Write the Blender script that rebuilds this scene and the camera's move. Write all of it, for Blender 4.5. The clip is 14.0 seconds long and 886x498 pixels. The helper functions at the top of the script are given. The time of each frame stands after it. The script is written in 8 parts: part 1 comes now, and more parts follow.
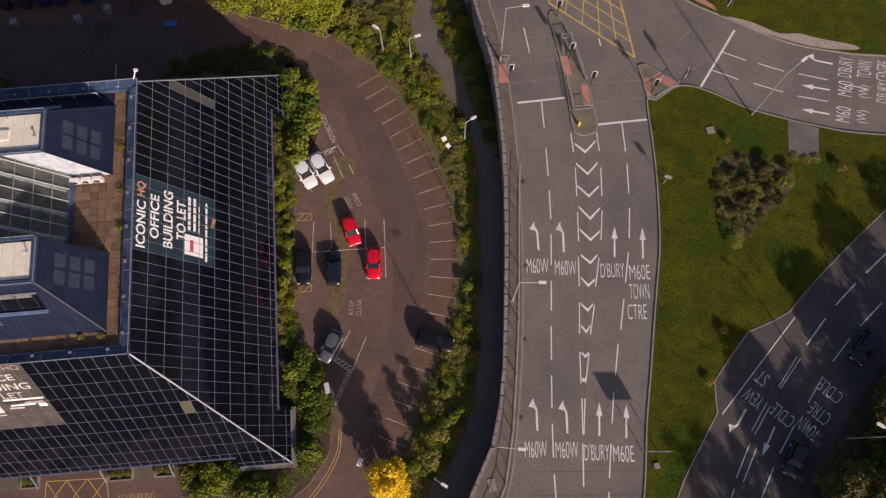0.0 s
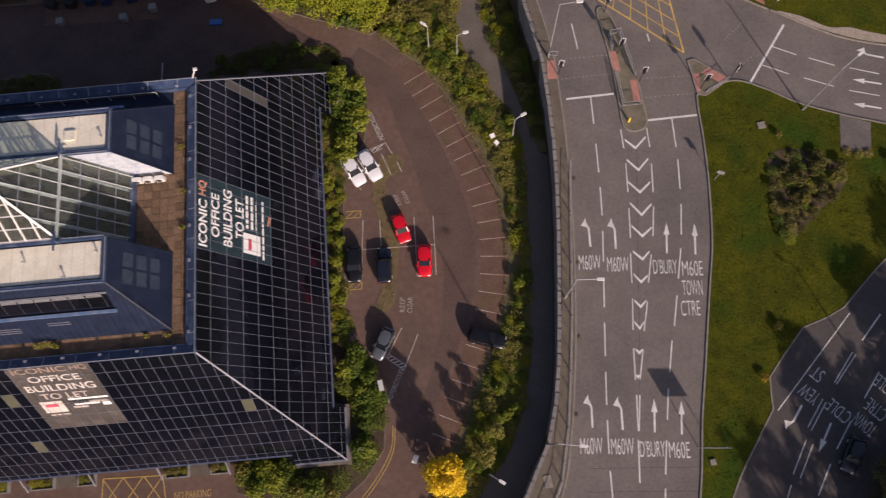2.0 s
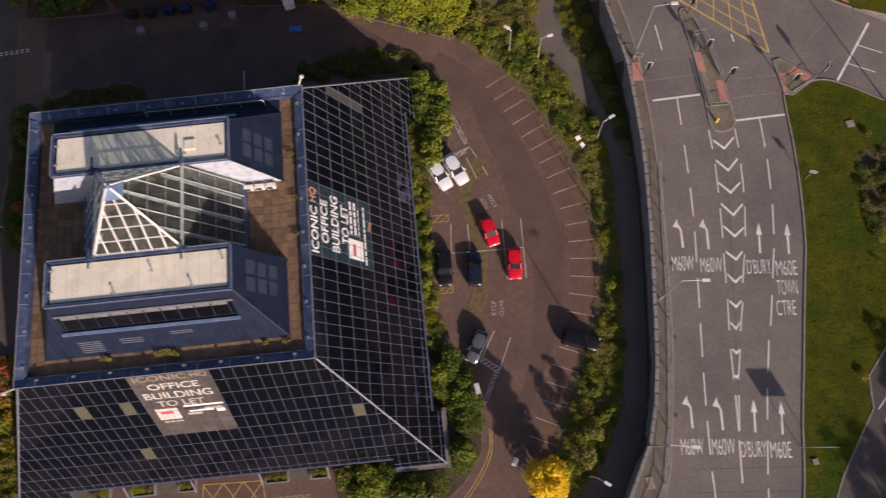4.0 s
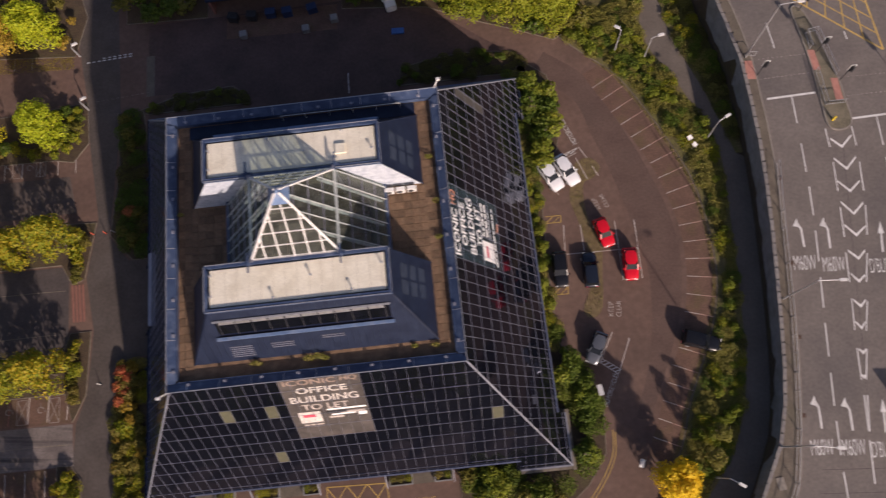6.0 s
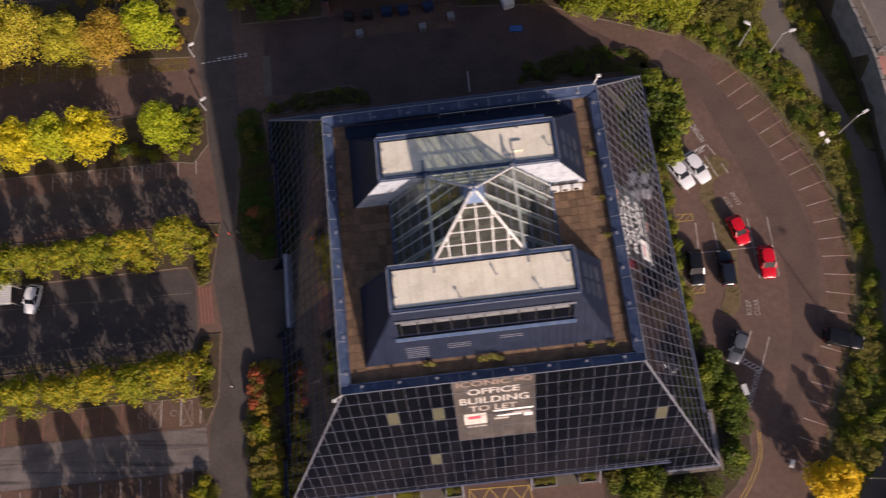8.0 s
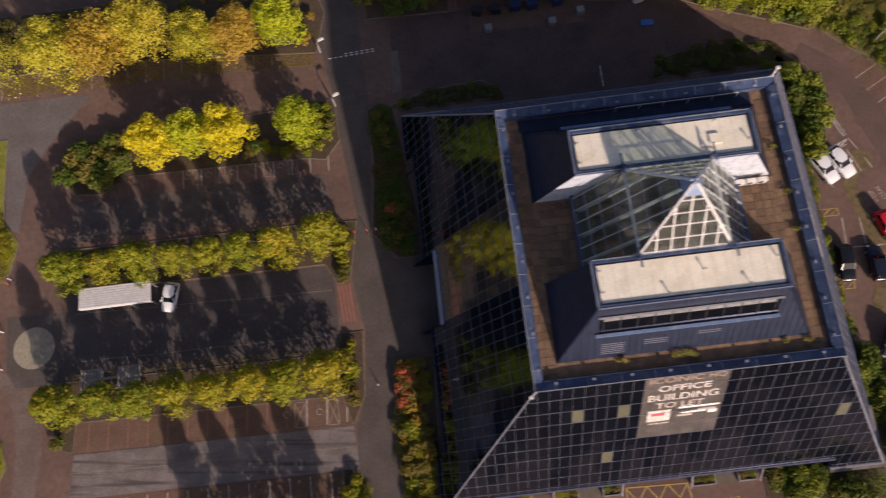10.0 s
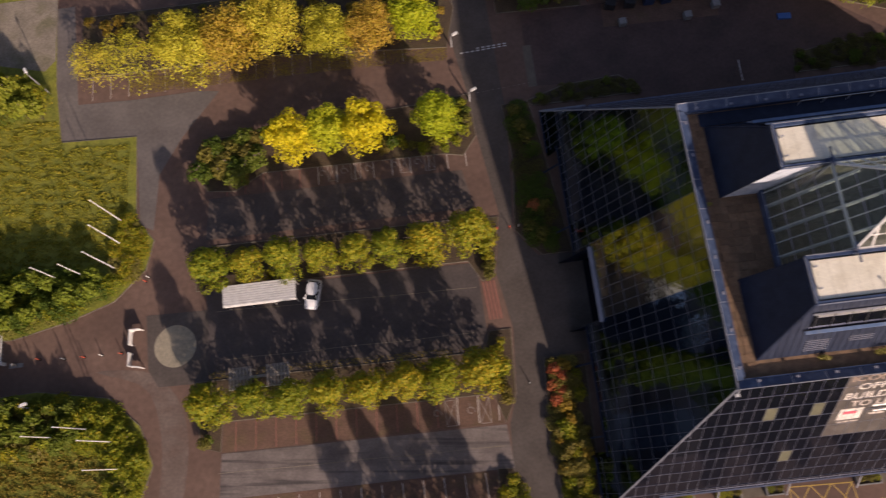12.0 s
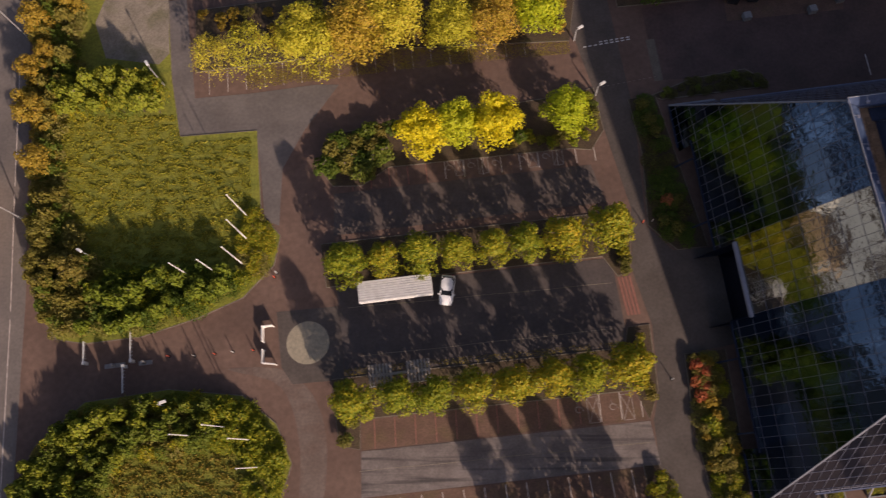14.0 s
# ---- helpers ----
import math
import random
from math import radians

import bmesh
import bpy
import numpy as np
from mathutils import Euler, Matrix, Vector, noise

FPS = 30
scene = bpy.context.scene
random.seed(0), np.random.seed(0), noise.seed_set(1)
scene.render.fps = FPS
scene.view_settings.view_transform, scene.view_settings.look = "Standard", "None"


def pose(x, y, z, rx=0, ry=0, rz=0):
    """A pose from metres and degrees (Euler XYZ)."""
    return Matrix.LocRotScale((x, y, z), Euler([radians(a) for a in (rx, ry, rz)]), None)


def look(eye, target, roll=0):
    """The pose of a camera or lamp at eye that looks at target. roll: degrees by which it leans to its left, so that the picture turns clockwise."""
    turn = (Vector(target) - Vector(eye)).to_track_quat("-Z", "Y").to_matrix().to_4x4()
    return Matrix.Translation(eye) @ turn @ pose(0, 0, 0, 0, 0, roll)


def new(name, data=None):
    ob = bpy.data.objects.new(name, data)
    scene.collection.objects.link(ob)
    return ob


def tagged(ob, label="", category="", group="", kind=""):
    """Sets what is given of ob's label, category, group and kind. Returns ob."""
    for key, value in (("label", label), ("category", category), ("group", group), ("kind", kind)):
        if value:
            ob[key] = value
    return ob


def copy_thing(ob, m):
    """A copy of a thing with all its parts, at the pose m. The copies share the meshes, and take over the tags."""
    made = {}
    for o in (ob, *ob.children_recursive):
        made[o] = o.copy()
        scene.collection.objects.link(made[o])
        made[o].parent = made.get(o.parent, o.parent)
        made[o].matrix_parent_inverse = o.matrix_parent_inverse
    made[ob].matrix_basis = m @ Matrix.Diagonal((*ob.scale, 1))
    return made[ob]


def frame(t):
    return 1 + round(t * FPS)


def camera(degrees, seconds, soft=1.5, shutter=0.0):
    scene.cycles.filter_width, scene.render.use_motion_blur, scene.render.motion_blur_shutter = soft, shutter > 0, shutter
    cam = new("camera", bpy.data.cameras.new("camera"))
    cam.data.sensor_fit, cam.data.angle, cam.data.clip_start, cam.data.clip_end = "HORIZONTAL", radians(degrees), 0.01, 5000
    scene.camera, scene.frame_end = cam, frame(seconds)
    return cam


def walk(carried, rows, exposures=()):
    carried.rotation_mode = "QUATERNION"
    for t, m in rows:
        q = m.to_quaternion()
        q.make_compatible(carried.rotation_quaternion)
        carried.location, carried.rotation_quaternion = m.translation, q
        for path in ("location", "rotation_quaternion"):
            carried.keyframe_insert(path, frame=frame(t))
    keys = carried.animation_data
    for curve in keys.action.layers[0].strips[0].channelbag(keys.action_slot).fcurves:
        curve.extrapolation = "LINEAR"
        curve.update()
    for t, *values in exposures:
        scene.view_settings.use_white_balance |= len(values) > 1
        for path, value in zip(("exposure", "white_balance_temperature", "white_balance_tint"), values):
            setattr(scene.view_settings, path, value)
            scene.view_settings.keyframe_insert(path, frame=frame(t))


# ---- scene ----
cam = camera(62.0, 14.0, soft=1.25, shutter=1.0)
PATH = [
    (0, (-7.479, 0.52, 83.95), (-7.513, 1.069, 82.027), -2.8),
    (0.5, (-8.417, 0.634, 83.89), (-8.449, 1.177, 81.965), -2.7),
    (1, (-9.496, 0.669, 83.903), (-9.534, 1.208, 81.977), -3.3),
    (1.5, (-10.872, 0.663, 83.992), (-10.916, 1.2, 82.066), -4.2),
    (2, (-12.583, 0.666, 84.118), (-12.635, 1.202, 82.192), -5.0),
    (2.5, (-14.626, 0.655, 84.271), (-14.684, 1.193, 82.345), -5.7),
    (3, (-17.046, 0.643, 84.408), (-17.107, 1.183, 82.483), -6.2),
    (5.5, (-31.633, 0.944, 85.139), (-31.717, 1.484, 83.215), -9.3),
    (6, (-35.057, 1.009, 85.175), (-35.146, 1.547, 83.251), -9.9),
    (6.5, (-38.747, 1.047, 85.187), (-38.838, 1.587, 83.264), -10.2),
    (7, (-42.537, 1.094, 85.165), (-42.629, 1.634, 83.242), -10.4),
    (7.5, (-46.428, 1.11, 85.114), (-46.522, 1.65, 83.191), -10.6),
    (8, (-50.428, 1.133, 85.049), (-50.522, 1.674, 83.126), -10.7),
    (10.5, (-71.499, 1.084, 84.858), (-71.596, 1.626, 82.935), -11.2),
    (11, (-75.717, 1.126, 84.81), (-75.816, 1.668, 82.888), -11.3),
    (11.5, (-80.002, 1.182, 84.725), (-80.101, 1.723, 82.802), -11.5),
    (12, (-84.275, 1.238, 84.681), (-84.374, 1.778, 82.758), -11.5),
    (12.5, (-88.542, 1.333, 84.65), (-88.642, 1.871, 82.727), -11.6),
    (13, (-92.768, 1.377, 84.609), (-92.87, 1.914, 82.685), -11.9),
    (13.5, (-96.923, 1.398, 84.586), (-97.02, 1.934, 82.662), -11.4),
    (14, (-101.022, 1.41, 84.591), (-101.099, 1.944, 82.665), -9.4),
]
walk(cam, [(t, look(eye, target, roll)) for t, eye, target, roll in PATH], [(0, 0.05, 6310, 27), (3, 0.1, 6290, 27), (8, 0.17, 6320, 27), (14, 0.23, 6720, 28)])

# ---- light ----
SUN_FROM = Vector((1.15, -2.12, 1.0)).normalized()
world = bpy.data.worlds.new("sky")
scene.world = world
world.use_nodes = True
wn = world.node_tree.nodes
sky = wn.new("ShaderNodeTexSky")
sky.sky_type = "NISHITA"
sky.sun_disc = False
sky.dust_density, sky.ozone_density = 2.2, 0.6
sky.sun_elevation = radians(22.5)
sky.sun_rotation = radians(151.5)
wn["Background"].inputs["Strength"].default_value = 0.08
world.node_tree.links.new(sky.outputs["Color"], wn["Background"].inputs["Color"])
sun_data = bpy.data.lights.new("sun", "SUN")
sun_data.energy, sun_data.angle, sun_data.color = 4.5, radians(0.9), (1.0, 0.86, 0.66)
sun = new("sun", sun_data)
sun.matrix_world = look(SUN_FROM * 200, (0, 0, 0))

# ---- materials ----


def surface(name, a, b, size=1.0, rough=0.85, fine=0.0, bump=0.0, bump_size=0.05, spot=None, spot_size=4.0, spot_amount=0.5, metal=0.0, spec=0.5, each=0.0, streak=None):
    """Two colours mixed by noise of the given size in metres, a finer grain, larger spots of a third colour and a fine relief."""
    m = bpy.data.materials.new(name)
    m.use_nodes = True
    nt = m.node_tree
    n, link = nt.nodes, nt.links.new
    p = n["Principled BSDF"]
    p.inputs["Roughness"].default_value, p.inputs["Metallic"].default_value = rough, metal
    p.inputs["Specular IOR Level"].default_value = spec
    co = n.new("ShaderNodeTexCoord").outputs["Object"]

    def noise_of(scale, detail=4.0):
        t = n.new("ShaderNodeTexNoise")
        t.inputs["Scale"].default_value, t.inputs["Detail"].default_value = scale, detail
        link(co, t.inputs["Vector"])
        return t.outputs["Fac"]

    def steep(value, lo, hi):
        r = n.new("ShaderNodeMapRange")
        r.inputs["From Min"].default_value, r.inputs["From Max"].default_value = lo, hi
        link(value, r.inputs["Value"])
        return r.outputs["Result"]

    def mixed(fac, one, two, how="MIX"):
        x = n.new("ShaderNodeMix")
        x.data_type, x.blend_type = "RGBA", how
        for socket, value in ((x.inputs[0], fac), (x.inputs[6], one), (x.inputs[7], two)):
            if hasattr(value, "is_linked"):
                link(value, socket)
            else:
                socket.default_value = value
        return x.outputs[2]

    col = mixed(steep(noise_of(1.0 / size), 0.35, 0.65), (*a, 1), (*b, 1))
    if spot:
        s = steep(noise_of(1.0 / spot_size, 6.0), 0.5, 0.7)
        k = n.new("ShaderNodeMath")
        k.operation = "MULTIPLY"
        k.inputs[1].default_value = spot_amount
        link(s, k.inputs[0])
        col = mixed(k.outputs[0], col, (*spot, 1))
    if streak:
        turned = n.new("ShaderNodeMapping")
        turned.inputs["Rotation"].default_value = (0, 0, radians(-5.7))
        turned.inputs["Scale"].default_value = (0.05, 0.9, 1)
        link(co, turned.inputs["Vector"])
        t = n.new("ShaderNodeTexNoise")
        t.inputs["Scale"].default_value, t.inputs["Detail"].default_value = 1.6, 5.0
        link(turned.outputs[0], t.inputs["Vector"])
        col = mixed(steep(t.outputs["Fac"], 0.52, 0.66), col, (*streak, 1))
    if fine:
        f = steep(noise_of(9.0 / size, 3.0), 0.3, 0.7)
        g = n.new("ShaderNodeMapRange")
        g.inputs["To Min"].default_value, g.inputs["To Max"].default_value = 1 - fine, 1 + fine
        link(f, g.inputs["Value"])
        col = mixed(1.0, col, g.outputs["Result"], "MULTIPLY")
    if each:
        o = n.new("ShaderNodeObjectInfo")
        g = n.new("ShaderNodeMapRange")
        g.inputs["To Min"].default_value, g.inputs["To Max"].default_value = 1 - each, 1 + each
        link(o.outputs["Random"], g.inputs["Value"])
        col = mixed(1.0, col, g.outputs["Result"], "MULTIPLY")
    link(col, p.inputs["Base Color"])
    if bump:
        b_ = n.new("ShaderNodeBump")
        b_.inputs["Strength"].default_value, b_.inputs["Distance"].default_value = bump, bump_size
        link(noise_of(1.0 / bump_size), b_.inputs["Height"])
        link(b_.outputs["Normal"], p.inputs["Normal"])
    return m


def leaf_material(name, cols, spread=0.35):
    """Leaves: colours vary from leaf to leaf and from plant to plant; some light comes through."""
    m = bpy.data.materials.new(name)
    m.use_nodes = True
    nt = m.node_tree
    n, link = nt.nodes, nt.links.new
    p = n["Principled BSDF"]
    p.inputs["Roughness"].default_value = 0.6
    p.inputs["Specular IOR Level"].default_value = 0.25
    ramp = n.new("ShaderNodeValToRGB")
    for k, c in enumerate(cols):
        e = ramp.color_ramp.elements[k] if k < 2 else ramp.color_ramp.elements.new(1.0)
        e.position, e.color = k / (len(cols) - 1), (*c, 1)
    geo, info = n.new("ShaderNodeNewGeometry"), n.new("ShaderNodeObjectInfo")
    add = n.new("ShaderNodeMath")
    add.operation = "MULTIPLY_ADD"
    add.inputs[1].default_value = 1 - spread
    link(info.outputs["Random"], add.inputs[0])
    less = n.new("ShaderNodeMath")
    less.operation = "MULTIPLY"
    less.inputs[1].default_value = spread
    link(geo.outputs["Random Per Island"], less.inputs[0])
    link(less.outputs[0], add.inputs[2])
    link(add.outputs[0], ramp.inputs["Fac"])
    link(ramp.outputs["Color"], p.inputs["Base Color"])
    tr = n.new("ShaderNodeBsdfTranslucent")
    link(ramp.outputs["Color"], tr.inputs["Color"])
    mix = n.new("ShaderNodeMixShader")
    mix.inputs[0].default_value = 0.3
    link(p.outputs[0], mix.inputs[1])
    link(tr.outputs[0], mix.inputs[2])
    link(mix.outputs[0], n["Material Output"].inputs["Surface"])
    return m


M = {
    "soil": surface("soil", (0.062, 0.043, 0.027), (0.085, 0.058, 0.034), 1.1, 0.95, 0.45, 0.6, 0.1, (0.075, 0.072, 0.026), 2.2, 0.6),
    "verge_soil": surface("verge_soil", (0.12, 0.1, 0.042), (0.13, 0.125, 0.035), 1.2, 0.95, 0.35, 0.6, 0.1, (0.17, 0.13, 0.06), 2.0, 0.7),
    "brown_asphalt": surface("brown_asphalt", (0.125, 0.076, 0.058), (0.155, 0.098, 0.075), 6.0, 0.9, 0.14, 0.3, 0.02, (0.098, 0.063, 0.05), 7.0, 0.75),
    "bay_asphalt": surface("bay_asphalt", (0.115, 0.066, 0.048), (0.15, 0.088, 0.062), 1.6, 0.92, 0.2, 0.4, 0.03, (0.12, 0.088, 0.04), 2.2, 0.6),
    "tyre_lane": surface("tyre_lane", (0.1, 0.062, 0.05), (0.125, 0.08, 0.063), 2.5, 0.9, 0.14, 0.3, 0.02, (0.085, 0.055, 0.046), 5.0, 0.6),
    "grey_pale": surface("grey_pale", (0.12, 0.105, 0.098), (0.155, 0.135, 0.125), 4.0, 0.9, 0.12, 0.3, 0.02, (0.1, 0.085, 0.078), 5.0, 0.6),
    "swept": surface("swept", (0.125, 0.09, 0.074), (0.165, 0.125, 0.105), 3.0, 0.9, 0.14, 0.3, 0.02, (0.13, 0.085, 0.068), 2.5, 0.9),
    "slip_asphalt": surface("slip_asphalt", (0.062, 0.053, 0.052), (0.08, 0.069, 0.067), 4.0, 0.85, 0.14, 0.25, 0.02, (0.1, 0.086, 0.078), 5.0, 0.7),
    "grey_asphalt": surface("grey_asphalt", (0.07, 0.057, 0.05), (0.092, 0.076, 0.067), 3.0, 0.9, 0.14, 0.3, 0.02, (0.098, 0.084, 0.077), 5.0, 0.6),
    "pale_asphalt": surface("pale_asphalt", (0.15, 0.125, 0.115), (0.2, 0.17, 0.158), 2.2, 0.9, 0.15, 0.3, 0.02, (0.11, 0.09, 0.085), 3.0, 0.8, streak=(0.07, 0.06, 0.058)),
    "black_asphalt": surface("black_asphalt", (0.066, 0.054, 0.053), (0.082, 0.068, 0.065), 3.0, 0.85, 0.14, 0.3, 0.02, (0.096, 0.078, 0.07), 4.0, 0.7),
    "road_asphalt": surface("road_asphalt", (0.146, 0.126, 0.114), (0.17, 0.147, 0.133), 3.0, 0.85, 0.12, 0.25, 0.02, (0.112, 0.099, 0.095), 9.0, 0.8),
    "footway": surface("footway", (0.115, 0.096, 0.076), (0.15, 0.127, 0.1), 1.2, 0.9, 0.15, 0.3, 0.03, (0.11, 0.10, 0.07), 3.0, 0.6),
    "path": surface("path", (0.125, 0.105, 0.088), (0.152, 0.128, 0.108), 3.0, 0.9, 0.1, 0.3, 0.02),
    "kerb": surface("kerb", (0.21, 0.19, 0.165), (0.28, 0.25, 0.215), 0.7, 0.9, 0.15, 0.2, 0.02),
    "grass": surface("grass", (0.17, 0.185, 0.022), (0.225, 0.225, 0.03), 2.2, 0.95, 0.25, 0.8, 0.12, (0.12, 0.14, 0.02), 1.8, 0.7),
    "lawn": surface("lawn", (0.041, 0.051, 0.0024), (0.074, 0.076, 0.0033), 2.2, 0.95, 0.34, 0.8, 0.1, (0.026, 0.058, 0.003), 5.0, 0.85, spec=0.15),
    "white_paint": surface("white_paint", (0.62, 0.61, 0.59), (0.74, 0.73, 0.71), 0.5, 0.8, 0.15, 0.1, 0.02, (0.4, 0.38, 0.37), 1.2, 0.35),
    "worn_paint": surface("worn_paint", (0.42, 0.36, 0.32), (0.6, 0.54, 0.5), 0.4, 0.85, 0.3, 0.1, 0.02, (0.2, 0.14, 0.12), 0.8, 0.7),
    "pink_paint": surface("pink_paint", (0.42, 0.25, 0.2), (0.55, 0.36, 0.3), 0.4, 0.85, 0.3, 0.1, 0.02, (0.24, 0.13, 0.1), 0.7, 0.6),
    "yellow_paint": surface("yellow_paint", (0.5, 0.33, 0.08), (0.62, 0.42, 0.12), 0.5, 0.85, 0.2, 0.1, 0.02, (0.25, 0.18, 0.09), 1.0, 0.5),
    "aisle_asphalt": surface("aisle_asphalt", (0.09, 0.069, 0.06), (0.118, 0.092, 0.079), 3.0, 0.9, 0.15, 0.3, 0.02, (0.07, 0.055, 0.05), 2.5, 0.8),
    # reddish asphalt darkened to deepen the pyramid's shade north of it
    "shaded_service_asphalt": surface("shaded_service_asphalt", (0.084, 0.051, 0.045), (0.108, 0.066, 0.057), 3.5, 0.9, 0.15, 0.3, 0.02, (0.064, 0.043, 0.037), 4.0, 0.8),
    "gravel": surface("gravel", (0.3, 0.25, 0.2), (0.4, 0.34, 0.28), 0.25, 0.95, 0.35, 0.6, 0.06, (0.18, 0.15, 0.1), 0.8, 0.6),
    "island_paving": surface("island_paving", (0.14, 0.122, 0.086), (0.185, 0.162, 0.115), 0.8, 0.9, 0.2, 0.3, 0.03, (0.1, 0.09, 0.06), 1.5, 0.7),
    "red_paving": surface("red_paving", (0.38, 0.17, 0.135), (0.46, 0.22, 0.175), 0.5, 0.9, 0.15, 0.2, 0.02),
    "concrete": surface("concrete", (0.21, 0.205, 0.205), (0.28, 0.272, 0.27), 1.0, 0.9, 0.15, 0.2, 0.03, (0.17, 0.16, 0.13), 2.5, 0.6),
    "galvanised": surface("galvanised", (0.45, 0.45, 0.46), (0.58, 0.58, 0.6), 0.3, 0.5, 0.1, metal=0.6),
    "white_metal": surface("white_metal", (0.68, 0.67, 0.65), (0.78, 0.77, 0.75), 0.5, 0.45, 0.08, spot=(0.5, 0.48, 0.44), spot_size=0.8, spot_amount=0.3),
    "dark_metal": surface("dark_metal", (0.02, 0.02, 0.022), (0.04, 0.04, 0.045), 0.3, 0.5, 0.1),
    "bark": surface("bark", (0.07, 0.055, 0.04), (0.12, 0.095, 0.07), 0.2, 0.95, 0.3, 0.7, 0.05),
}
M["glass_wall"] = surface("glass_wall", (0.038, 0.046, 0.08), (0.049, 0.058, 0.098), 4.0, 0.02, 0.0, metal=0.9, bump=0.016, bump_size=0.9)
M["blue_glass"] = surface("blue_glass", (0.032, 0.068, 0.145), (0.04, 0.08, 0.165), 5.0, 0.02, metal=1.0, bump=0.02, bump_size=0.9)
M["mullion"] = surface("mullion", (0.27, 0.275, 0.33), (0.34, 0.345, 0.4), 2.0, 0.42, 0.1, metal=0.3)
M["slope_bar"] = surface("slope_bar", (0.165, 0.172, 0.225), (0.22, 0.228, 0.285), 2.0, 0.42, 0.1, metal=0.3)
M["hip_metal"] = surface("hip_metal", (0.21, 0.22, 0.26), (0.27, 0.28, 0.33), 1.5, 0.5, 0.1, metal=0.2)
M["trim_metal"] = surface("trim_metal", (0.1, 0.12, 0.19), (0.15, 0.17, 0.25), 1.5, 0.4, 0.12, metal=0.2)
M["mirror_glass"] = surface("mirror_glass", (0.25, 0.27, 0.27), (0.29, 0.31, 0.3), 5.0, 0.02, metal=1.0, bump=0.02, bump_size=0.9)
M["blue_metal"] = surface("blue_metal", (0.036, 0.058, 0.12), (0.054, 0.082, 0.155), 1.4, 0.35, 0.12, spot=(0.14, 0.18, 0.27), spot_size=0.9, spot_amount=0.6)
M["blue_ledge"] = surface("blue_ledge", (0.12, 0.19, 0.33), (0.16, 0.24, 0.4), 2.0, 0.4, 0.1, spot=(0.3, 0.34, 0.42), spot_size=0.8, spot_amount=0.5)
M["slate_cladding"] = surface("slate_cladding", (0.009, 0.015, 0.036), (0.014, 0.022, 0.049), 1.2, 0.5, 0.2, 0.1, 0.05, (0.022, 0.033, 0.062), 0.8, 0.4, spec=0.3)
M["cream_roof"] = surface("cream_roof", (0.77, 0.72, 0.58), (0.85, 0.8, 0.66), 1.5, 0.75, 0.08, spot=(0.52, 0.45, 0.32), spot_size=1.6, spot_amount=0.4)
M["cream_joint"] = surface("cream_joint", (0.6, 0.55, 0.44), (0.7, 0.65, 0.52), 0.8, 0.8, 0.15)
M["terrace_tile"] = surface("terrace_tile", (0.14, 0.085, 0.052), (0.22, 0.14, 0.082), 0.7, 0.9, 0.2, 0.2, 0.03, (0.06, 0.045, 0.032), 1.3, 0.75, each=0.28)

def clear_glass(name, tint, amount):
    """Thin clear glazing: see-through, with mirror gloss and a film of dirt."""
    m = bpy.data.materials.new(name)
    m.use_nodes = True
    n, link = m.node_tree.nodes, m.node_tree.links.new
    a, b, mix = n.new("ShaderNodeBsdfTransparent"), n.new("ShaderNodeBsdfGlossy"), n.new("ShaderNodeMixShader")
    a.inputs["Color"].default_value = (*tint, 1)
    b.inputs["Roughness"].default_value = 0.04
    f, p, g = n.new("ShaderNodeLayerWeight"), n.new("ShaderNodeMath"), n.new("ShaderNodeMapRange")
    p.operation = "POWER"
    p.inputs[1].default_value = 3.0
    g.inputs["To Min"].default_value, g.inputs["To Max"].default_value = amount, 0.6
    link(f.outputs["Facing"], p.inputs[0])
    link(p.outputs[0], g.inputs[0])
    link(g.outputs[0], mix.inputs[0])
    link(a.outputs[0], mix.inputs[1])
    link(b.outputs[0], mix.inputs[2])
    # a thin film of dirt, streaky and uneven
    film_, c, d = n.new("ShaderNodeMixShader"), n.new("ShaderNodeBsdfDiffuse"), n.new("ShaderNodeTexNoise")
    c.inputs["Color"].default_value = (0.5, 0.53, 0.47, 1)
    d.inputs["Scale"].default_value = 1.3
    d.inputs["Detail"].default_value = 5
    e = n.new("ShaderNodeMapRange")
    e.inputs["From Min"].default_value, e.inputs["From Max"].default_value = 0.3, 0.7
    e.inputs["To Min"].default_value, e.inputs["To Max"].default_value = 0.035, 0.15
    link(n.new("ShaderNodeTexCoord").outputs["Object"], d.inputs["Vector"])
    link(d.outputs[0], e.inputs[0])
    link(e.outputs[0], film_.inputs[0])
    link(mix.outputs[0], film_.inputs[1])
    link(c.outputs[0], film_.inputs[2])
    link(film_.outputs[0], n["Material Output"].inputs["Surface"])
    return m


M["bin_blue"] = surface("bin_blue", (0.014, 0.03, 0.085), (0.022, 0.044, 0.11), 1.5, 0.5, 0.1)
M["atrium_bar"] = surface("atrium_bar", (0.42, 0.46, 0.45), (0.55, 0.58, 0.56), 1.5, 0.5, 0.1)
M["clear_glass"] = clear_glass("clear_glass", (0.7, 0.76, 0.7), 0.05)
M["car_glass"] = surface("car_glass", (0.008, 0.01, 0.014), (0.012, 0.015, 0.02), 1.0, 0.02, spec=0.25)
M["edging"] = surface("edging", (0.13, 0.11, 0.085), (0.2, 0.17, 0.13), 0.7, 0.9, 0.2)
M["disc"] = surface("disc", (0.26, 0.23, 0.17), (0.34, 0.3, 0.22), 0.4, 0.9, 0.25, 0.4, 0.04)
M["slate_window"] = surface("slate_window", (0.03, 0.042, 0.07), (0.042, 0.056, 0.088), 1.0, 0.25, 0.1)
M["blind"] = surface("blind", (0.075, 0.076, 0.048), (0.105, 0.102, 0.062), 0.5, 0.5, 0.1)
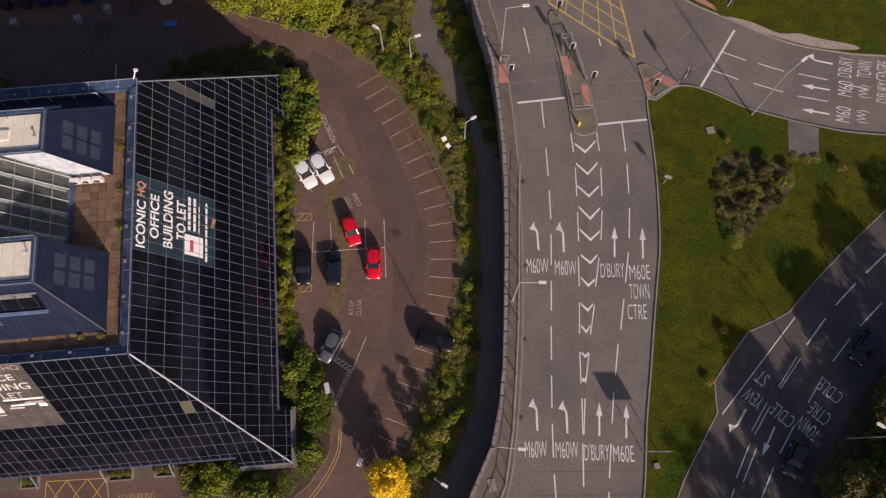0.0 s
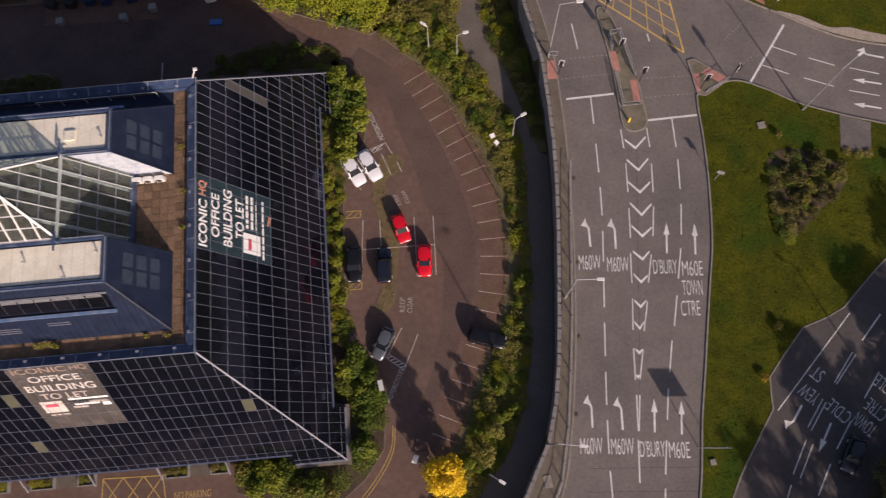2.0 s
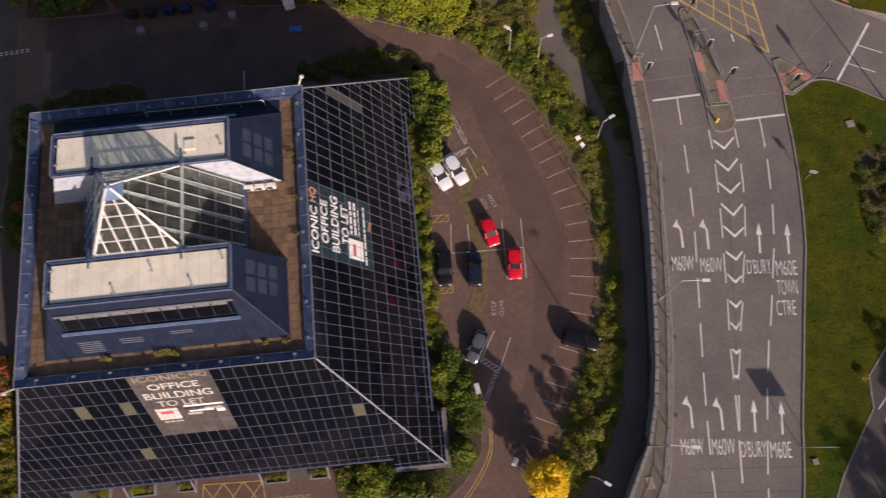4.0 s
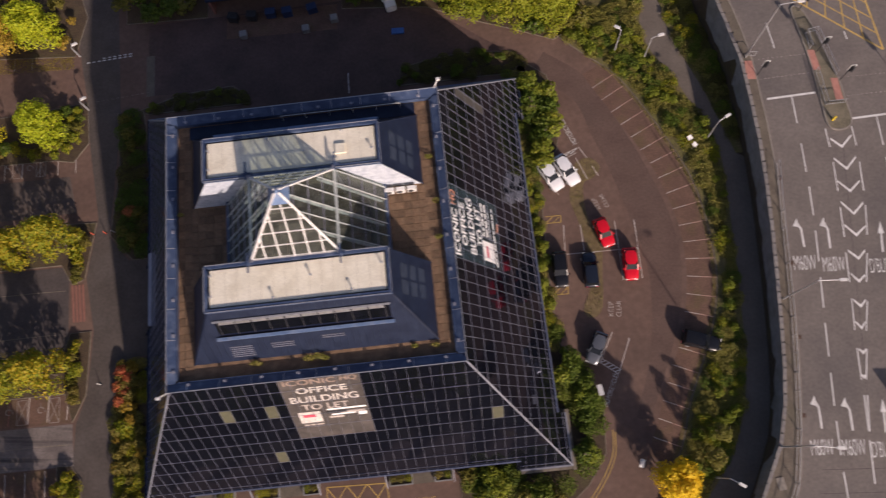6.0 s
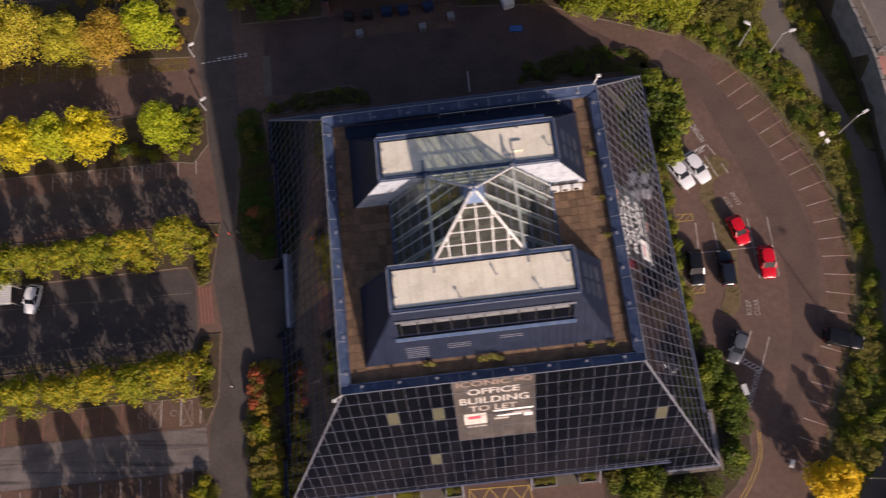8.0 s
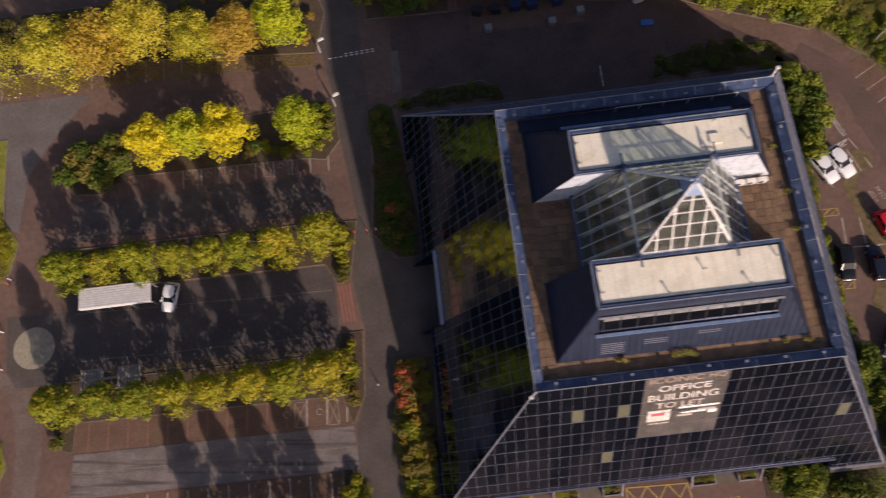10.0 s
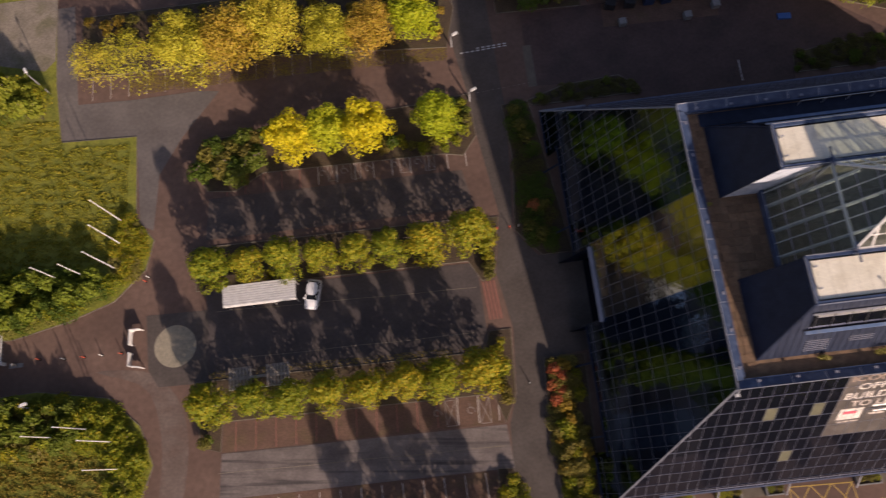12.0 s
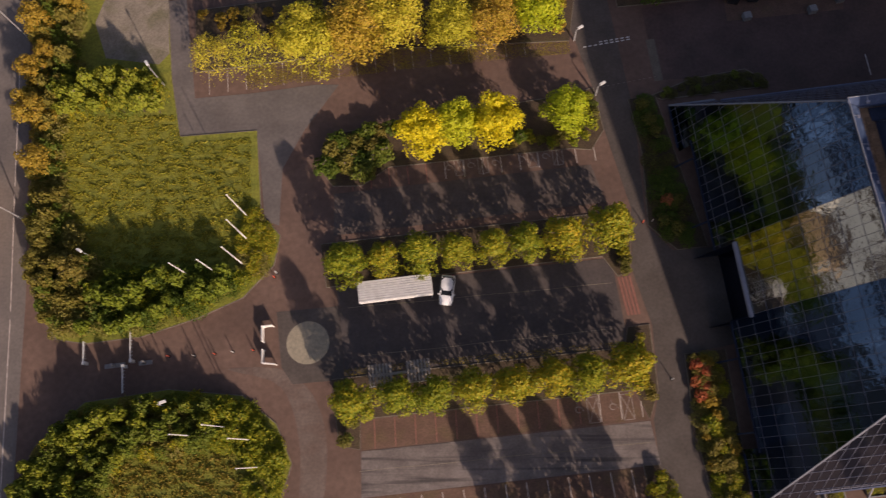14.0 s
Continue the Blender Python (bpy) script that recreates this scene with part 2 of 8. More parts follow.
M["pale_panel"] = surface("pale_panel", (0.46, 0.5, 0.58), (0.58, 0.62, 0.68), 0.5, 0.5, 0.2, spot=(0.22, 0.27, 0.36), spot_size=0.8, spot_amount=0.7)
M["banner"] = surface("banner", (0.016, 0.034, 0.046), (0.024, 0.046, 0.06), 1.0, 0.25, 0.1, spec=0.5)
# south banner greyer than the east one: sun glare put into its colour
M["banner_glare"] = surface("banner_glare", (0.055, 0.048, 0.045), (0.085, 0.075, 0.07), 0.8, 0.4, 0.2, spec=0.5, spot=(0.14, 0.12, 0.11), spot_size=1.5, spot_amount=0.5)
M["grey_panel"] = surface("grey_panel", (0.07, 0.065, 0.06), (0.09, 0.085, 0.08), 1.0, 0.3, 0.1)
M["dim_white"] = surface("dim_white", (0.4, 0.35, 0.32), (0.55, 0.48, 0.44), 0.6, 0.5, 0.2, spot=(0.2, 0.17, 0.15), spot_size=0.8, spot_amount=0.5)
M["transom"] = surface("transom", (0.13, 0.13, 0.15), (0.18, 0.18, 0.2), 2.0, 0.4, 0.1, metal=0.2)
M["dirt"] = surface("dirt", (0.2, 0.17, 0.13), (0.27, 0.23, 0.18), 2.0, 0.95, 0.2, 0.4, 0.05, (0.13, 0.12, 0.06), 3.0, 0.7)
M["banner_white"] = surface("banner_white", (0.82, 0.81, 0.8), (0.88, 0.87, 0.86), 0.5, 0.5, 0.06)
M["banner_cream"] = surface("banner_cream", (0.55, 0.51, 0.47), (0.66, 0.61, 0.57), 0.5, 0.5, 0.15, spot=(0.35, 0.31, 0.28), spot_size=0.6, spot_amount=0.5)
# duller brown for the south banner's top line
M["faded_print"] = surface("faded_print", (0.27, 0.2, 0.165), (0.36, 0.27, 0.22), 0.6, 0.5, 0.15, spot=(0.15, 0.12, 0.1), spot_size=0.7, spot_amount=0.6)
M["banner_orange"] = surface("banner_orange", (0.6, 0.26, 0.16), (0.68, 0.31, 0.2), 0.5, 0.5, 0.06)
M["banner_red"] = surface("banner_red", (0.5, 0.06, 0.1), (0.58, 0.09, 0.13), 0.5, 0.5, 0.06)
M["inside_pale"] = surface("inside_pale", (0.15, 0.165, 0.13), (0.24, 0.25, 0.2), 1.0, 0.8, 0.3, spot=(0.07, 0.09, 0.05), spot_size=1.2, spot_amount=0.7)
# dark colour for the atrium's inner faces, the well's shade put into it
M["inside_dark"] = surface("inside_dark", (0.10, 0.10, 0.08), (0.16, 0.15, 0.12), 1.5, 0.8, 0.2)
M["coping"] = surface("coping", (0.17, 0.16, 0.158), (0.25, 0.235, 0.23), 0.6, 0.9, 0.15, 0.2, 0.03, (0.2, 0.18, 0.14), 0.8, 0.5, each=0.12)
M["wall_white"] = surface("wall_white", (0.7, 0.69, 0.66), (0.8, 0.79, 0.76), 3.0, 0.9, 0.05)
M["wall_pale"] = surface("wall_pale", (0.5, 0.56, 0.62), (0.6, 0.66, 0.7), 3.0, 0.9, 0.05)
M["wall_tan"] = surface("wall_tan", (0.5, 0.36, 0.22), (0.6, 0.44, 0.28), 3.0, 0.9, 0.08)
M["grate"] = surface("grate", (0.07, 0.042, 0.03), (0.1, 0.06, 0.042), 0.3, 0.85, 0.3)
M["black_rubber"] = surface("black_rubber", (0.012, 0.012, 0.013), (0.02, 0.02, 0.021), 0.3, 0.8)
M["dark_roof"] = surface("dark_roof", (0.07, 0.06, 0.06), (0.1, 0.085, 0.08), 1.5, 0.9, 0.2, 0.2, 0.05)
M["brick_red"] = surface("brick_red", (0.24, 0.1, 0.075), (0.3, 0.13, 0.1), 0.3, 0.9, 0.2)
M["blue_plastic"] = surface("blue_plastic", (0.04, 0.12, 0.36), (0.05, 0.15, 0.42), 0.5, 0.5, 0.1)
M["yellow_plastic"] = surface("yellow_plastic", (0.75, 0.55, 0.04), (0.8, 0.6, 0.05), 0.5, 0.5, 0.05)
M["cone_red"] = surface("cone_red", (0.6, 0.1, 0.05), (0.66, 0.13, 0.07), 0.3, 0.6)
M["faint_paint"] = surface("faint_paint", (0.22, 0.18, 0.16), (0.33, 0.28, 0.25), 0.3, 0.9, 0.35, spot=(0.12, 0.09, 0.075), spot_size=0.5, spot_amount=0.7)
M["straw"] = surface("straw", (0.14, 0.1, 0.05), (0.19, 0.14, 0.07), 0.6, 0.95, 0.25, 0.8, 0.08, (0.115, 0.095, 0.04), 1.5, 0.6)

# ---- mesh helpers ----


def part(name, bm, material, parent=None, label="", flat=True):
    me = bpy.data.meshes.new(name)
    bm.to_mesh(me)
    bm.free()
    for one in material if isinstance(material, (list, tuple)) else [material]:
        me.materials.append(one)
    if not flat:
        for f in me.polygons:
            f.use_smooth = True
    ob = new(name, me)
    ob.parent = parent
    if label:
        ob["label"] = label
    return ob


def box(bm, size, at=(0, 0, 0), turn=None, mat=0):
    m = Matrix.Translation(at) @ (turn.to_4x4() if turn else Matrix()) @ Matrix.Diagonal((*size, 1))
    made = bmesh.ops.create_cube(bm, size=1.0, matrix=m)["verts"]
    for f in {f for v in made for f in v.link_faces}:
        f.material_index = mat
    return made


def beam(bm, p, q, w, h=None, up=(0, 0, 1), mat=0):
    """A bar of section w x h from p to q."""
    p, q = Vector(p), Vector(q)
    d = q - p
    y = d.normalized()
    x = y.cross(Vector(up))
    if x.length < 1e-4:
        x = Vector((1, 0, 0))
    x.normalize()
    z = x.cross(y)
    r = Matrix((x, y, z)).transposed()
    return box(bm, (w, d.length, h or w), (p + q) / 2, r, mat)


def tube(bm, p, q, r1, r2=None, n=8, mat=0):
    p, q = Vector(p), Vector(q)
    d = q - p
    m = Matrix.Translation((p + q) / 2) @ d.to_track_quat("Z", "Y").to_matrix().to_4x4()
    made = bmesh.ops.create_cone(bm, cap_ends=True, segments=n, radius1=r1, radius2=r1 if r2 is None else r2, depth=d.length, matrix=m)["verts"]
    for f in {f for v in made for f in v.link_faces}:
        f.material_index = mat
    return made


def spline(pts, n=6, closed=False):
    """A smooth line through a few points."""
    pts = [Vector(p) for p in pts]
    if closed:
        pts = [pts[-1], *pts, pts[0], pts[1]]
    else:
        pts = [2 * pts[0] - pts[1], *pts, 2 * pts[-1] - pts[-2]]
    out = []
    for a, b, c, d in zip(pts, pts[1:], pts[2:], pts[3:]):
        for k in range(n):
            t = k / n
            out.append(0.5 * (2 * b + (c - a) * t + (2 * a - 5 * b + 4 * c - d) * t * t + (3 * b - a - 3 * c + d) * t ** 3))
    return out if closed else out + [pts[-2]]


def road_z(y):
    return 2.4 + 0.04 * (max(-60.0, min(90.0, y)) - 1.0)


def level(p):
    return 0.0


def deck(p):
    return road_z(p[1])


def sheet(name, pts, material, height=level, lift=0.02, thick=0.0, parent=None, label=""):
    """A flat area with the outline pts that lies on the ground; with a thickness its sides go down."""
    bm = bmesh.new()
    f = bm.faces.new([bm.verts.new((p[0], p[1], height(p) + lift)) for p in pts])
    if f.calc_area() and f.normal.z < 0:
        f.normal_flip()
    bm.normal_update()
    if f.normal.z < 0:
        f.normal_flip()
    if thick:
        made = bmesh.ops.extrude_face_region(bm, geom=[f])["geom"]
        for v in made:
            if isinstance(v, bmesh.types.BMVert):
                v.co.z -= thick
        bmesh.ops.recalc_face_normals(bm, faces=bm.faces)
    bmesh.ops.triangulate(bm, faces=[f for f in bm.faces if len(f.verts) > 4])
    return part(name, bm, material, parent, label)


def strip(name, pts, width, material, height=level, lift=0.02, thick=0.1, parent=None, label="", closed=False):
    """A band of the given width along a line: kerbs, walls, lines."""
    bm = bmesh.new()
    pts = [Vector((p[0], p[1])) for p in pts]
    rows = []
    k = len(pts)
    for i, p in enumerate(pts):
        a = pts[(i - 1) % k] if closed or i else p
        b = pts[(i + 1) % k] if closed or i < k - 1 else p
        d = (b - a).normalized()
        s = Vector((-d.y, d.x)) * width / 2
        z = height(p) + lift
        rows.append([bm.verts.new((*(p + s), z - thick)), bm.verts.new((*(p + s), z)), bm.verts.new((*(p - s), z)), bm.verts.new((*(p - s), z - thick))])
    pairs = list(zip(rows, rows[1:])) + ([(rows[-1], rows[0])] if closed else [])
    for a, b in pairs:
        for i in range(3):
            bm.faces.new((a[i], b[i], b[i + 1], a[i + 1]))
    if not closed:
        bm.faces.new(rows[0])
        bm.faces.new(rows[-1][::-1])
    bmesh.ops.recalc_face_normals(bm, faces=bm.faces)
    return part(name, bm, material, parent, label)


# the site's own axes: u along the pyramid's south side, v along its east side
SITE = pose(-50.65, 21.0, 0, 0, 0, 5.7)


def W(u, v, z=0.0):
    return SITE @ Vector((u, v, z))


def Ws(pts):
    return [W(*p) for p in pts]


# ---- ground ----
WALL_Y = (-60.0, -12.0, -3.4, 2.0, 6.1, 10.3, 14.7, 19.8, 25.0, 30.4, 36.0, 41.0, 46.2, 50.7, 55.3, 62.0, 90.0)
WALL_X = (-40.0, -10.4, -5.65, -3.3, -2.45, -2.05, -1.9, -1.8, -1.75, -1.8, -2.05, -2.55, -3.2, -4.4, -5.7, -8.2, -20.0)


def wall_x(y):
    return float(np.interp(y, WALL_Y, WALL_X))


bm = bmesh.new()
rows = []
for y in sorted([-2500, -800, -200, *range(-60, 92, 3), 200, 800, 2500]):
    x0, row = wall_x(y), []
    for s, east in ((-2500, 0), (-600, 0), (-160, 0), (-60, 0), (-0.2, 0), (-0.1, 1), (30, 1), (120, 1), (600, 1), (2500, 1)):
        row.append(bm.verts.new((x0 + s, y, road_z(y) if east else 0.0)))
    rows.append(row)
for a, b in zip(rows, rows[1:]):
    for i in range(len(a) - 1):
        bm.faces.new((a[i], a[i + 1], b[i + 1], b[i]))
ground = tagged(part("ground", bm, M["soil"]), "bare soil and rough grass ground round the site", "ground", kind="structure")

BAYS_OUT = [(-24.5, 53.5), (-21.0, 50.6), (-17.1, 47.5), (-13.6, 42.5), (-10.5, 37.0), (-8.6, 32.6), (-7.4, 27.0), (-7.0, 21.1), (-7.8, 16.2), (-9.4, 11.5), (-11.4, 6.5), (-12.7, 1.9), (-15.5, -4.0), (-20.0, -12.0)]
edge = spline(BAYS_OUT, 5)
car_park = tagged(sheet("car_park", [*edge, (-24, -60), (-165, -60), (-190, 90), (-30, 90)], M["brown_asphalt"], lift=0.03), "reddish-brown worn asphalt car park surface", "car park", kind="structure")
LINES = [((-20.04, 45.68), (-17.2, 47.6)), ((-18.97, 43.99), (-16.2, 45.85)), ((-17.89, 42.27), (-15.1, 44.1)), ((-16.8, 40.56), (-13.8, 42.45)), ((-15.66, 38.84), (-12.7, 40.65)), ((-14.62, 37.09), (-11.6, 38.85)), ((-13.58, 35.33), (-10.4, 36.95)), ((-12.76, 33.37), (-9.4, 34.9)), ((-11.99, 31.38), (-8.6, 32.65)), ((-11.34, 29.4), (-7.95, 30.35)), ((-10.85, 27.3), (-7.4, 27.95)), ((-10.55, 25.25), (-7.1, 25.6)), ((-10.42, 23.2), (-6.95, 23.25)), ((-10.45, 21.1), (-7.05, 20.9)), ((-10.65, 19.0), (-7.25, 18.55)), ((-11.0, 16.9), (-7.6, 16.2)), ((-11.42, 14.8), (-8.1, 13.9)), ((-12.09, 12.78), (-8.9, 11.75)), ((-12.94, 10.79), (-9.65, 9.65)), ((-13.63, 8.82), (-10.4, 7.7)), ((-14.33, 6.83), (-11.1, 5.7)), ((-15.03, 4.88), (-11.8, 3.7)), ((-15.74, 2.86), (-12.5, 1.7))]
tagged(sheet("bay_row", [(-21.2, 47.6), *[p for p, _ in LINES], (-16.4, 0.9), (-13.4, -0.3), *[q for _, q in LINES[::-1]], (-18.3, 49.4)], M["bay_asphalt"], lift=0.036), "reddish mossy parking bays along the outer kerb", "car park", kind="structure")
LANE_O = spline([(-26, 51.0), (-21.04, 47.42), (-17.5, 41.5), (-14.9, 36.6), (-11.9, 29.0), (-11.0, 23.0), (-11.6, 16.8), (-13.4, 11.2), (-16.0, 4.5)], 5)
LANE_I = spline([(-28.0, 47.6), (-22.6, 44.2), (-20.6, 39.5), (-18.6, 34.6), (-16.6, 28.5), (-15.0, 23.0), (-14.8, 17.0), (-15.6, 11.0), (-17.4, 5.0)], 5)
tagged(sheet("lane", [*LANE_O, *LANE_I[::-1]], M["tyre_lane"], lift=0.034), "darker driven lane round the car park", "car park", kind="structure")
kerbs = tagged(strip("kerb", edge, 0.12, M["edging"], lift=0.08, thick=0.08), "pale concrete kerb round the car park", "kerb", kind="structure")

# the raised road east of the retaining wall
KERB_W = spline([(-12.0, 75.0), (-6.3, 62.0), (-3.8, 55.3), (-1.8, 47.7), (-1.0, 41.7), (-0.5, 36.7), (-0.1, 29.7), (0.1, 24.4), (0.1, 19.8), (0.0, 13.4), (-0.35, 7.3), (-0.8, 2.6), (-1.6, -2.4), (-4.0, -8.5), (-9.0, -17.0), (-22, -32)], 5)
KERB_E = spline([(15.1, 42.0), (15.2, 40.0), (15.5, 36.8), (15.75, 32.0), (15.75, 27.0), (15.6, 23.5), (15.15, 20.0), (14.5, 14.9), (13.9, 9.9), (13.2, 4.5), (12.5, -3.1), (10.5, -13.0), (5.0, -30.0)], 5)
BRANCH_N = spline([(10, 100), (15.5, 62.0), (18.5, 57.0), (21.7, 54.7), (25.7, 52.8), (32.2, 49.8), (38.2, 48.5), (44.1, 48.0), (70, 47.0)], 5)
BRANCH_S = spline([(15.1, 42.0), (19.3, 43.9), (22.9, 43.0), (27.4, 40.9), (35.2, 38.8), (42.8, 37.8), (70, 36.5)], 5)
road = tagged(sheet("road", [*KERB_W[::-1], (-30, 100), *BRANCH_N, *BRANCH_S[::-1], *KERB_E[1:]], M["road_asphalt"], deck, 0.03), "grey asphalt dual carriageway and junction", "road", kind="structure")
GREEN_SE = spline([(70, 53), (48.0, 34.4), (41.5, 28.6), (36.7, 24.2), (33.0, 20.6), (29.5, 16.8)], 5) + [Vector(p) for p in ((27.6, 15.7), (24.8, 14.5), (22.6, 11.7), (20.75, 9.15), (20.72, 7.4), (20.8, 5.75))] + spline([(19.5, 3.55), (15.95, -3.1), (13.0, -13.0), (9, -30)], 4)
slip = tagged(sheet("slip_road", [*GREEN_SE, (24, -30), (26.5, -10.0), (31.5, 0.5), (35, 6), (46, 19), (60, 32), (76, 46)], M["slip_asphalt"], deck, 0.03), "dark asphalt side road with lay-by", "road", kind="structure")
green = tagged(sheet("verge_green", [*KERB_E, *GREEN_SE[::-1], *BRANCH_S[::-1]][:-1], M["lawn"], deck, 0.12, 0.12), "mown grass island between two roads", "grass", kind="structure")
green_n = tagged(sheet("verge_north", [*BRANCH_N, (70, 100)], M["lawn"], deck, 0.12, 0.12), "mown grass verge with stony edge", "grass", kind="structure")
tagged(sheet("gravel_edge", spline([(25.4, 53.1), (28.5, 51.5), (32.0, 50.1), (36.5, 48.95), (40.7, 48.75), (40.3, 49.4), (36.4, 50.2), (33.9, 50.9), (31.5, 50.9), (28.3, 52.4)], 3, True), M["gravel"], deck, 0.135), "stony gravel washed along the north verge", "gravel", kind="structure")
# footway and parapet
PARA = [(wall_x(y) , y) for y in np.linspace(-30, 75, 60)]
footway = tagged(sheet("footway", [*KERB_W[::-1], *[(x + 0.1, y) for y in np.linspace(75, -32, 50) for x in [wall_x(y)]]][::-1], M["footway"], deck, 0.15, 0.15), "paved footway along the raised road", "pavement", kind="structure")
kerb_w = tagged(strip("kerb", KERB_W, 0.16, M["kerb"], deck, 0.17, 0.17), "pale stone kerb of the footway", "kerb", kind="structure")
kerb_e = tagged(strip("kerb", KERB_E, 0.16, M["kerb"], deck, 0.17, 0.17), "pale stone kerb of the grass island", "kerb", kind="structure")
tagged(strip("kerb", BRANCH_S, 0.16, M["kerb"], deck, 0.17, 0.17), "pale stone kerb of the grass island", "kerb", kind="structure")
tagged(strip("kerb", BRANCH_N, 0.16, M["kerb"], deck, 0.17, 0.17), "pale stone kerb of the north verge", "kerb", kind="structure")
tagged(strip("kerb", GREEN_SE, 0.14, M["kerb"], deck, 0.17, 0.17), "pale stone kerb of the side road", "kerb", kind="structure")
retaining = tagged(strip("retaining_wall", PARA, 0.32, M["concrete"], deck, 0.9, 6.0), "stained concrete retaining wall below the road", "wall", kind="structure")
PATH_L = spline([(-18, 68), (-13.3, 58.4), (-13.5, 55.0), (-12.5, 50.9), (-10.3, 47.7), (-7.8, 43.0), (-6.0, 39.9), (-4.95, 35.4), (-4.7, 27.4), (-4.6, 20.5), (-4.7, 13.9), (-5.2, 7.5), (-6.7, 2.5), (-9.4, -2.2), (-16, -10), (-30, -24)], 5)
PATH_R = spline([(-15.0, 68), (-10.9, 58.0), (-10.5, 55.9), (-8.9, 51.0), (-6.7, 46.1), (-5.2, 42.2), (-3.2, 36.5)], 5)
path = tagged(sheet("footpath", [*PATH_L, *[(wall_x(y) - 0.2, y) for y in np.linspace(-24, 36, 30)], *PATH_R[::-1]], M["path"], lift=0.04), "narrow tarmac footpath below the retaining wall", "path", kind="structure")


# west side: beds, aisles and fields in the site's axes
def area(name, pts, material, label, category, lift, thick=0.0, smooth=0):
    pts = spline(pts, smooth, True) if smooth else [Vector(p) for p in pts]
    return tagged(sheet(name, [W(*p[:2]) for p in pts], material, lift=lift, thick=thick), label, category, kind="structure")


area("walkway", [(-36, 52), (-28.5, 52), (-27.6, 24), (-28.8, 9.0), (-26.3, 5.6), (-21, 5.4), (-21, -6.0), (-27.0, -6.5), (-28.2, -14.8), (-27, -30), (-33, -30), (-32.2, -13.3), (-31.0, -10), (-30.4, -2.7), (-31.5, 4.0), (-30.2, 11.3), (-31.6, 21.8), (-32.1, 28)], M["grey_asphalt"], "grey asphalt walkway beside the glass pyramid", "path", 0.045)
area("aisle", [(-66.1, 6), (-33.6, 5.6), (-33.4, -6), (-65.9, -6)], M["black_asphalt"], "fresh black asphalt parking aisle", "car park", 0.05)
area("aisle_pale", [(-64.8, -12.9), (-32.6, -13.3), (-32.3, -18.0), (-65.2, -17.8)], M["pale_asphalt"], "pale worn asphalt aisle with dark patches", "car park", 0.05)
area("aisle_north", [(-65.5, 17.8), (-34, 17.5), (-33, 12.5), (-66, 12.5)], M["aisle_asphalt"], "grey asphalt parking aisle between tree rows", "car park", 0.05)
area("corner_paving", [(-85.6, 48), (-83.2, 48), (-82.4, 33.1), (-74.8, 32.8), (-66.7, 32.9), (-63.8, 32.5), (-68.6, 26.8), (-71.7, 21.9), (-72.5, 14.6), (-74.2, 15.5), (-74.6, 27.5), (-84.4, 28.0), (-85.3, 35.5)], M["grey_pale"], "grey worn asphalt corner of the car park road", "car park", 0.05)
area("bare_ground", [(-95.5, 46), (-94, 40.5), (-87.0, 38.6), (-85.6, 40), (-85.6, 50), (-94, 50)], M["dirt"], "bare trodden earth beside the hedge", "ground", 0.135)
area("bay_row", [(-65.2, -17.8), (-34.2, -18.1), (-34.0, -22.6), (-65.2, -22.6)], M["bay_asphalt"], "reddish-brown parking bays south of the pale aisle", "car park", 0.052)
area("bay_row", [(-64.4, -9.6), (-33.8, -9.9), (-32.9, -13.1), (-64.7, -12.8)], M["bay_asphalt"], "reddish-brown parking bays below the tree row", "car park", 0.042)
# patch laid where the pyramid's shade falls, part of that shade in its colour
area("service_road", [(-24.0, 27.6), (-19.8, 27.3), (-12.8, 27.7), (-10.9, 26.1), (-10.4, 23.0), (8.4, 23.0), (8.9, 27.5), (12, 28.1), (17, 28.7), (22.5, 28.4), (16.0, 33.6), (10, 36.2), (2.0, 37.1), (2.0, 38.4), (-16.0, 38.1), (-24.0, 38.0)], M["shaded_service_asphalt"], "reddish asphalt service road, the pyramid's shade deepened in its colour", "road", 0.044)
area("bin_apron", [(-13.6, 34.6), (1.2, 34.2), (1.4, 38.0), (-13.4, 38.0)], M["bay_asphalt"], "reddish littered apron before the bin store", "paving", 0.05)
area("roundel", [(-69.95 + 2.5 * math.cos(a), -0.05 + 2.5 * math.sin(a)) for a in np.linspace(0, 6.28, 40)[:-1]], M["disc"], "round pale paved disc in the access road", "paving", 0.06)
area("swept_lane", [(-79.5, -2.0), (-74.3, -4.0), (-72.3, -7), (-71.6, -12.1), (-71.9, -18), (-69.6, -18), (-68.6, -12.5), (-69.0, -8.1), (-70.6, -4.9), (-73.6, -2.6)], M["swept"], "paler swept tarmac on the access road bend", "paving", 0.042, smooth=3)
area("roundel_apron", [(-73.4, 4.0), (-66, 3.8), (-66, -4.8), (-72.0, -4.6), (-73.2, -2.5)], M["grey_asphalt"], "grey asphalt apron round the paved disc", "paving", 0.05)
area("road_west", [(-104.6, 60), (-103.5, 10), (-104.5, -30), (-140, -30), (-140, 60)], M["road_asphalt"], "grey asphalt road west of the site", "road", 0.05)
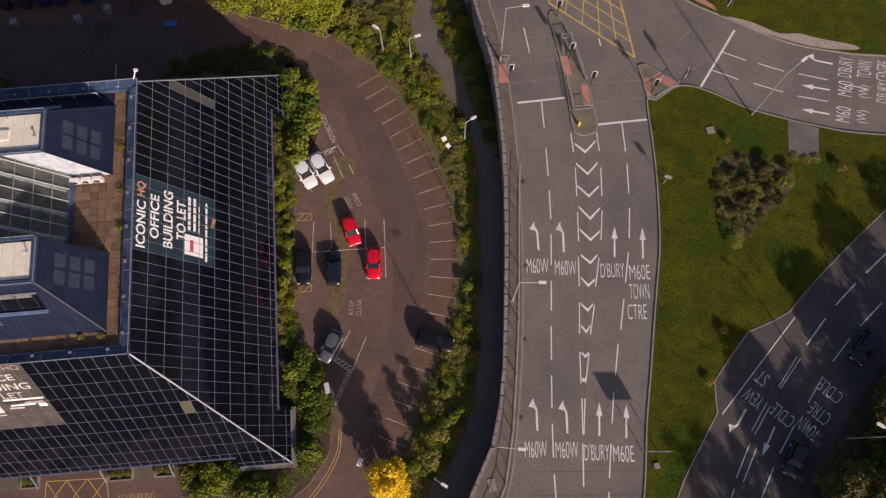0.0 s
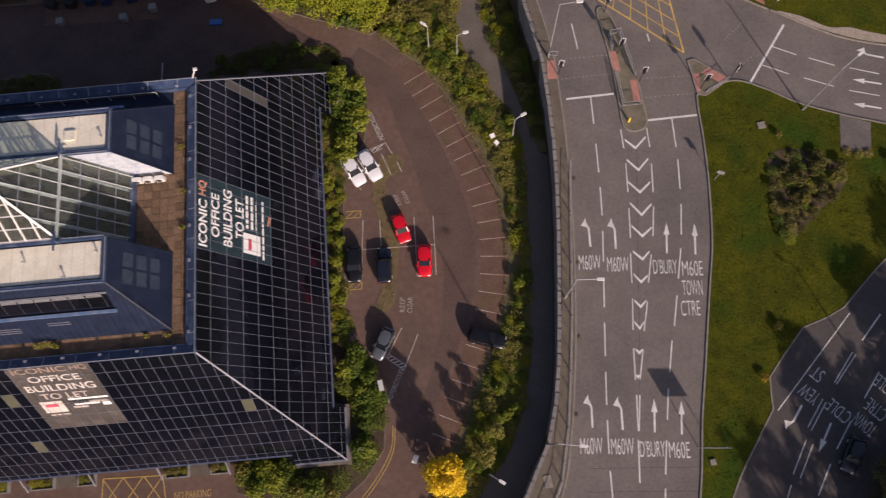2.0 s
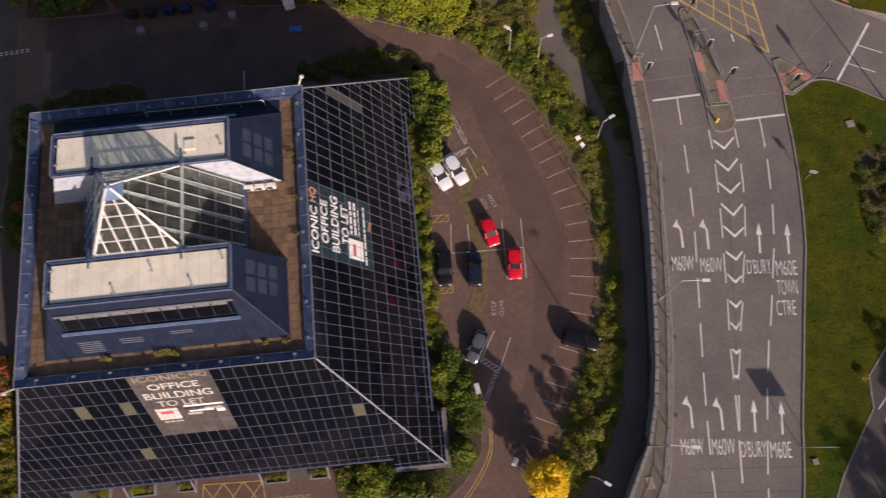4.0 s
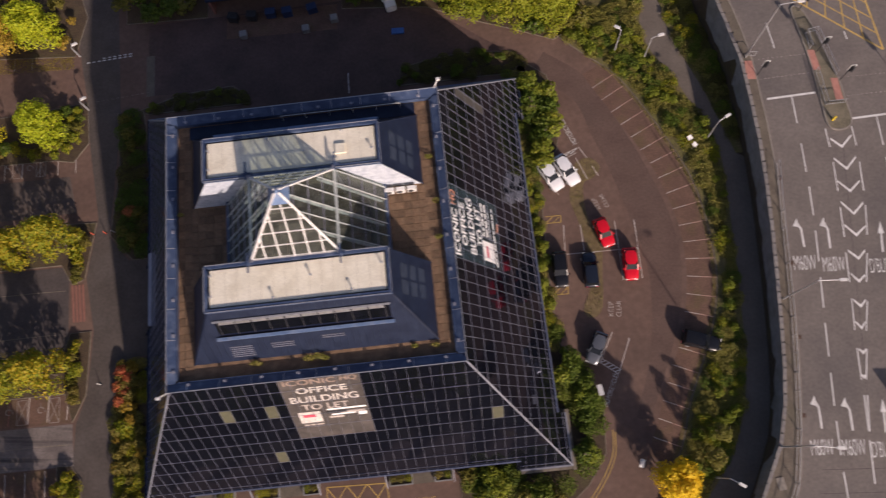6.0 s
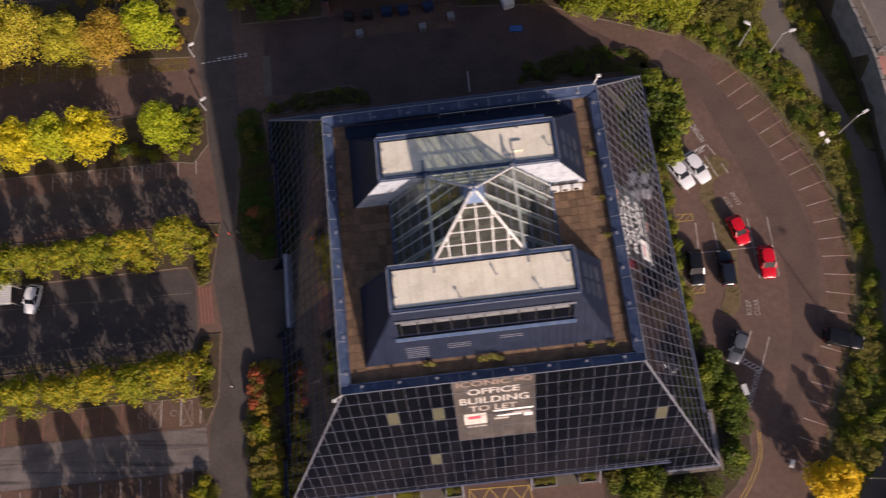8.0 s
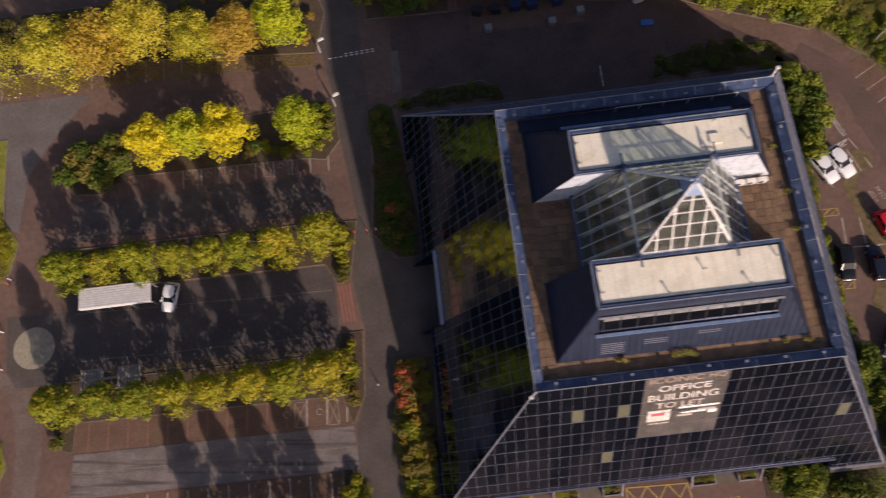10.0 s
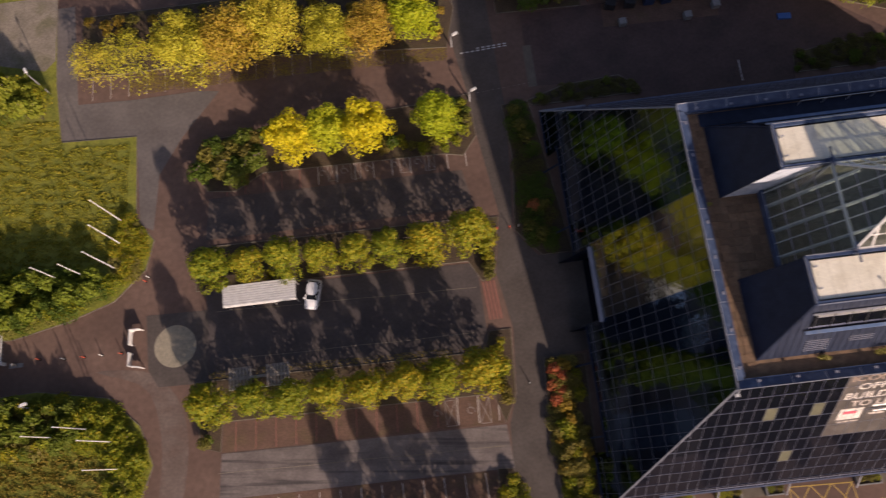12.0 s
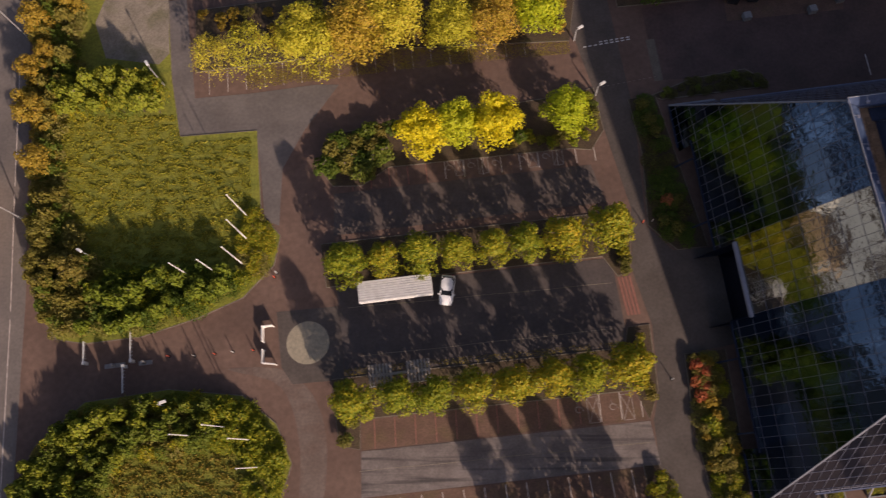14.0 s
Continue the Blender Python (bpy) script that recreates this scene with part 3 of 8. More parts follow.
BEDS = {
    # bed out of view, added so the south glass mirrors something dark
    "bed_far_south": ([(-30, -33), (27, -35), (29, -75), (-30, -75)], "unseen wooded bed added for the south glass to mirror"),
    "bed_d": ([(-67.1, 21.3), (-65.6, 18.8), (-62.1, 18.4), (-58.5, 20.4), (-36, 19.9), (-33.6, 19.4), (-31.7, 21.8), (-32.0, 27.6), (-38.4, 27.0), (-64.5, 25.8)], "planted island with small trees and shrubs"),
    "bed_c": ([(-82, 46), (-82.1, 36.8), (-69.6, 36.8), (-56.3, 36.6), (-33.9, 34.6), (-32.4, 40.4), (-34, 46)], "planted strip under autumn trees"),
    "bed_a": ([(-67.6, 11.6), (-67.3, 6.2), (-63.0, 6.2), (-34.6, 5.9), (-33.2, 3.3), (-31.7, 3.8), (-30.4, 10.9), (-35.7, 11.2)], "planted strip between parking rows"),
    "bed_b": ([(-67.5, -4.6), (-67.2, -12.0), (-64.9, -12.7), (-64.6, -9.4), (-33.6, -9.8), (-32.6, -13.1), (-31.1, -10.1), (-30.7, -2.7), (-33.2, -2.7), (-33.9, -5.0)], "planted strip between parking rows"),
    "bed_end": ([(-34.2, -17.9), (-32.6, -18.0), (-31.5, -19.4), (-31.2, -23), (-34.2, -23)], "planted end of a parking strip"),
    "bed_field_north": ([(-103.8, 60), (-103.5, 26), (-102.3, 8), (-99.6, 3.9), (-96.2, 3.0), (-89.5, 3.0), (-82.8, 4.4), (-77.3, 6.2), (-73.4, 9.7), (-72.4, 13.3), (-74.6, 16.4), (-74.6, 27.5), (-84.4, 28.0), (-85.3, 36.3), (-86, 60)], "rough grass field ringed by hedge"),
    "bed_field_south": ([(-104.3, -30), (-104.0, -13.4), (-101.7, -8.0), (-96.1, -3.8), (-86.3, -3.5), (-77.8, -5.2), (-74.1, -8.8), (-72.6, -13.3), (-74.5, -18), (-78, -30)], "rough grass field ringed by hedge"),
    "bed_west": ([(-28.0, 25.5), (-24.6, 25.5), (-22.2, 5.6), (-25.8, 5.6), (-28.6, 9.0), (-27.6, 18)], "shrub bed along the pyramid's west side"),
    "bed_south_west": ([(-27.4, -6.5), (-22.8, -6.5), (-23.8, -30), (-27, -30), (-28.0, -14.8)], "shrub bed along the pyramid's west side"),
    "bed_north": ([(-25.0, 25.6), (-19.8, 27.2), (-13.0, 27.6), (-11.0, 26.0), (-10.6, 24.9), (-24, 24.9)], "shaded shrub bed north of the pyramid"),
    "bed_north_east": ([(8.6, 24.9), (9.0, 27.4), (12, 28.0), (17, 28.6), (23.3, 28.0), (24.9, 25.9), (24.9, 24.9)], "shaded shrub bed north of the pyramid"),
    "bed_east": ([(22.8, 24.5), (24.6, 26.4), (27.4, 24.0), (28.2, 18.4), (27.3, 13.8), (24.8, 11.0), (24.3, 3.8), (24.1, -3.2), (23.9, -9.8), (26.4, -12.7), (28.1, -16.6), (27.5, -22.7), (25.2, -25.8), (21, -29), (11.2, -26.0), (11.2, -22.0), (22.2, -22.2)], "shrub bed along the pyramid's east side"),
    "bed_far_north": ([(-27, 48), (-27, 38.6), (-16.0, 38.2), (-16.0, 41.5), (2.0, 41.5), (2.0, 37.2), (13, 36.0), (19, 33.2), (24.5, 31.0), (29, 29.0), (33, 31), (33, 60), (-27, 60)], "wooded bed north of the access road"),
}
for name, (pts, label) in BEDS.items():
    mat = M["grass"] if "field" in name else M["soil"]
    bed = area("planting_bed", pts, mat, label, "planting bed", 0.12, 0.1)
    tagged(strip("kerb", [W(*p) for p in pts], 0.1, M["edging"], lift=0.13, thick=0.11, closed=True), "concrete edging kerb of a planting bed", "kerb", kind="structure")
VERGE = [*[Vector((p.x + 0.1, p.y)) for p in edge], *[p for p in PATH_L if p.y > -10][::-1]]
tagged(sheet("planting_bed", VERGE, M["verge_soil"], lift=0.12, thick=0.1), "overgrown verge between car park and footpath", "planting bed", kind="structure")
VERGE_2 = [*PATH_R, *[(wall_x(y) - 0.25, y) for y in np.linspace(36.5, 68, 20)]]
tagged(sheet("planting_bed", VERGE_2, M["verge_soil"], lift=0.12, thick=0.1), "overgrown verge below the retaining wall", "planting bed", kind="structure")

# ---- the glass pyramid ----
H, RIM, SLOPE = 19.85, 13.2, 0.549
COL, ROWS_N = 26.4 / 25, 11
ROW = H / ROWS_N


def half(z):
    return RIM + (H - z) * SLOPE


pyramid = tagged(new("office_building"), "truncated dark glass pyramid office with blue roof and atrium", "building")
pyramid.matrix_world = SITE


def face_frame(k):
    """Turn for side k: 0 south, 1 east, 2 north, 3 west."""
    return Matrix.Rotation(radians(90 * k), 4, "Z")


def on_face(k, s, z, out=0.0):
    """The place s along side k at height z, out metres proud of the glass."""
    n = Vector((0, -1, SLOPE)).normalized()
    return face_frame(k) @ (Vector((s, -half(z), z)) + n * out)


BLINDS = {(0, 2, 14), (0, 2, 18), (0, 6, 17), (0, 4, 38), (1, 2, 37), (1, 3, 37), (1, 4, 37)}
WING, CUT, FOOT = 17.9, 2.85, 1.0
bm = bmesh.new()
for cx, cy, sx, sy in ((0, -8.75, 25.2, 7.7), (0, 8.75, 25.2, 7.7), (-10.0, 0, 5.2, 9.8), (10.0, 0, 5.2, 9.8)):
    box(bm, (sx, sy, 0.3), (cx, cy, 19.05))
part("terrace_slab", bm, M["terrace_tile"], pyramid, "brown roof terrace slab")
# dark sheet over the north terrace, its deep shade put into the colour
bm = bmesh.new()
box(bm, (22.4, 1.3, 0.06), (-0.2, 11.78, 19.24))
part("roof_gutter", bm, M["slate_cladding"], pyramid, "dark strip behind the north parapet, shade put into its colour")
bm = bmesh.new()
core = [bm.verts.new((sx * h_, sy * h_, z)) for z, h_ in ((0.0, half(0.0) - 3.2), (18.9, half(18.9) - 0.45)) for sx, sy in ((-1, -1), (1, -1), (1, 1), (-1, 1))]
for i in range(4):
    bm.faces.new((core[i], core[(i + 1) % 4], core[4 + (i + 1) % 4], core[4 + i]))
part("inner_wall", bm, M["dark_metal"], pyramid, "dark inner walls behind the glass")


def bottom(k, s):
    """Height at which the glass of side k ends."""
    if k == 3 and -4.3 < s < 3.9:
        return 3 * ROW
    return FOOT if abs(s) > WING else CUT


for k in range(4):
    bm = bmesh.new()
    # slope bars
    for i in range(46):
        s = (i - 22.5) * COL
        top = H if abs(s) <= RIM else H - (abs(s) - RIM) / SLOPE
        low = bottom(k, s)
        if top - low > 0.3:
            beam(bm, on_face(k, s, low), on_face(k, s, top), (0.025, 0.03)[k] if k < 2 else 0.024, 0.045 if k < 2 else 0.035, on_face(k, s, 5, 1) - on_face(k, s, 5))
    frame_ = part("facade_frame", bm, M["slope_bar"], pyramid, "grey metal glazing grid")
    # level bars
    for r in range(1, ROWS_N):
        z = H - r * ROW
        h_ = half(z)
        runs = [(-h_, h_)] if z >= CUT - 0.01 else [(-h_, -WING), (WING, h_)]
        if k == 3 and CUT - 0.01 <= z < 3 * ROW - 0.01:
            runs = [(-h_, -4.3), (3.9, h_)]
        for a, b in runs:
            bm = bmesh.new()
            beam(bm, on_face(k, a, z), on_face(k, b, z), (0.022, 0.026)[k] if k < 2 else 0.024, 0.045 if k < 2 else 0.04, on_face(k, 0, 5, 1) - on_face(k, 0, 5))
            # north and west bars take the darker colour, their shade put into it
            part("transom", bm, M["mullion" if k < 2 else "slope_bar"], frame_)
    # west sill and trims take dark cladding, that side's shade put into the colour
    for sgn in (-1, 1):
        a, b = sorted((sgn * WING, sgn * half(FOOT)))
        bm = bmesh.new()
        beam(bm, on_face(k, a, FOOT), on_face(k, b, FOOT), 0.2, 0.16)
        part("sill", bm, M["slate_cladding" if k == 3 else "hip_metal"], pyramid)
    bm = bmesh.new()
    beam(bm, on_face(k, -WING, CUT, 0.03), on_face(k, WING if k != 3 else -4.3, CUT, 0.03), 0.16, 0.22)
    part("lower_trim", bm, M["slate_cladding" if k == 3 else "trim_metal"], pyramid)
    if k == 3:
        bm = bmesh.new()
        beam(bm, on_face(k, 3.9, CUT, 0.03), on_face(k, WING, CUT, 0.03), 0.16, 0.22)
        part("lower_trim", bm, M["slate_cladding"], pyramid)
    # glass: the upper panes of the sunny sides singly, the rest in one sheet of panes
    rest = bmesh.new()
    rng = random.Random(40 + k)
    for r in range(ROWS_N):
        for i in range(47):
            s0, s1 = (i - 23.5) * COL, (i - 22.5) * COL
            mid = (s0 + s1) / 2
            zt, zb = H - r * ROW, max(bottom(k, mid), H - (r + 1) * ROW)
            if zt - zb < 0.1:
                continue
            # the cell cut by the two hips
            poly = [(s0, zb), (s1, zb), (s1, zt), (s0, zt)]
            for sign in (-1, 1):
                keep = []
                for (a, za), (b, zb_) in zip(poly, poly[1:] + poly[:1]):
                    ia, ib = half(za) - sign * a, half(zb_) - sign * b
                    if ia >= 0:
                        keep.append((a, za))
                    if ia * ib < 0:
                        f_ = ia / (ia - ib)
                        keep.append((a + (b - a) * f_, za + (zb_ - za) * f_))
                poly = keep
                if len(poly) < 3:
                    break
            if len(poly) < 3:
                continue
            wave = 0.004
            skew = [rng.uniform(-wave, wave) for _ in range(3)]
            pts = [on_face(k, a, z, -0.03 + skew[0] * (a - mid) / COL * 2 + skew[1] * (z - zb) / ROW * 2) for a, z in poly]
            blind = (k, r, i) in BLINDS
            single = blind or (k == 3 and -4.3 < mid < 3.9 and len(poly) == 4) or (k in (0, 1) and r < 6 and len(poly) == 4 and i % 47 in range(11, 36))
            bm2 = bmesh.new() if single else rest
            lower = [p - (on_face(k, 0, 5, 0.02) - on_face(k, 0, 5)) for p in pts]
            va, vb = [bm2.verts.new(p) for p in pts], [bm2.verts.new(p) for p in lower]
            bm2.faces.new(va)
            for q in range(len(va)):
                bm2.faces.new((va[q], vb[q], vb[(q + 1) % len(va)], va[(q + 1) % len(va)]))
            if single:
                part("pane", bm2, (M["blind"] if k == 0 else M["grey_panel"]) if blind else M["mirror_glass" if k == 3 else "glass_wall"], frame_, "pane with a drawn pale blind" if blind else "")
    tagged(part("glazing", rest, M["blue_glass" if k == 3 else "glass_wall"], pyramid, "dark mirror glass panes"), kind="stuff")
# hips
for sx, sy in ((1, -1), (1, 1), (-1, 1), (-1, -1)):
    bm = bmesh.new()
    beam(bm, (sx * half(FOOT), sy * half(FOOT), FOOT), (sx * RIM, sy * RIM, H), 0.14, 0.12, (sx, sy, 1.0))
    part("hip_cap", bm, M["hip_metal"], pyramid, "grey metal hip capping")
# roof rim
for k in range(4):
    bm = bmesh.new()
    slope_z = 0.3
    cap = box(bm, (26.9 if k % 2 == 0 else 25.3, 0.75, 0.36), (0, -13.05, 19.86))
    for vert in cap:
        if vert.co.y > -13 and vert.co.z > 19.9:
            vert.co.z -= slope_z
    box(bm, (25.1 if k % 2 == 0 else 24.8, 0.12, 0.55), (0, -12.6, 19.45))
    bmesh.ops.transform(bm, matrix=face_frame(k), verts=bm.verts)
    parapet = part("parapet", bm, M["blue_metal"], pyramid, "blue metal parapet capping")
    bm = bmesh.new()
    box(bm, (26.9, 0.06, 0.05), (0, -13.42, 20.06))
    bmesh.ops.transform(bm, matrix=face_frame(k), verts=bm.verts)
    part("edge_trim", bm, M["galvanised"], parapet, "pale metal edge trim")
    for i in range(9):
        bm = bmesh.new()
        beam(bm, (-11.6 + i * 2.9, -13.42, 20.045), (-11.6 + i * 2.9, -12.68, 19.745), 0.05, 0.03)
        bmesh.ops.transform(bm, matrix=face_frame(k), verts=bm.verts)
        part("capping_joint", bm, M["galvanised"], parapet)


def quad(bm, *pts, mat=0):
    f = bm.faces.new([bm.verts.new(p) for p in pts])
    f.material_index = mat
    return f


# roof blocks north and south of the atrium
for sg in (-1, 1):
    top, out, inn = 7.75, 11.1, 3.95
    z1, z0 = 25.4, 19.2
    bm = bmesh.new()
    T = [(-top, sg * inn, z1), (top, sg * inn, z1), (top, sg * top, z1), (-top, sg * top, z1)]
    B = [(-out, sg * inn, z0), (out, sg * inn, z0), (out, sg * out, z0), (-out, sg * out, z0)]
    for i in range(1, 4):
        quad(bm, B[i], B[(i + 1) % 4], T[(i + 1) % 4], T[i])
    bmesh.ops.recalc_face_normals(bm, faces=bm.faces)
    mansard = part("mansard", bm, M["slate_cladding"], pyramid, "dark blue ribbed mansard roof")
    # standing seams
    for i in range(-18, 19):
        u = i * 0.6
        zt = z1 if abs(u) < top else z1 - (abs(u) - top) / (out - top) * (z1 - z0)
        vt = top + (z1 - zt) / (z1 - z0) * (out - top)
        if zt - z0 > 0.3:
            bm = bmesh.new()
            beam(bm, (u, sg * out, z0 + 0.02), (u, sg * vt, zt + 0.02), 0.05, 0.07)
            part("standing_seam", bm, M["slate_cladding"], mansard)
    for sx in (-1, 1):
        for a, b in (((sx * out, sg * out, z0), (sx * top, sg * top, z1)), ((sx * out, sg * inn, z0), (sx * top, sg * inn, z1))):
            bm = bmesh.new()
            beam(bm, a, b, 0.14, 0.1)
            part("hip_seam", bm, M["slate_cladding"], mansard)
    bm = bmesh.new()
    quad(bm, B[0], B[1], T[1], T[0])
    part("court_wall", bm, M["pale_panel"], pyramid, "pale panelled wall facing the roof court")
    # panel added over the pale court wall to darken it inside the atrium
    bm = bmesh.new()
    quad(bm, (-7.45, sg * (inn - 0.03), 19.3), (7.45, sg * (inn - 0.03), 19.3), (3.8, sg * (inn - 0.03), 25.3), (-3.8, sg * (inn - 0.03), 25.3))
    part("atrium_side", bm, M["inside_dark"], pyramid, "dark panel over the court wall for the atrium's shade")
    bm = bmesh.new()
    box(bm, (2 * top - 0.6, top - inn - 0.6, 0.3), (0, sg * (top + inn) / 2, z1 - 0.02))
    part("flat_roof", bm, M["cream_roof"], pyramid, "cream membrane flat roof with dirt stains")
    bm = bmesh.new()
    for a, b in ((T[0], T[1]), (T[2], T[3])):
        beam(bm, Vector(a) + Vector((-0.14 if a[0] < 0 else 0.14, 0, 0.15)), Vector(b) + Vector((0.14 if b[0] > 0 else -0.14, 0, 0.15)), 0.28, 0.36)
    for a, b in ((T[1], T[2]), (T[3], T[0])):
        d = (Vector(b) - Vector(a)).normalized() * 0.14
        beam(bm, Vector(a) + d + Vector((0, 0, 0.14)), Vector(b) - d + Vector((0, 0, 0.14)), 0.28, 0.34)
    roof_edge = part("roof_edge", bm, M["blue_metal"], pyramid, "blue metal roof edge")
    for i in range(-7, 8):
        bm = bmesh.new()
        beam(bm, (i * 1.02, sg * (inn + 0.35), z1 + 0.131), (i * 1.02, sg * (top - 0.35), z1 + 0.131), 0.05, 0.012)
        part("membrane_joint", bm, M["cream_joint"], pyramid)
    for a, b in zip(T, T[1:] + T[:1]):
        bm = bmesh.new()
        o_ = ((Vector(a) + Vector(b)) / 2 - Vector((0, sg * (top + inn) / 2, z1))).normalized() * 0.13
        o_.z = 0.35
        beam(bm, Vector(a) + o_, Vector(b) + o_, 0.05, 0.05)
        part("edge_trim", bm, M["galvanised"], roof_edge, "pale metal edge trim")
    # window slot in the outer slope
    k1 = (out - top) / (z1 - z0)
    vz = lambda z: sg * (top + (z1 - z) * k1)
    bm = bmesh.new()
    quad(bm, (-7.6, vz(24.3) + sg * 0.05, 24.32), (7.4, vz(24.3) + sg * 0.05, 24.32), (7.4, vz(22.4) + sg * 0.05, 22.42), (-7.6, vz(22.4) + sg * 0.05, 22.42))
    slot = part("window_band", bm, M["glass_wall"], mansard, "dark strip of roof windows")
    bm = bmesh.new()
    beam(bm, (-7.7, vz(24.3) + sg * 0.12, 24.42), (7.5, vz(24.3) + sg * 0.12, 24.42), 0.16, 0.1)
    part("window_hood", bm, M["galvanised"], slot)
    # pale panels stand for the sky mirrored in the upper window band
    for i in range(10):
        u = -7.3 + i * 1.43
        bm = bmesh.new()
        quad(bm, (u + 0.06, vz(24.2) + sg * 0.11, 24.26), (u + 1.37, vz(24.2) + sg * 0.11, 24.26), (u + 1.37, vz(23.9) + sg * 0.11, 23.95), (u + 0.06, vz(23.9) + sg * 0.11, 23.95))
        bmesh.ops.solidify(bm, geom=bm.faces[:], thickness=0.03)
        part("top_light", bm, M["galvanised"], slot, "pale panel on the upper windows, sky reflection put into its colour")
    bm = bmesh.new()
    beam(bm, (-7.9, vz(22.4) + sg * 0.25, 22.5), (7.6, vz(22.4) + sg * 0.25, 22.5), 0.28, 0.14)
    part("window_ledge", bm, M["blue_ledge"], slot)
    for i in range(11):
        u = -7.3 + i * 1.43
        bm = bmesh.new()
        beam(bm, (u, vz(22.7) + sg * 0.08, 22.75), (u, vz(24.1) + sg * 0.08, 24.15), 0.06, 0.06)
        part("window_bar", bm, M["dark_metal"], slot)
    # vents on the outer slope
    for u0, n_, z_ in ((-6.3, 6, 21.0), (-2.6, 3, 21.0), (2.0, 2, 21.3)):
        bm = bmesh.new()
        for i in range(n_):
            z = z_ - i * 0.24
            beam(bm, (u0 - 1.0, vz(z) + sg * 0.03, z), (u0 + 1.0, vz(z) + sg * 0.03, z), 0.06, 0.1)
        part("vent", bm, M["mullion"], mansard, "small grey louvred vent")
    # end windows
    for sx in (1,):
        for i in range(2):
            for j in range(3):
                z_a, z_b = 23.9 - 1.25 * j, 23.0 - 1.25 * j
                bm = bmesh.new()
                v0 = sg * (inn + 0.9 + i * 1.5)
                v1 = sg * (inn + 2.2 + i * 1.5)
                uz = lambda z: sx * (top + (z1 - z) * k1 + 0.03)
                quad(bm, (uz(z_a), v0, z_a), (uz(z_a), v1, z_a), (uz(z_b), v1, z_b), (uz(z_b), v0, z_b))
                part("roof_window", bm, M["slate_window"], mansard, "square tinted roof window")
    # davits, rails and vents on the flat roof
    for u in (-3.9, 3.9):
        bm = bmesh.new()
        tube(bm, (u, sg * 4.1, z1), (u, sg * 4.1, z1 + 1.0), 0.11)
        beam(bm, (u - 0.45, sg * 4.1, z1 + 0.5), (u + 0.45, sg * 4.1, z1 + 0.5), 0.08)
        beam(bm, (u, sg * 3.3, z1 + 0.95), (u, sg * 5.0, z1 + 0.95), 0.14)
        part("davit", bm, M["blue_metal"], pyramid, "blue steel roof davit")
    for u, v in ((-7.3, 6.6), (-2.0, 7.2), (1.2, 5.6), (4.6, 7.2), (7.2, 5.2), (-7.3, 4.8)):
        bm = bmesh.new()
        tube(bm, (u, sg * v, z1 + 0.1), (u, sg * v, z1 + 0.55), 0.06)
        box(bm, (0.24, 0.14, 0.08), (u, sg * v, z1 + 0.57))
        part("roof_vent", bm, M["galvanised"], pyramid)
bm = bmesh.new()
box(bm, (0.9, 0.9, 0.2), (4.4, 5.6, 25.6))
part("roof_hatch", bm, M["cream_roof"], pyramid, "cream roof hatch")
# atrium: clear panes on white bars, a well with pale galleries below
AT, AB, AZ = 31.3, 7.5, 20.0
k_ = (AT - 25.7) / (AT - AZ) * AB
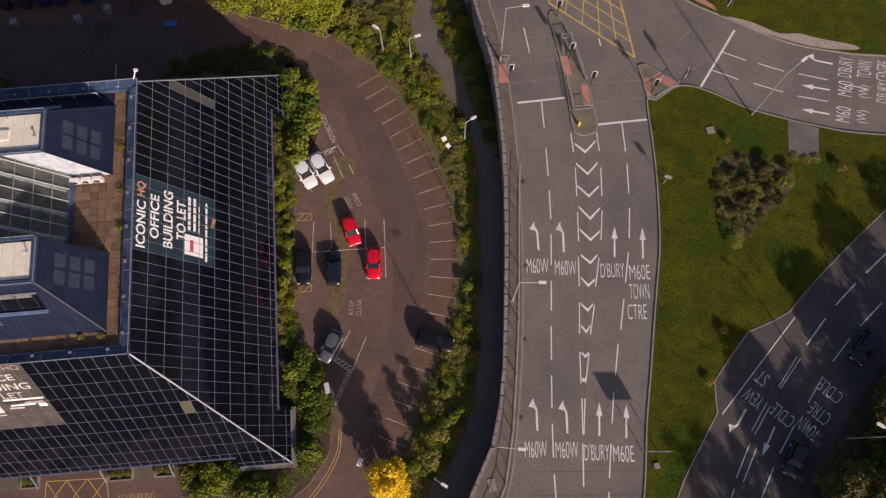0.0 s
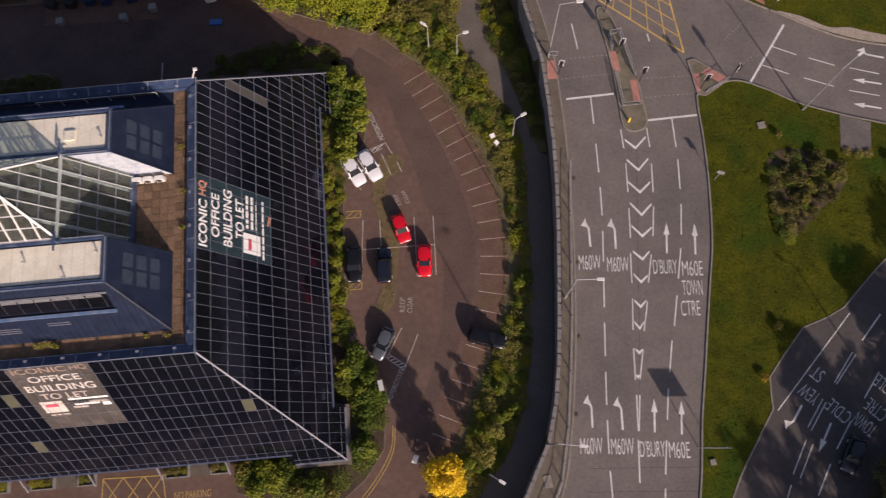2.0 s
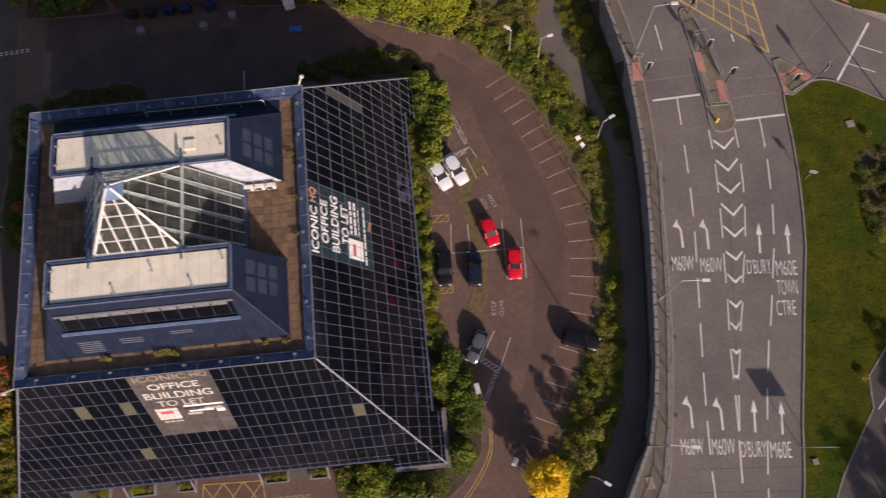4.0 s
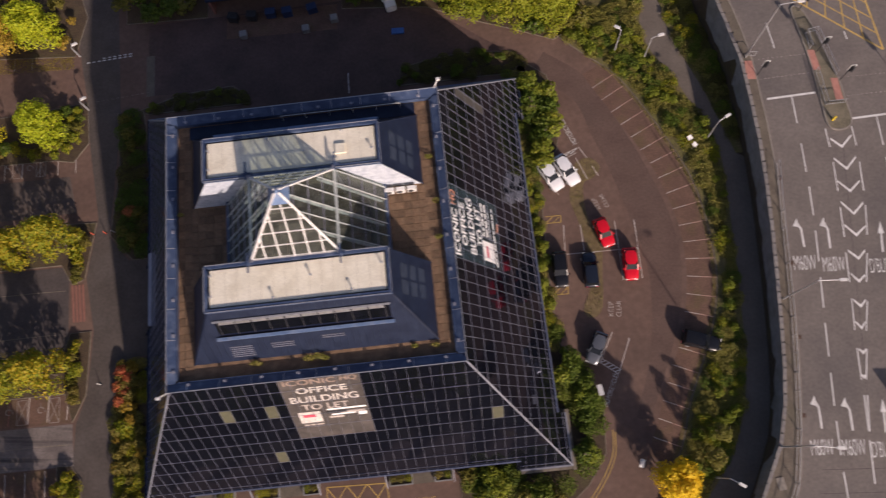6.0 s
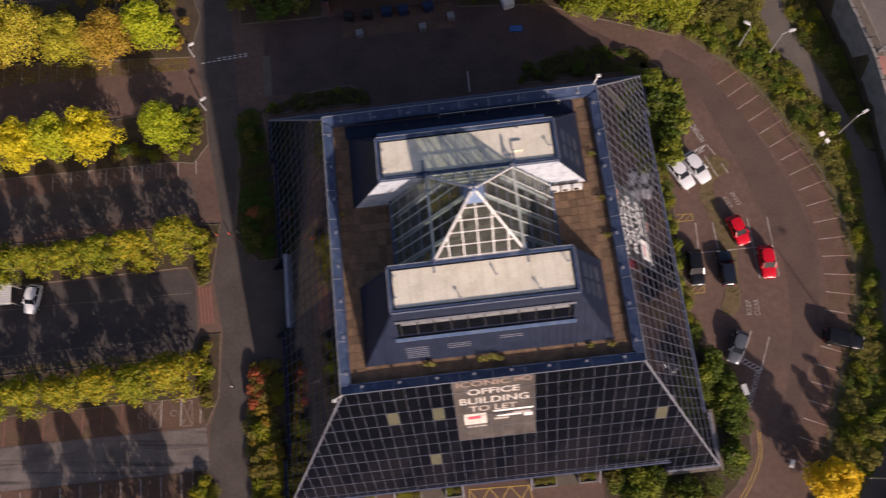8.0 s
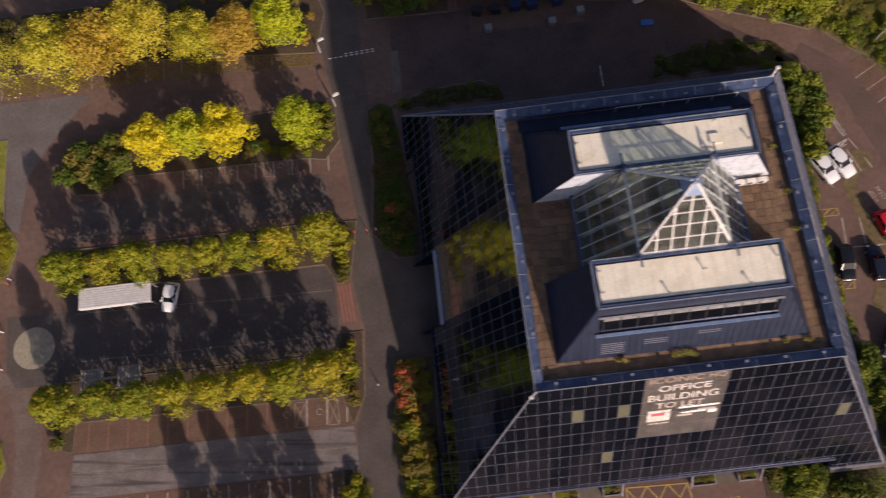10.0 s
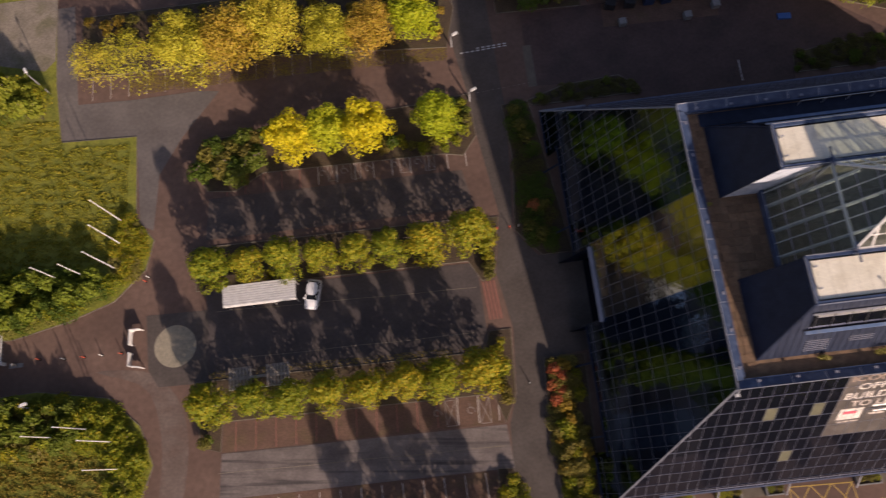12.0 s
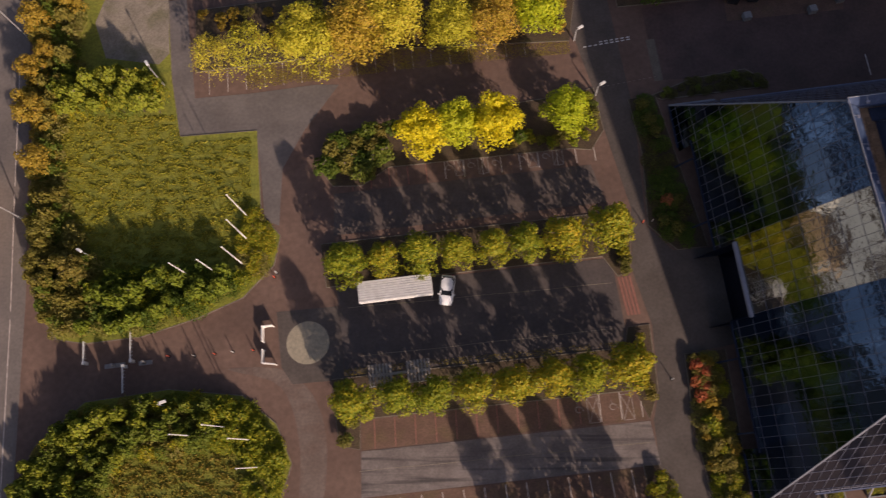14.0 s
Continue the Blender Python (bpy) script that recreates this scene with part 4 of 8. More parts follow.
for sg in (-1, 1):
    bm = bmesh.new()
    quad(bm, (sg * AB, -3.9, AZ), (sg * AB, 3.9, AZ), (sg * k_, k_, 25.7), (0, 0, AT), (sg * k_, -k_, 25.7))
    a1 = part("atrium_glazing", bm, M["clear_glass"], pyramid, "clear sloping atrium glazing")
    bm = bmesh.new()
    quad(bm, (-k_, sg * k_, 25.7), (k_, sg * k_, 25.7), (0, 0, AT))
    a2 = part("atrium_glazing", bm, M["clear_glass"], pyramid, "clear sloping atrium glazing")
    # bars across the east and west slopes
    bm = bmesh.new()
    e_ = Vector((sg, 0, 0.66)).normalized() * 0.05
    for i in range(7):
        v = -3.6 + i * 1.2
        z_top = AT - abs(v) / AB * (AT - AZ)
        u_top = (AT - z_top) / (AT - AZ) * AB
        beam(bm, Vector((sg * u_top, v, z_top)) + e_, Vector((sg * AB, v, AZ)) + e_, 0.07, 0.09)
    part("glazing_bar", bm, M["atrium_bar"], a1, "pale grey painted glazing bars")
    bm = bmesh.new()
    for i in range(1, 9):
        z = AT - i * 1.42
        u = (AT - z) / (AT - AZ) * AB
        w = min(u, 3.9)
        beam(bm, Vector((sg * u, -w, z)) + e_, Vector((sg * u, w, z)) + e_, 0.07, 0.06)
    part("level_bar", bm, M["mullion"], a1, "grey level glazing bars")
    bm = bmesh.new()
    e_ = Vector((0, sg, 0.66)).normalized() * 0.05
    for i in range(5):
        u = -k_ + (i + 1) * k_ / 3
        z_top = AT - abs(u) / AB * (AT - AZ)
        beam(bm, Vector((u, sg * abs(u), z_top)) + e_, Vector((u, sg * k_, 25.7)) + e_, 0.1, 0.12)
    for z in (29.9, 28.9, 27.9, 26.8, 25.75):
        u = (AT - z) / (AT - AZ) * AB
        beam(bm, Vector((-u, sg * u, z)) + e_, Vector((u, sg * u, z)) + e_, 0.08, 0.09)
    part("glazing_bar", bm, M["white_metal"], a2, "white painted glazing bars")
    for s2 in (-1, 1):
        bm = bmesh.new()
        beam(bm, (sg * k_, s2 * k_, 25.75), (sg * 0.15, s2 * 0.15, AT + 0.02), 0.18, 0.18)
        part("atrium_hip", bm, M["white_metal"], pyramid, "white atrium hip beam")
        bm = bmesh.new()
        tube(bm, (sg * k_, s2 * 3.82, 19.3), (sg * k_, s2 * 3.82, 25.9), 0.16)
        part("atrium_post", bm, M["mullion"], pyramid)
    bm = bmesh.new()
    beam(bm, (sg * (k_ + 0.04), -3.7, 25.72), (sg * (k_ + 0.04), 3.7, 25.72), 0.22, 0.14)
    part("knee_beam", bm, M["atrium_bar"], pyramid, "grey beam across the glazing at its knee")
    bm = bmesh.new()
    beam(bm, (sg * AB, -3.95, AZ - 0.35), (sg * AB, 3.95, AZ - 0.35), 0.3, 0.9)
    part("atrium_curb", bm, M["blue_metal"], pyramid)
bm = bmesh.new()
quad(bm, (-0.55, -0.55, AT - 0.75), (0.55, -0.55, AT - 0.75), (0, 0, AT + 0.12))
quad(bm, (0.55, -0.55, AT - 0.75), (0.55, 0.55, AT - 0.75), (0, 0, AT + 0.12))
quad(bm, (0.55, 0.55, AT - 0.75), (-0.55, 0.55, AT - 0.75), (0, 0, AT + 0.12))
quad(bm, (-0.55, 0.55, AT - 0.75), (-0.55, -0.55, AT - 0.75), (0, 0, AT + 0.12))
for v in bm.verts:
    v.co += Vector((v.co.x, v.co.y, 0)) * 0.5 + Vector((0, 0, 0.1 if v.co.z > AT else -0.12))
part("apex_cap", bm, M["blue_ledge"], pyramid, "blue metal apex cap")
bm = bmesh.new()
box(bm, (15.0, 12.0, 0.2), (0, 0, 1.0))
part("atrium_floor", bm, M["inside_pale"], pyramid, "pale atrium floor")
# well walls coloured dark for the shade inside
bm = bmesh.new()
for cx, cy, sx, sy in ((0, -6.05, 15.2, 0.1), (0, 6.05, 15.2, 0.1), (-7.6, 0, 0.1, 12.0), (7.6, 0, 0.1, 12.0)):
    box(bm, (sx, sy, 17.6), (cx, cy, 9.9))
part("atrium_wall", bm, M["inside_dark"], pyramid, "inner walls of the atrium well, coloured dark for its shade")
for z in (4.6, 8.2, 11.8, 15.4):
    for sx in (-1, 1):
        bm = bmesh.new()
        box(bm, (2.0, 12.0, 0.3), (sx * 6.5, 0, z))
        gallery = part("gallery", bm, M["inside_pale"], pyramid, "pale gallery inside the atrium")
        bm = bmesh.new()
        box(bm, (0.06, 7.9, 0.95), (sx * 5.47, 0, z + 0.63))
        part("balustrade", bm, M["inside_dark"], gallery)
    for sy in (-1, 1):
        bm = bmesh.new()
        box(bm, (10.9, 2.0, 0.3), (0, sy * 5.0, z))
        gallery = part("gallery", bm, M["inside_pale"], pyramid, "pale gallery inside the atrium")
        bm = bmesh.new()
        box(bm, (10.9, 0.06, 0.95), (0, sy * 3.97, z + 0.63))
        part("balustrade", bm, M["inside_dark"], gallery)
# roof trusses below the glass
for sx in (-1, 1):
    for v in (-2.4, 0.0, 2.4):
        z_top = AT - abs(v) / AB * (AT - AZ) - 0.4
        bm = bmesh.new()
        tube(bm, (sx * (AT - z_top) / (AT - AZ) * AB * 0.93, v, z_top - 0.25), (sx * (AB - 0.4), v, AZ - 0.35), 0.13, n=6)
        part("roof_beam", bm, M["pale_panel"], pyramid, "pale steel beam below the atrium glass")
for u, v in ((-3, -1.5), (2.5, 1.0), (0, 2.0), (-1, -2.5), (4, -2)):
    bm = bmesh.new()
    box(bm, (1.6, 0.8, 0.8), (u, v, 1.5))
    part("planter", bm, M["inside_dark"], pyramid)
# roof court fittings
for u in (7.9, 8.95, 10.0):
    bm = bmesh.new()
    box(bm, (0.85, 0.38, 0.75), (u, 3.3, 19.75))
    bmesh.ops.bevel(bm, geom=bm.edges[:], offset=0.04, segments=1)
    unit = tagged(part("air_conditioner", bm, M["white_metal"]), "white air conditioning unit on the roof terrace", "air conditioner", "units on the terrace")
    unit.matrix_world = SITE
    bm = bmesh.new()
    tube(bm, (u - 0.1, 3.09, 19.75), (u - 0.1, 3.12, 19.75), 0.28, n=14)
    part("fan_grille", bm, M["dark_metal"], unit)
# terrace tiles
tile = bmesh.new()
box(tile, (0.72, 0.72, 0.05), (0, 0, 0))
bmesh.ops.bevel(tile, geom=[e for e in tile.edges if all(v.co.z > 0 for v in e.verts)], offset=0.02, segments=1)
tile_mesh = bpy.data.meshes.new("tile")
tile.to_mesh(tile_mesh)
tile.free()
tile_mesh.materials.append(M["terrace_tile"])
slab = [o for o in pyramid.children if o.name.startswith("terrace_slab")][0]
rng = random.Random(5)
for sx in (-1, 1):
    spots = [(11.55 + 0.76 * i, -11.6 + 0.76 * j) for i in range(2) for j in range(31)] + [(7.95 + 0.76 * i, -3.45 + 0.76 * j) for i in range(5) for j in range(10)]
    for u, v in spots:
        if sx * u > 7.5 and v > 2.8 and u < 10.6 and sx > 0:
            continue
        o = new("tile", tile_mesh)
        o.parent = slab
        o.matrix_basis = pose(sx * u, v, 19.22 + rng.uniform(-0.006, 0.006), rng.uniform(-0.5, 0.5), rng.uniform(-0.5, 0.5), rng.choice((0, 90)) + rng.uniform(-0.6, 0.6))
# hand rail along the north terrace
terrace_rail = tagged(new("hand_rail"), "thin white hand rail on the north roof terrace", "railing")
terrace_rail.matrix_world = SITE
for u in np.linspace(-2.0, 9.6, 6):
    bm = bmesh.new()
    tube(bm, (u, 12.1, 19.1), (u, 12.1, 20.25), 0.03, n=6)
    part("post", bm, M["white_metal"], terrace_rail)
for z in (20.25,):
    bm = bmesh.new()
    beam(bm, (-2.0, 12.1, z), (9.6, 12.1, z), 0.045)
    part("rail", bm, M["white_metal"], terrace_rail)
# corner floodlights on the parapet
for u, v in ((13.1, 13.4), (-13.3, -13.4)):
    bm = bmesh.new()
    tube(bm, (u, v, 20.0), (u + (0.45 if u > 0 else -0.5), v + (0.45 if u > 0 else -0.4), 20.7), 0.06)
    box(bm, (0.35, 0.25, 0.2), (u + (0.5 if u > 0 else -0.55), v + (0.5 if u > 0 else -0.5), 20.75))
    part("floodlight", bm, M["white_metal"], pyramid, "white corner floodlight on a bracket")
for k in range(4):
    for i in range(8):
        bm = bmesh.new()
        s = -11.5 + i * 3.3
        box(bm, (0.28, 0.2, 0.16), (s, -12.85, 19.86))
        bmesh.ops.transform(bm, matrix=face_frame(k), verts=bm.verts)
        part("parapet_lamp", bm, M["mullion"], pyramid)
# west entrance: side walls and canopy in the gap of the glass
for s in (-4.3, 3.9):
    bm = bmesh.new()
    quad(bm, on_face(3, s, 0, -3.0), on_face(3, s, 0.0, 0.1), on_face(3, s, 3 * ROW, 0.1), on_face(3, s, 3 * ROW, -3.0))
    bmesh.ops.solidify(bm, geom=bm.faces[:], thickness=0.15)
    entrance = part("entrance_cheek", bm, M["slate_cladding"], pyramid, "dark blue side wall of the recessed west entrance")
bm = bmesh.new()
quad(bm, on_face(3, -4.3, 0, -2.6), on_face(3, 3.9, 0, -2.6), on_face(3, 3.9, 3 * ROW, -2.0), on_face(3, -4.3, 3 * ROW, -2.0))
part("entrance_glazing", bm, M["glass_wall"], entrance)
bm = bmesh.new()
beam(bm, on_face(3, -4.4, 3 * ROW, 0.1), on_face(3, 4.0, 3 * ROW, 0.1), 0.4, 0.35)
part("canopy_edge", bm, M["mullion"], entrance)
# columns under the raised glass edge
for k in range(4):
    for i in range(5):
        s = -15.8 + i * 7.9 if k else -11.6 + i * 7.4
        if k == 0 and i == 4:
            continue
        if k in (1, 2) or (k == 3 and abs(s) < 4.5):
            continue
        bm = bmesh.new()
        p_, q_ = on_face(k, s, 0.5 if k == 0 else 0.0, 0.1), on_face(k, s, CUT, -0.3)
        beam(bm, Vector((p_.x, p_.y, 0.45 if k == 0 else 0.0)), q_, 0.1 if k == 0 else 0.2, 0.16)
        # west struts carry the same shade in their dark colour
        part("strut", bm, M["mullion"] if k == 0 else M["slate_cladding"], pyramid, "raking metal strut under the glass edge")
# low concrete plinth round the south-east glass corner
bm = bmesh.new()
box(bm, (0.4, 6.5, 0.92), (23.75, -20.8, 0.46))
box(bm, (5.5, 0.4, 0.92), (20.7, -23.75, 0.46))
part("plinth", bm, M["edging"], pyramid, "low grey concrete plinth at the glass corner")

# ---- writing ----
TEXTS = {}


def letters(words, bold=0.0):
    """The outline of the words as a flat mesh in a unit square."""
    if (words, bold) not in TEXTS:
        cu = bpy.data.curves.new("words", "FONT")
        cu.body = words
        cu.offset = bold
        ob = new("words", cu)
        dg = bpy.context.evaluated_depsgraph_get()
        me = bpy.data.meshes.new_from_object(ob.evaluated_get(dg))
        bpy.data.objects.remove(ob)
        co = np.array([v.co[:] for v in me.vertices])
        lo, hi = co.min(0), co.max(0)
        TEXTS[words, bold] = [((c[0] - lo[0]) / (hi[0] - lo[0]), (c[1] - lo[1]) / (hi[1] - lo[1])) for c in co], [tuple(p.vertices) for p in me.polygons]
    return TEXTS[words, bold]


def place_words(name, words, spot, material, parent, label="", bold=0.0):
    """Words on a surface: spot(a, b) gives the place of the point a along and b up, both from 0 to 1."""
    co, faces = letters(words, bold)
    bm = bmesh.new()
    vs = [bm.verts.new(spot(a, b)) for a, b in co]
    for f in faces:
        try:
            bm.faces.new([vs[i] for i in f])
        except ValueError:
            pass
    bmesh.ops.recalc_face_normals(bm, faces=bm.faces)
    return part(name, bm, material, parent, label)


def patch(name, spot, material, parent, label=""):
    bm = bmesh.new()
    quad(bm, spot(0, 0), spot(1, 0), spot(1, 1), spot(0, 1))
    return part(name, bm, material, parent, label)


for k, lines in ((1, (("ICONIC", -3.4, 1.2, 19.3, 18.4, "banner_white"), ("HQ", 1.6, 3.1, 19.3, 18.4, "banner_orange"), ("OFFICE", -2.2, 2.2, 17.95, 17.05, "banner_white"), ("BUILDING", -2.8, 3.0, 16.6, 15.6, "banner_white"), ("TO LET", -1.7, 2.4, 15.2, 14.2, "banner_white"))), (0, (("ICONIC", -3.3, 1.5, 19.4, 18.7, "faded_print"), ("HQ", 1.9, 3.4, 19.4, 18.7, "faded_print"), ("OFFICE", -2.4, 2.3, 18.3, 17.5, "banner_cream"), ("BUILDING", -3.2, 3.1, 17.1, 16.2, "banner_cream"), ("TO LET", -2.4, 2.0, 15.9, 15.1, "dim_white")))):
    spot_of = lambda s0, s1, z1_, z0_, o: (lambda a, b: on_face(k, s0 + (s1 - s0) * a, z0_ + (z1_ - z0_) * b, o))
    banner = patch("banner", spot_of(-3.7, 3.7, H - 0.05, H - 5 * ROW, -0.012), M["banner" if k else "banner_glare"], pyramid, "dark printed letting banner over the glass")
    for words, s0, s1, z1_, z0_, mat in lines:
        place_words("lettering", words, spot_of(s0, s1, z1_, z0_, -0.006), M[mat], banner, bold=0.022 if k else 0.01)
    patch("logo_square", spot_of(-3.0, -0.9, 14.3 if k else 14.8, 12.2 if k else 13.2, -0.006), M["banner_white" if k else "banner_cream"], banner, "white square with a red mark")
    patch("logo_mark", spot_of(-2.6, -1.4, 13.7 if k else 14.4, 13.3 if k else 14.0, -0.002), M["banner_red"], banner)
    if k:
        rows_ = ((-0.4, 3.1, 13.95, 13.65), (-0.4, 3.1, 13.35, 13.05), (-0.4, 2.6, 12.75, 12.6), (-3.3, 3.0, 11.95, 11.72))
    else:
        rows_ = ((-2.8, -0.6, 12.95, 12.75),)
        for s0, s1, z1_, z0_, mat in ((-0.2, 3.5, 15.0, 14.78, "banner_white"), (-0.3, 1.6, 14.7, 14.3, "dark_metal"), (1.0, 3.3, 14.5, 14.22, "dim_white"), (0.1, 2.4, 14.2, 14.0, "banner_white"), (-0.2, 1.2, 13.85, 13.6, "dim_white"), (2.6, 3.4, 14.15, 13.7, "banner_white")):
            patch("print_bar", spot_of(s0, s1, z1_, z0_, -0.005), M[mat], banner)
    rng = random.Random(90 + k)
    for s0, s1, z1_, z0_ in rows_:
        while s0 < s1 - 0.2:
            s2 = min(s1, s0 + rng.uniform(0.35, 0.95))
            patch("text_bar", spot_of(s0, s2, z1_, z0_, -0.006), M["banner_white" if k else "dim_white"], banner)
            s0 = s2 + 0.13
    for i in range(5 if k else 0):
        patch("emblem_stroke", spot_of(0.5 + 0.22 * i, 0.65 + 0.22 * i, 11.3 - 0.05 * i, 11.0 - 0.08 * i, -0.006), M["banner_orange"], banner)

# ---- plants ----
L = {
    "green": leaf_material("leaves_green", [(0.06, 0.1, 0.012), (0.105, 0.155, 0.016), (0.19, 0.205, 0.03)]),
    "lime": leaf_material("leaves_lime", [(0.09, 0.145, 0.01), (0.19, 0.23, 0.013), (0.31, 0.29, 0.016), (0.48, 0.33, 0.018)], 0.7),
    "bright": leaf_material("leaves_bright", [(0.3, 0.4, 0.014), (0.43, 0.46, 0.016), (0.55, 0.5, 0.02)], 0.6),
    "fresh": leaf_material("leaves_fresh", [(0.125, 0.18, 0.02), (0.21, 0.25, 0.024), (0.31, 0.3, 0.03)], 0.55),
    "north": leaf_material("leaves_north", [(0.13, 0.19, 0.012), (0.22, 0.27, 0.016), (0.32, 0.31, 0.022)], 0.6),
    "yellow": leaf_material("leaves_yellow", [(0.46, 0.46, 0.012), (0.64, 0.54, 0.012), (0.78, 0.58, 0.014)], 0.6),
    "gold": leaf_material("leaves_gold", [(0.72, 0.5, 0.015), (0.8, 0.58, 0.02), (0.66, 0.46, 0.015)], 0.6),
    "pale": leaf_material("leaves_pale", [(0.34, 0.35, 0.025), (0.5, 0.46, 0.035), (0.56, 0.42, 0.05)], 0.65),
    "gold_brown": leaf_material("leaves_gold_brown", [(0.36, 0.31, 0.028), (0.46, 0.33, 0.035), (0.46, 0.27, 0.05)], 0.7),
    "orange": leaf_material("leaves_orange", [(0.24, 0.19, 0.026), (0.36, 0.25, 0.03), (0.4, 0.23, 0.03)], 0.7),
    "olive": leaf_material("leaves_olive", [(0.11, 0.12, 0.02), (0.19, 0.17, 0.03), (0.26, 0.19, 0.045)], 0.45),
    "red": leaf_material("leaves_red", [(0.42, 0.09, 0.05), (0.5, 0.16, 0.06), (0.3, 0.14, 0.05)], 0.6),
    "grass": leaf_material("grass_blades", [(0.24, 0.255, 0.022), (0.33, 0.31, 0.03), (0.4, 0.32, 0.045)], 0.9),
    "wild": leaf_material("leaves_wild", [(0.15, 0.17, 0.03), (0.22, 0.215, 0.042), (0.28, 0.24, 0.06), (0.21, 0.155, 0.06)], 0.6),
    "bramble": leaf_material("leaves_bramble", [(0.05, 0.042, 0.016), (0.12, 0.095, 0.032), (0.115, 0.135, 0.022), (0.2, 0.16, 0.055)], 0.85),
    "dry": leaf_material("grass_dry", [(0.21, 0.19, 0.03), (0.3, 0.235, 0.045), (0.36, 0.25, 0.06)], 0.9),
    "lawn": leaf_material("grass_lawn", [(0.04, 0.075, 0.004), (0.066, 0.095, 0.006), (0.105, 0.108, 0.012)], 0.9),
}


def leaves(bm, centre, radius, count, size, rng, squash=0.85):
    """Small leaf blades on the outside of a round clump."""
    c = Vector(centre)
    for _ in range(count):
        d = Vector((rng.gauss(0, 1), rng.gauss(0, 1), rng.gauss(0, 1))).normalized()
        if d.z < -0.35:
            d.z = -d.z * 0.5
        p = c + Vector((d.x, d.y, d.z * squash)) * radius * (0.78 + 0.27 * rng.random())
        n = (d + Vector((rng.gauss(0, 0.38), rng.gauss(0, 0.38), rng.gauss(0, 0.38) + 0.15))).normalized()
        a = n.orthogonal().normalized()
        a = (Matrix.Rotation(rng.random() * 6.28, 3, n) @ a) * size * (0.7 + 0.6 * rng.random())
        b = n.cross(a) * 0.62
        bm.faces.new([bm.verts.new(p - a), bm.verts.new(p - b), bm.verts.new(p + a), bm.verts.new(p + b)])


def tree(height, width, material, seed, clumps=26, size=0.17, per=125, low=0.25, point=0.5):
    """A tapered trunk with limbs and a crown of leafy clumps, hidden away until copied."""
    rng = random.Random(seed)
    root = new("tree")
    bm = bmesh.new()
    tube(bm, (0, 0, -0.1), (0, 0, height * 0.45), 0.17, 0.1)
    tube(bm, (0, 0, height * 0.45), (0.1, 0, height * 0.82), 0.1, 0.03, 6)
    tips = []
    for i in range(9):
        a = i * 2.4 + rng.random() * 0.6
        z = height * (0.2 + 0.055 * i)
        tip = (math.cos(a) * width * 0.34, math.sin(a) * width * 0.34, z + height * 0.2)
        tips.append(tip)
        tube(bm, (0, 0, z), tip, 0.07, 0.02, 5)
    part("trunk", bm, M["bark"], root)
    bm = bmesh.new()
    for i in range(clumps):
        f = ((i + rng.random()) / clumps) ** 0.85
        z = height * (low + (0.93 - low) * f)
        reach = width / 2 * (1 - point * f ** 1.6) * (0.55 + 0.45 * rng.random())
        a = i * 2.4 + rng.gauss(0, 0.5)
        r = width * (0.135 + 0.07 * rng.random()) * (1 - 0.25 * f)
        reach = max(0, reach - r * 0.7)
        leaves(bm, (math.cos(a) * reach, math.sin(a) * reach, z), r, per, size, rng)
    part("crown", bm, material, root)
    return root


def shrub(width, height, material, seed, clumps=9, size=0.12, per=60):
    rng = random.Random(seed)
    bm = bmesh.new()
    for i in range(5):
        a = i * 1.3
        tube(bm, (0, 0, 0), (math.cos(a) * width * 0.3, math.sin(a) * width * 0.3, height * 0.6), 0.025, 0.01, 4)
    wood = len(bm.faces)
    for i in range(clumps):
        a, d = i * 2.4, width / 2 * math.sqrt((i + 0.3) / clumps) * 0.75
        r = width * rng.uniform(0.17, 0.26)
        leaves(bm, (math.cos(a) * d, math.sin(a) * d, max(r * 0.5, height - r - 0.5 * height * (2 * d / width) ** 2 * rng.uniform(0.6, 1.1))), r, per, size, rng)
    ob = part("shrub", bm, [material, M["bark"]])
    for f in ob.data.polygons[:wood]:
        f.material_index = 1
    return ob


def weed(width, height, material, seed, count=560, size=0.088):
    """A sprawling wild plant: leaves all through a low uneven mound, facing mostly up."""
    rng = random.Random(seed)
    bm = bmesh.new()
    humps = [(rng.uniform(-0.3, 0.3) * width, rng.uniform(-0.3, 0.3) * width, rng.uniform(0.5, 1.0)) for _ in range(6)]
    for i in range(count):
        a, d = rng.random() * 6.28, width / 2 * math.sqrt(rng.random()) * (1 + 0.25 * rng.gauss(0, 0.5))
        x, y = math.cos(a) * d, math.sin(a) * d
        top = height * max(h * math.exp(-((x - hx) ** 2 + (y - hy) ** 2) / (0.1 * width * width)) for hx, hy, h in humps)
        p = Vector((x, y, top * (0.35 + 0.65 * math.sqrt(rng.random())) + 0.03))
        n_ = Vector((rng.gauss(0, 0.5), rng.gauss(0, 0.5), 1)).normalized()
        s_ = size * rng.uniform(0.6, 1.4)
        a_ = (Matrix.Rotation(rng.random() * 6.28, 3, n_) @ n_.orthogonal().normalized()) * s_
        b_ = n_.cross(a_) * 0.6
        bm.faces.new([bm.verts.new(p - a_), bm.verts.new(p - b_), bm.verts.new(p + a_), bm.verts.new(p + b_)])
    return part("shrub", bm, [material, M["bark"]])


used = set()


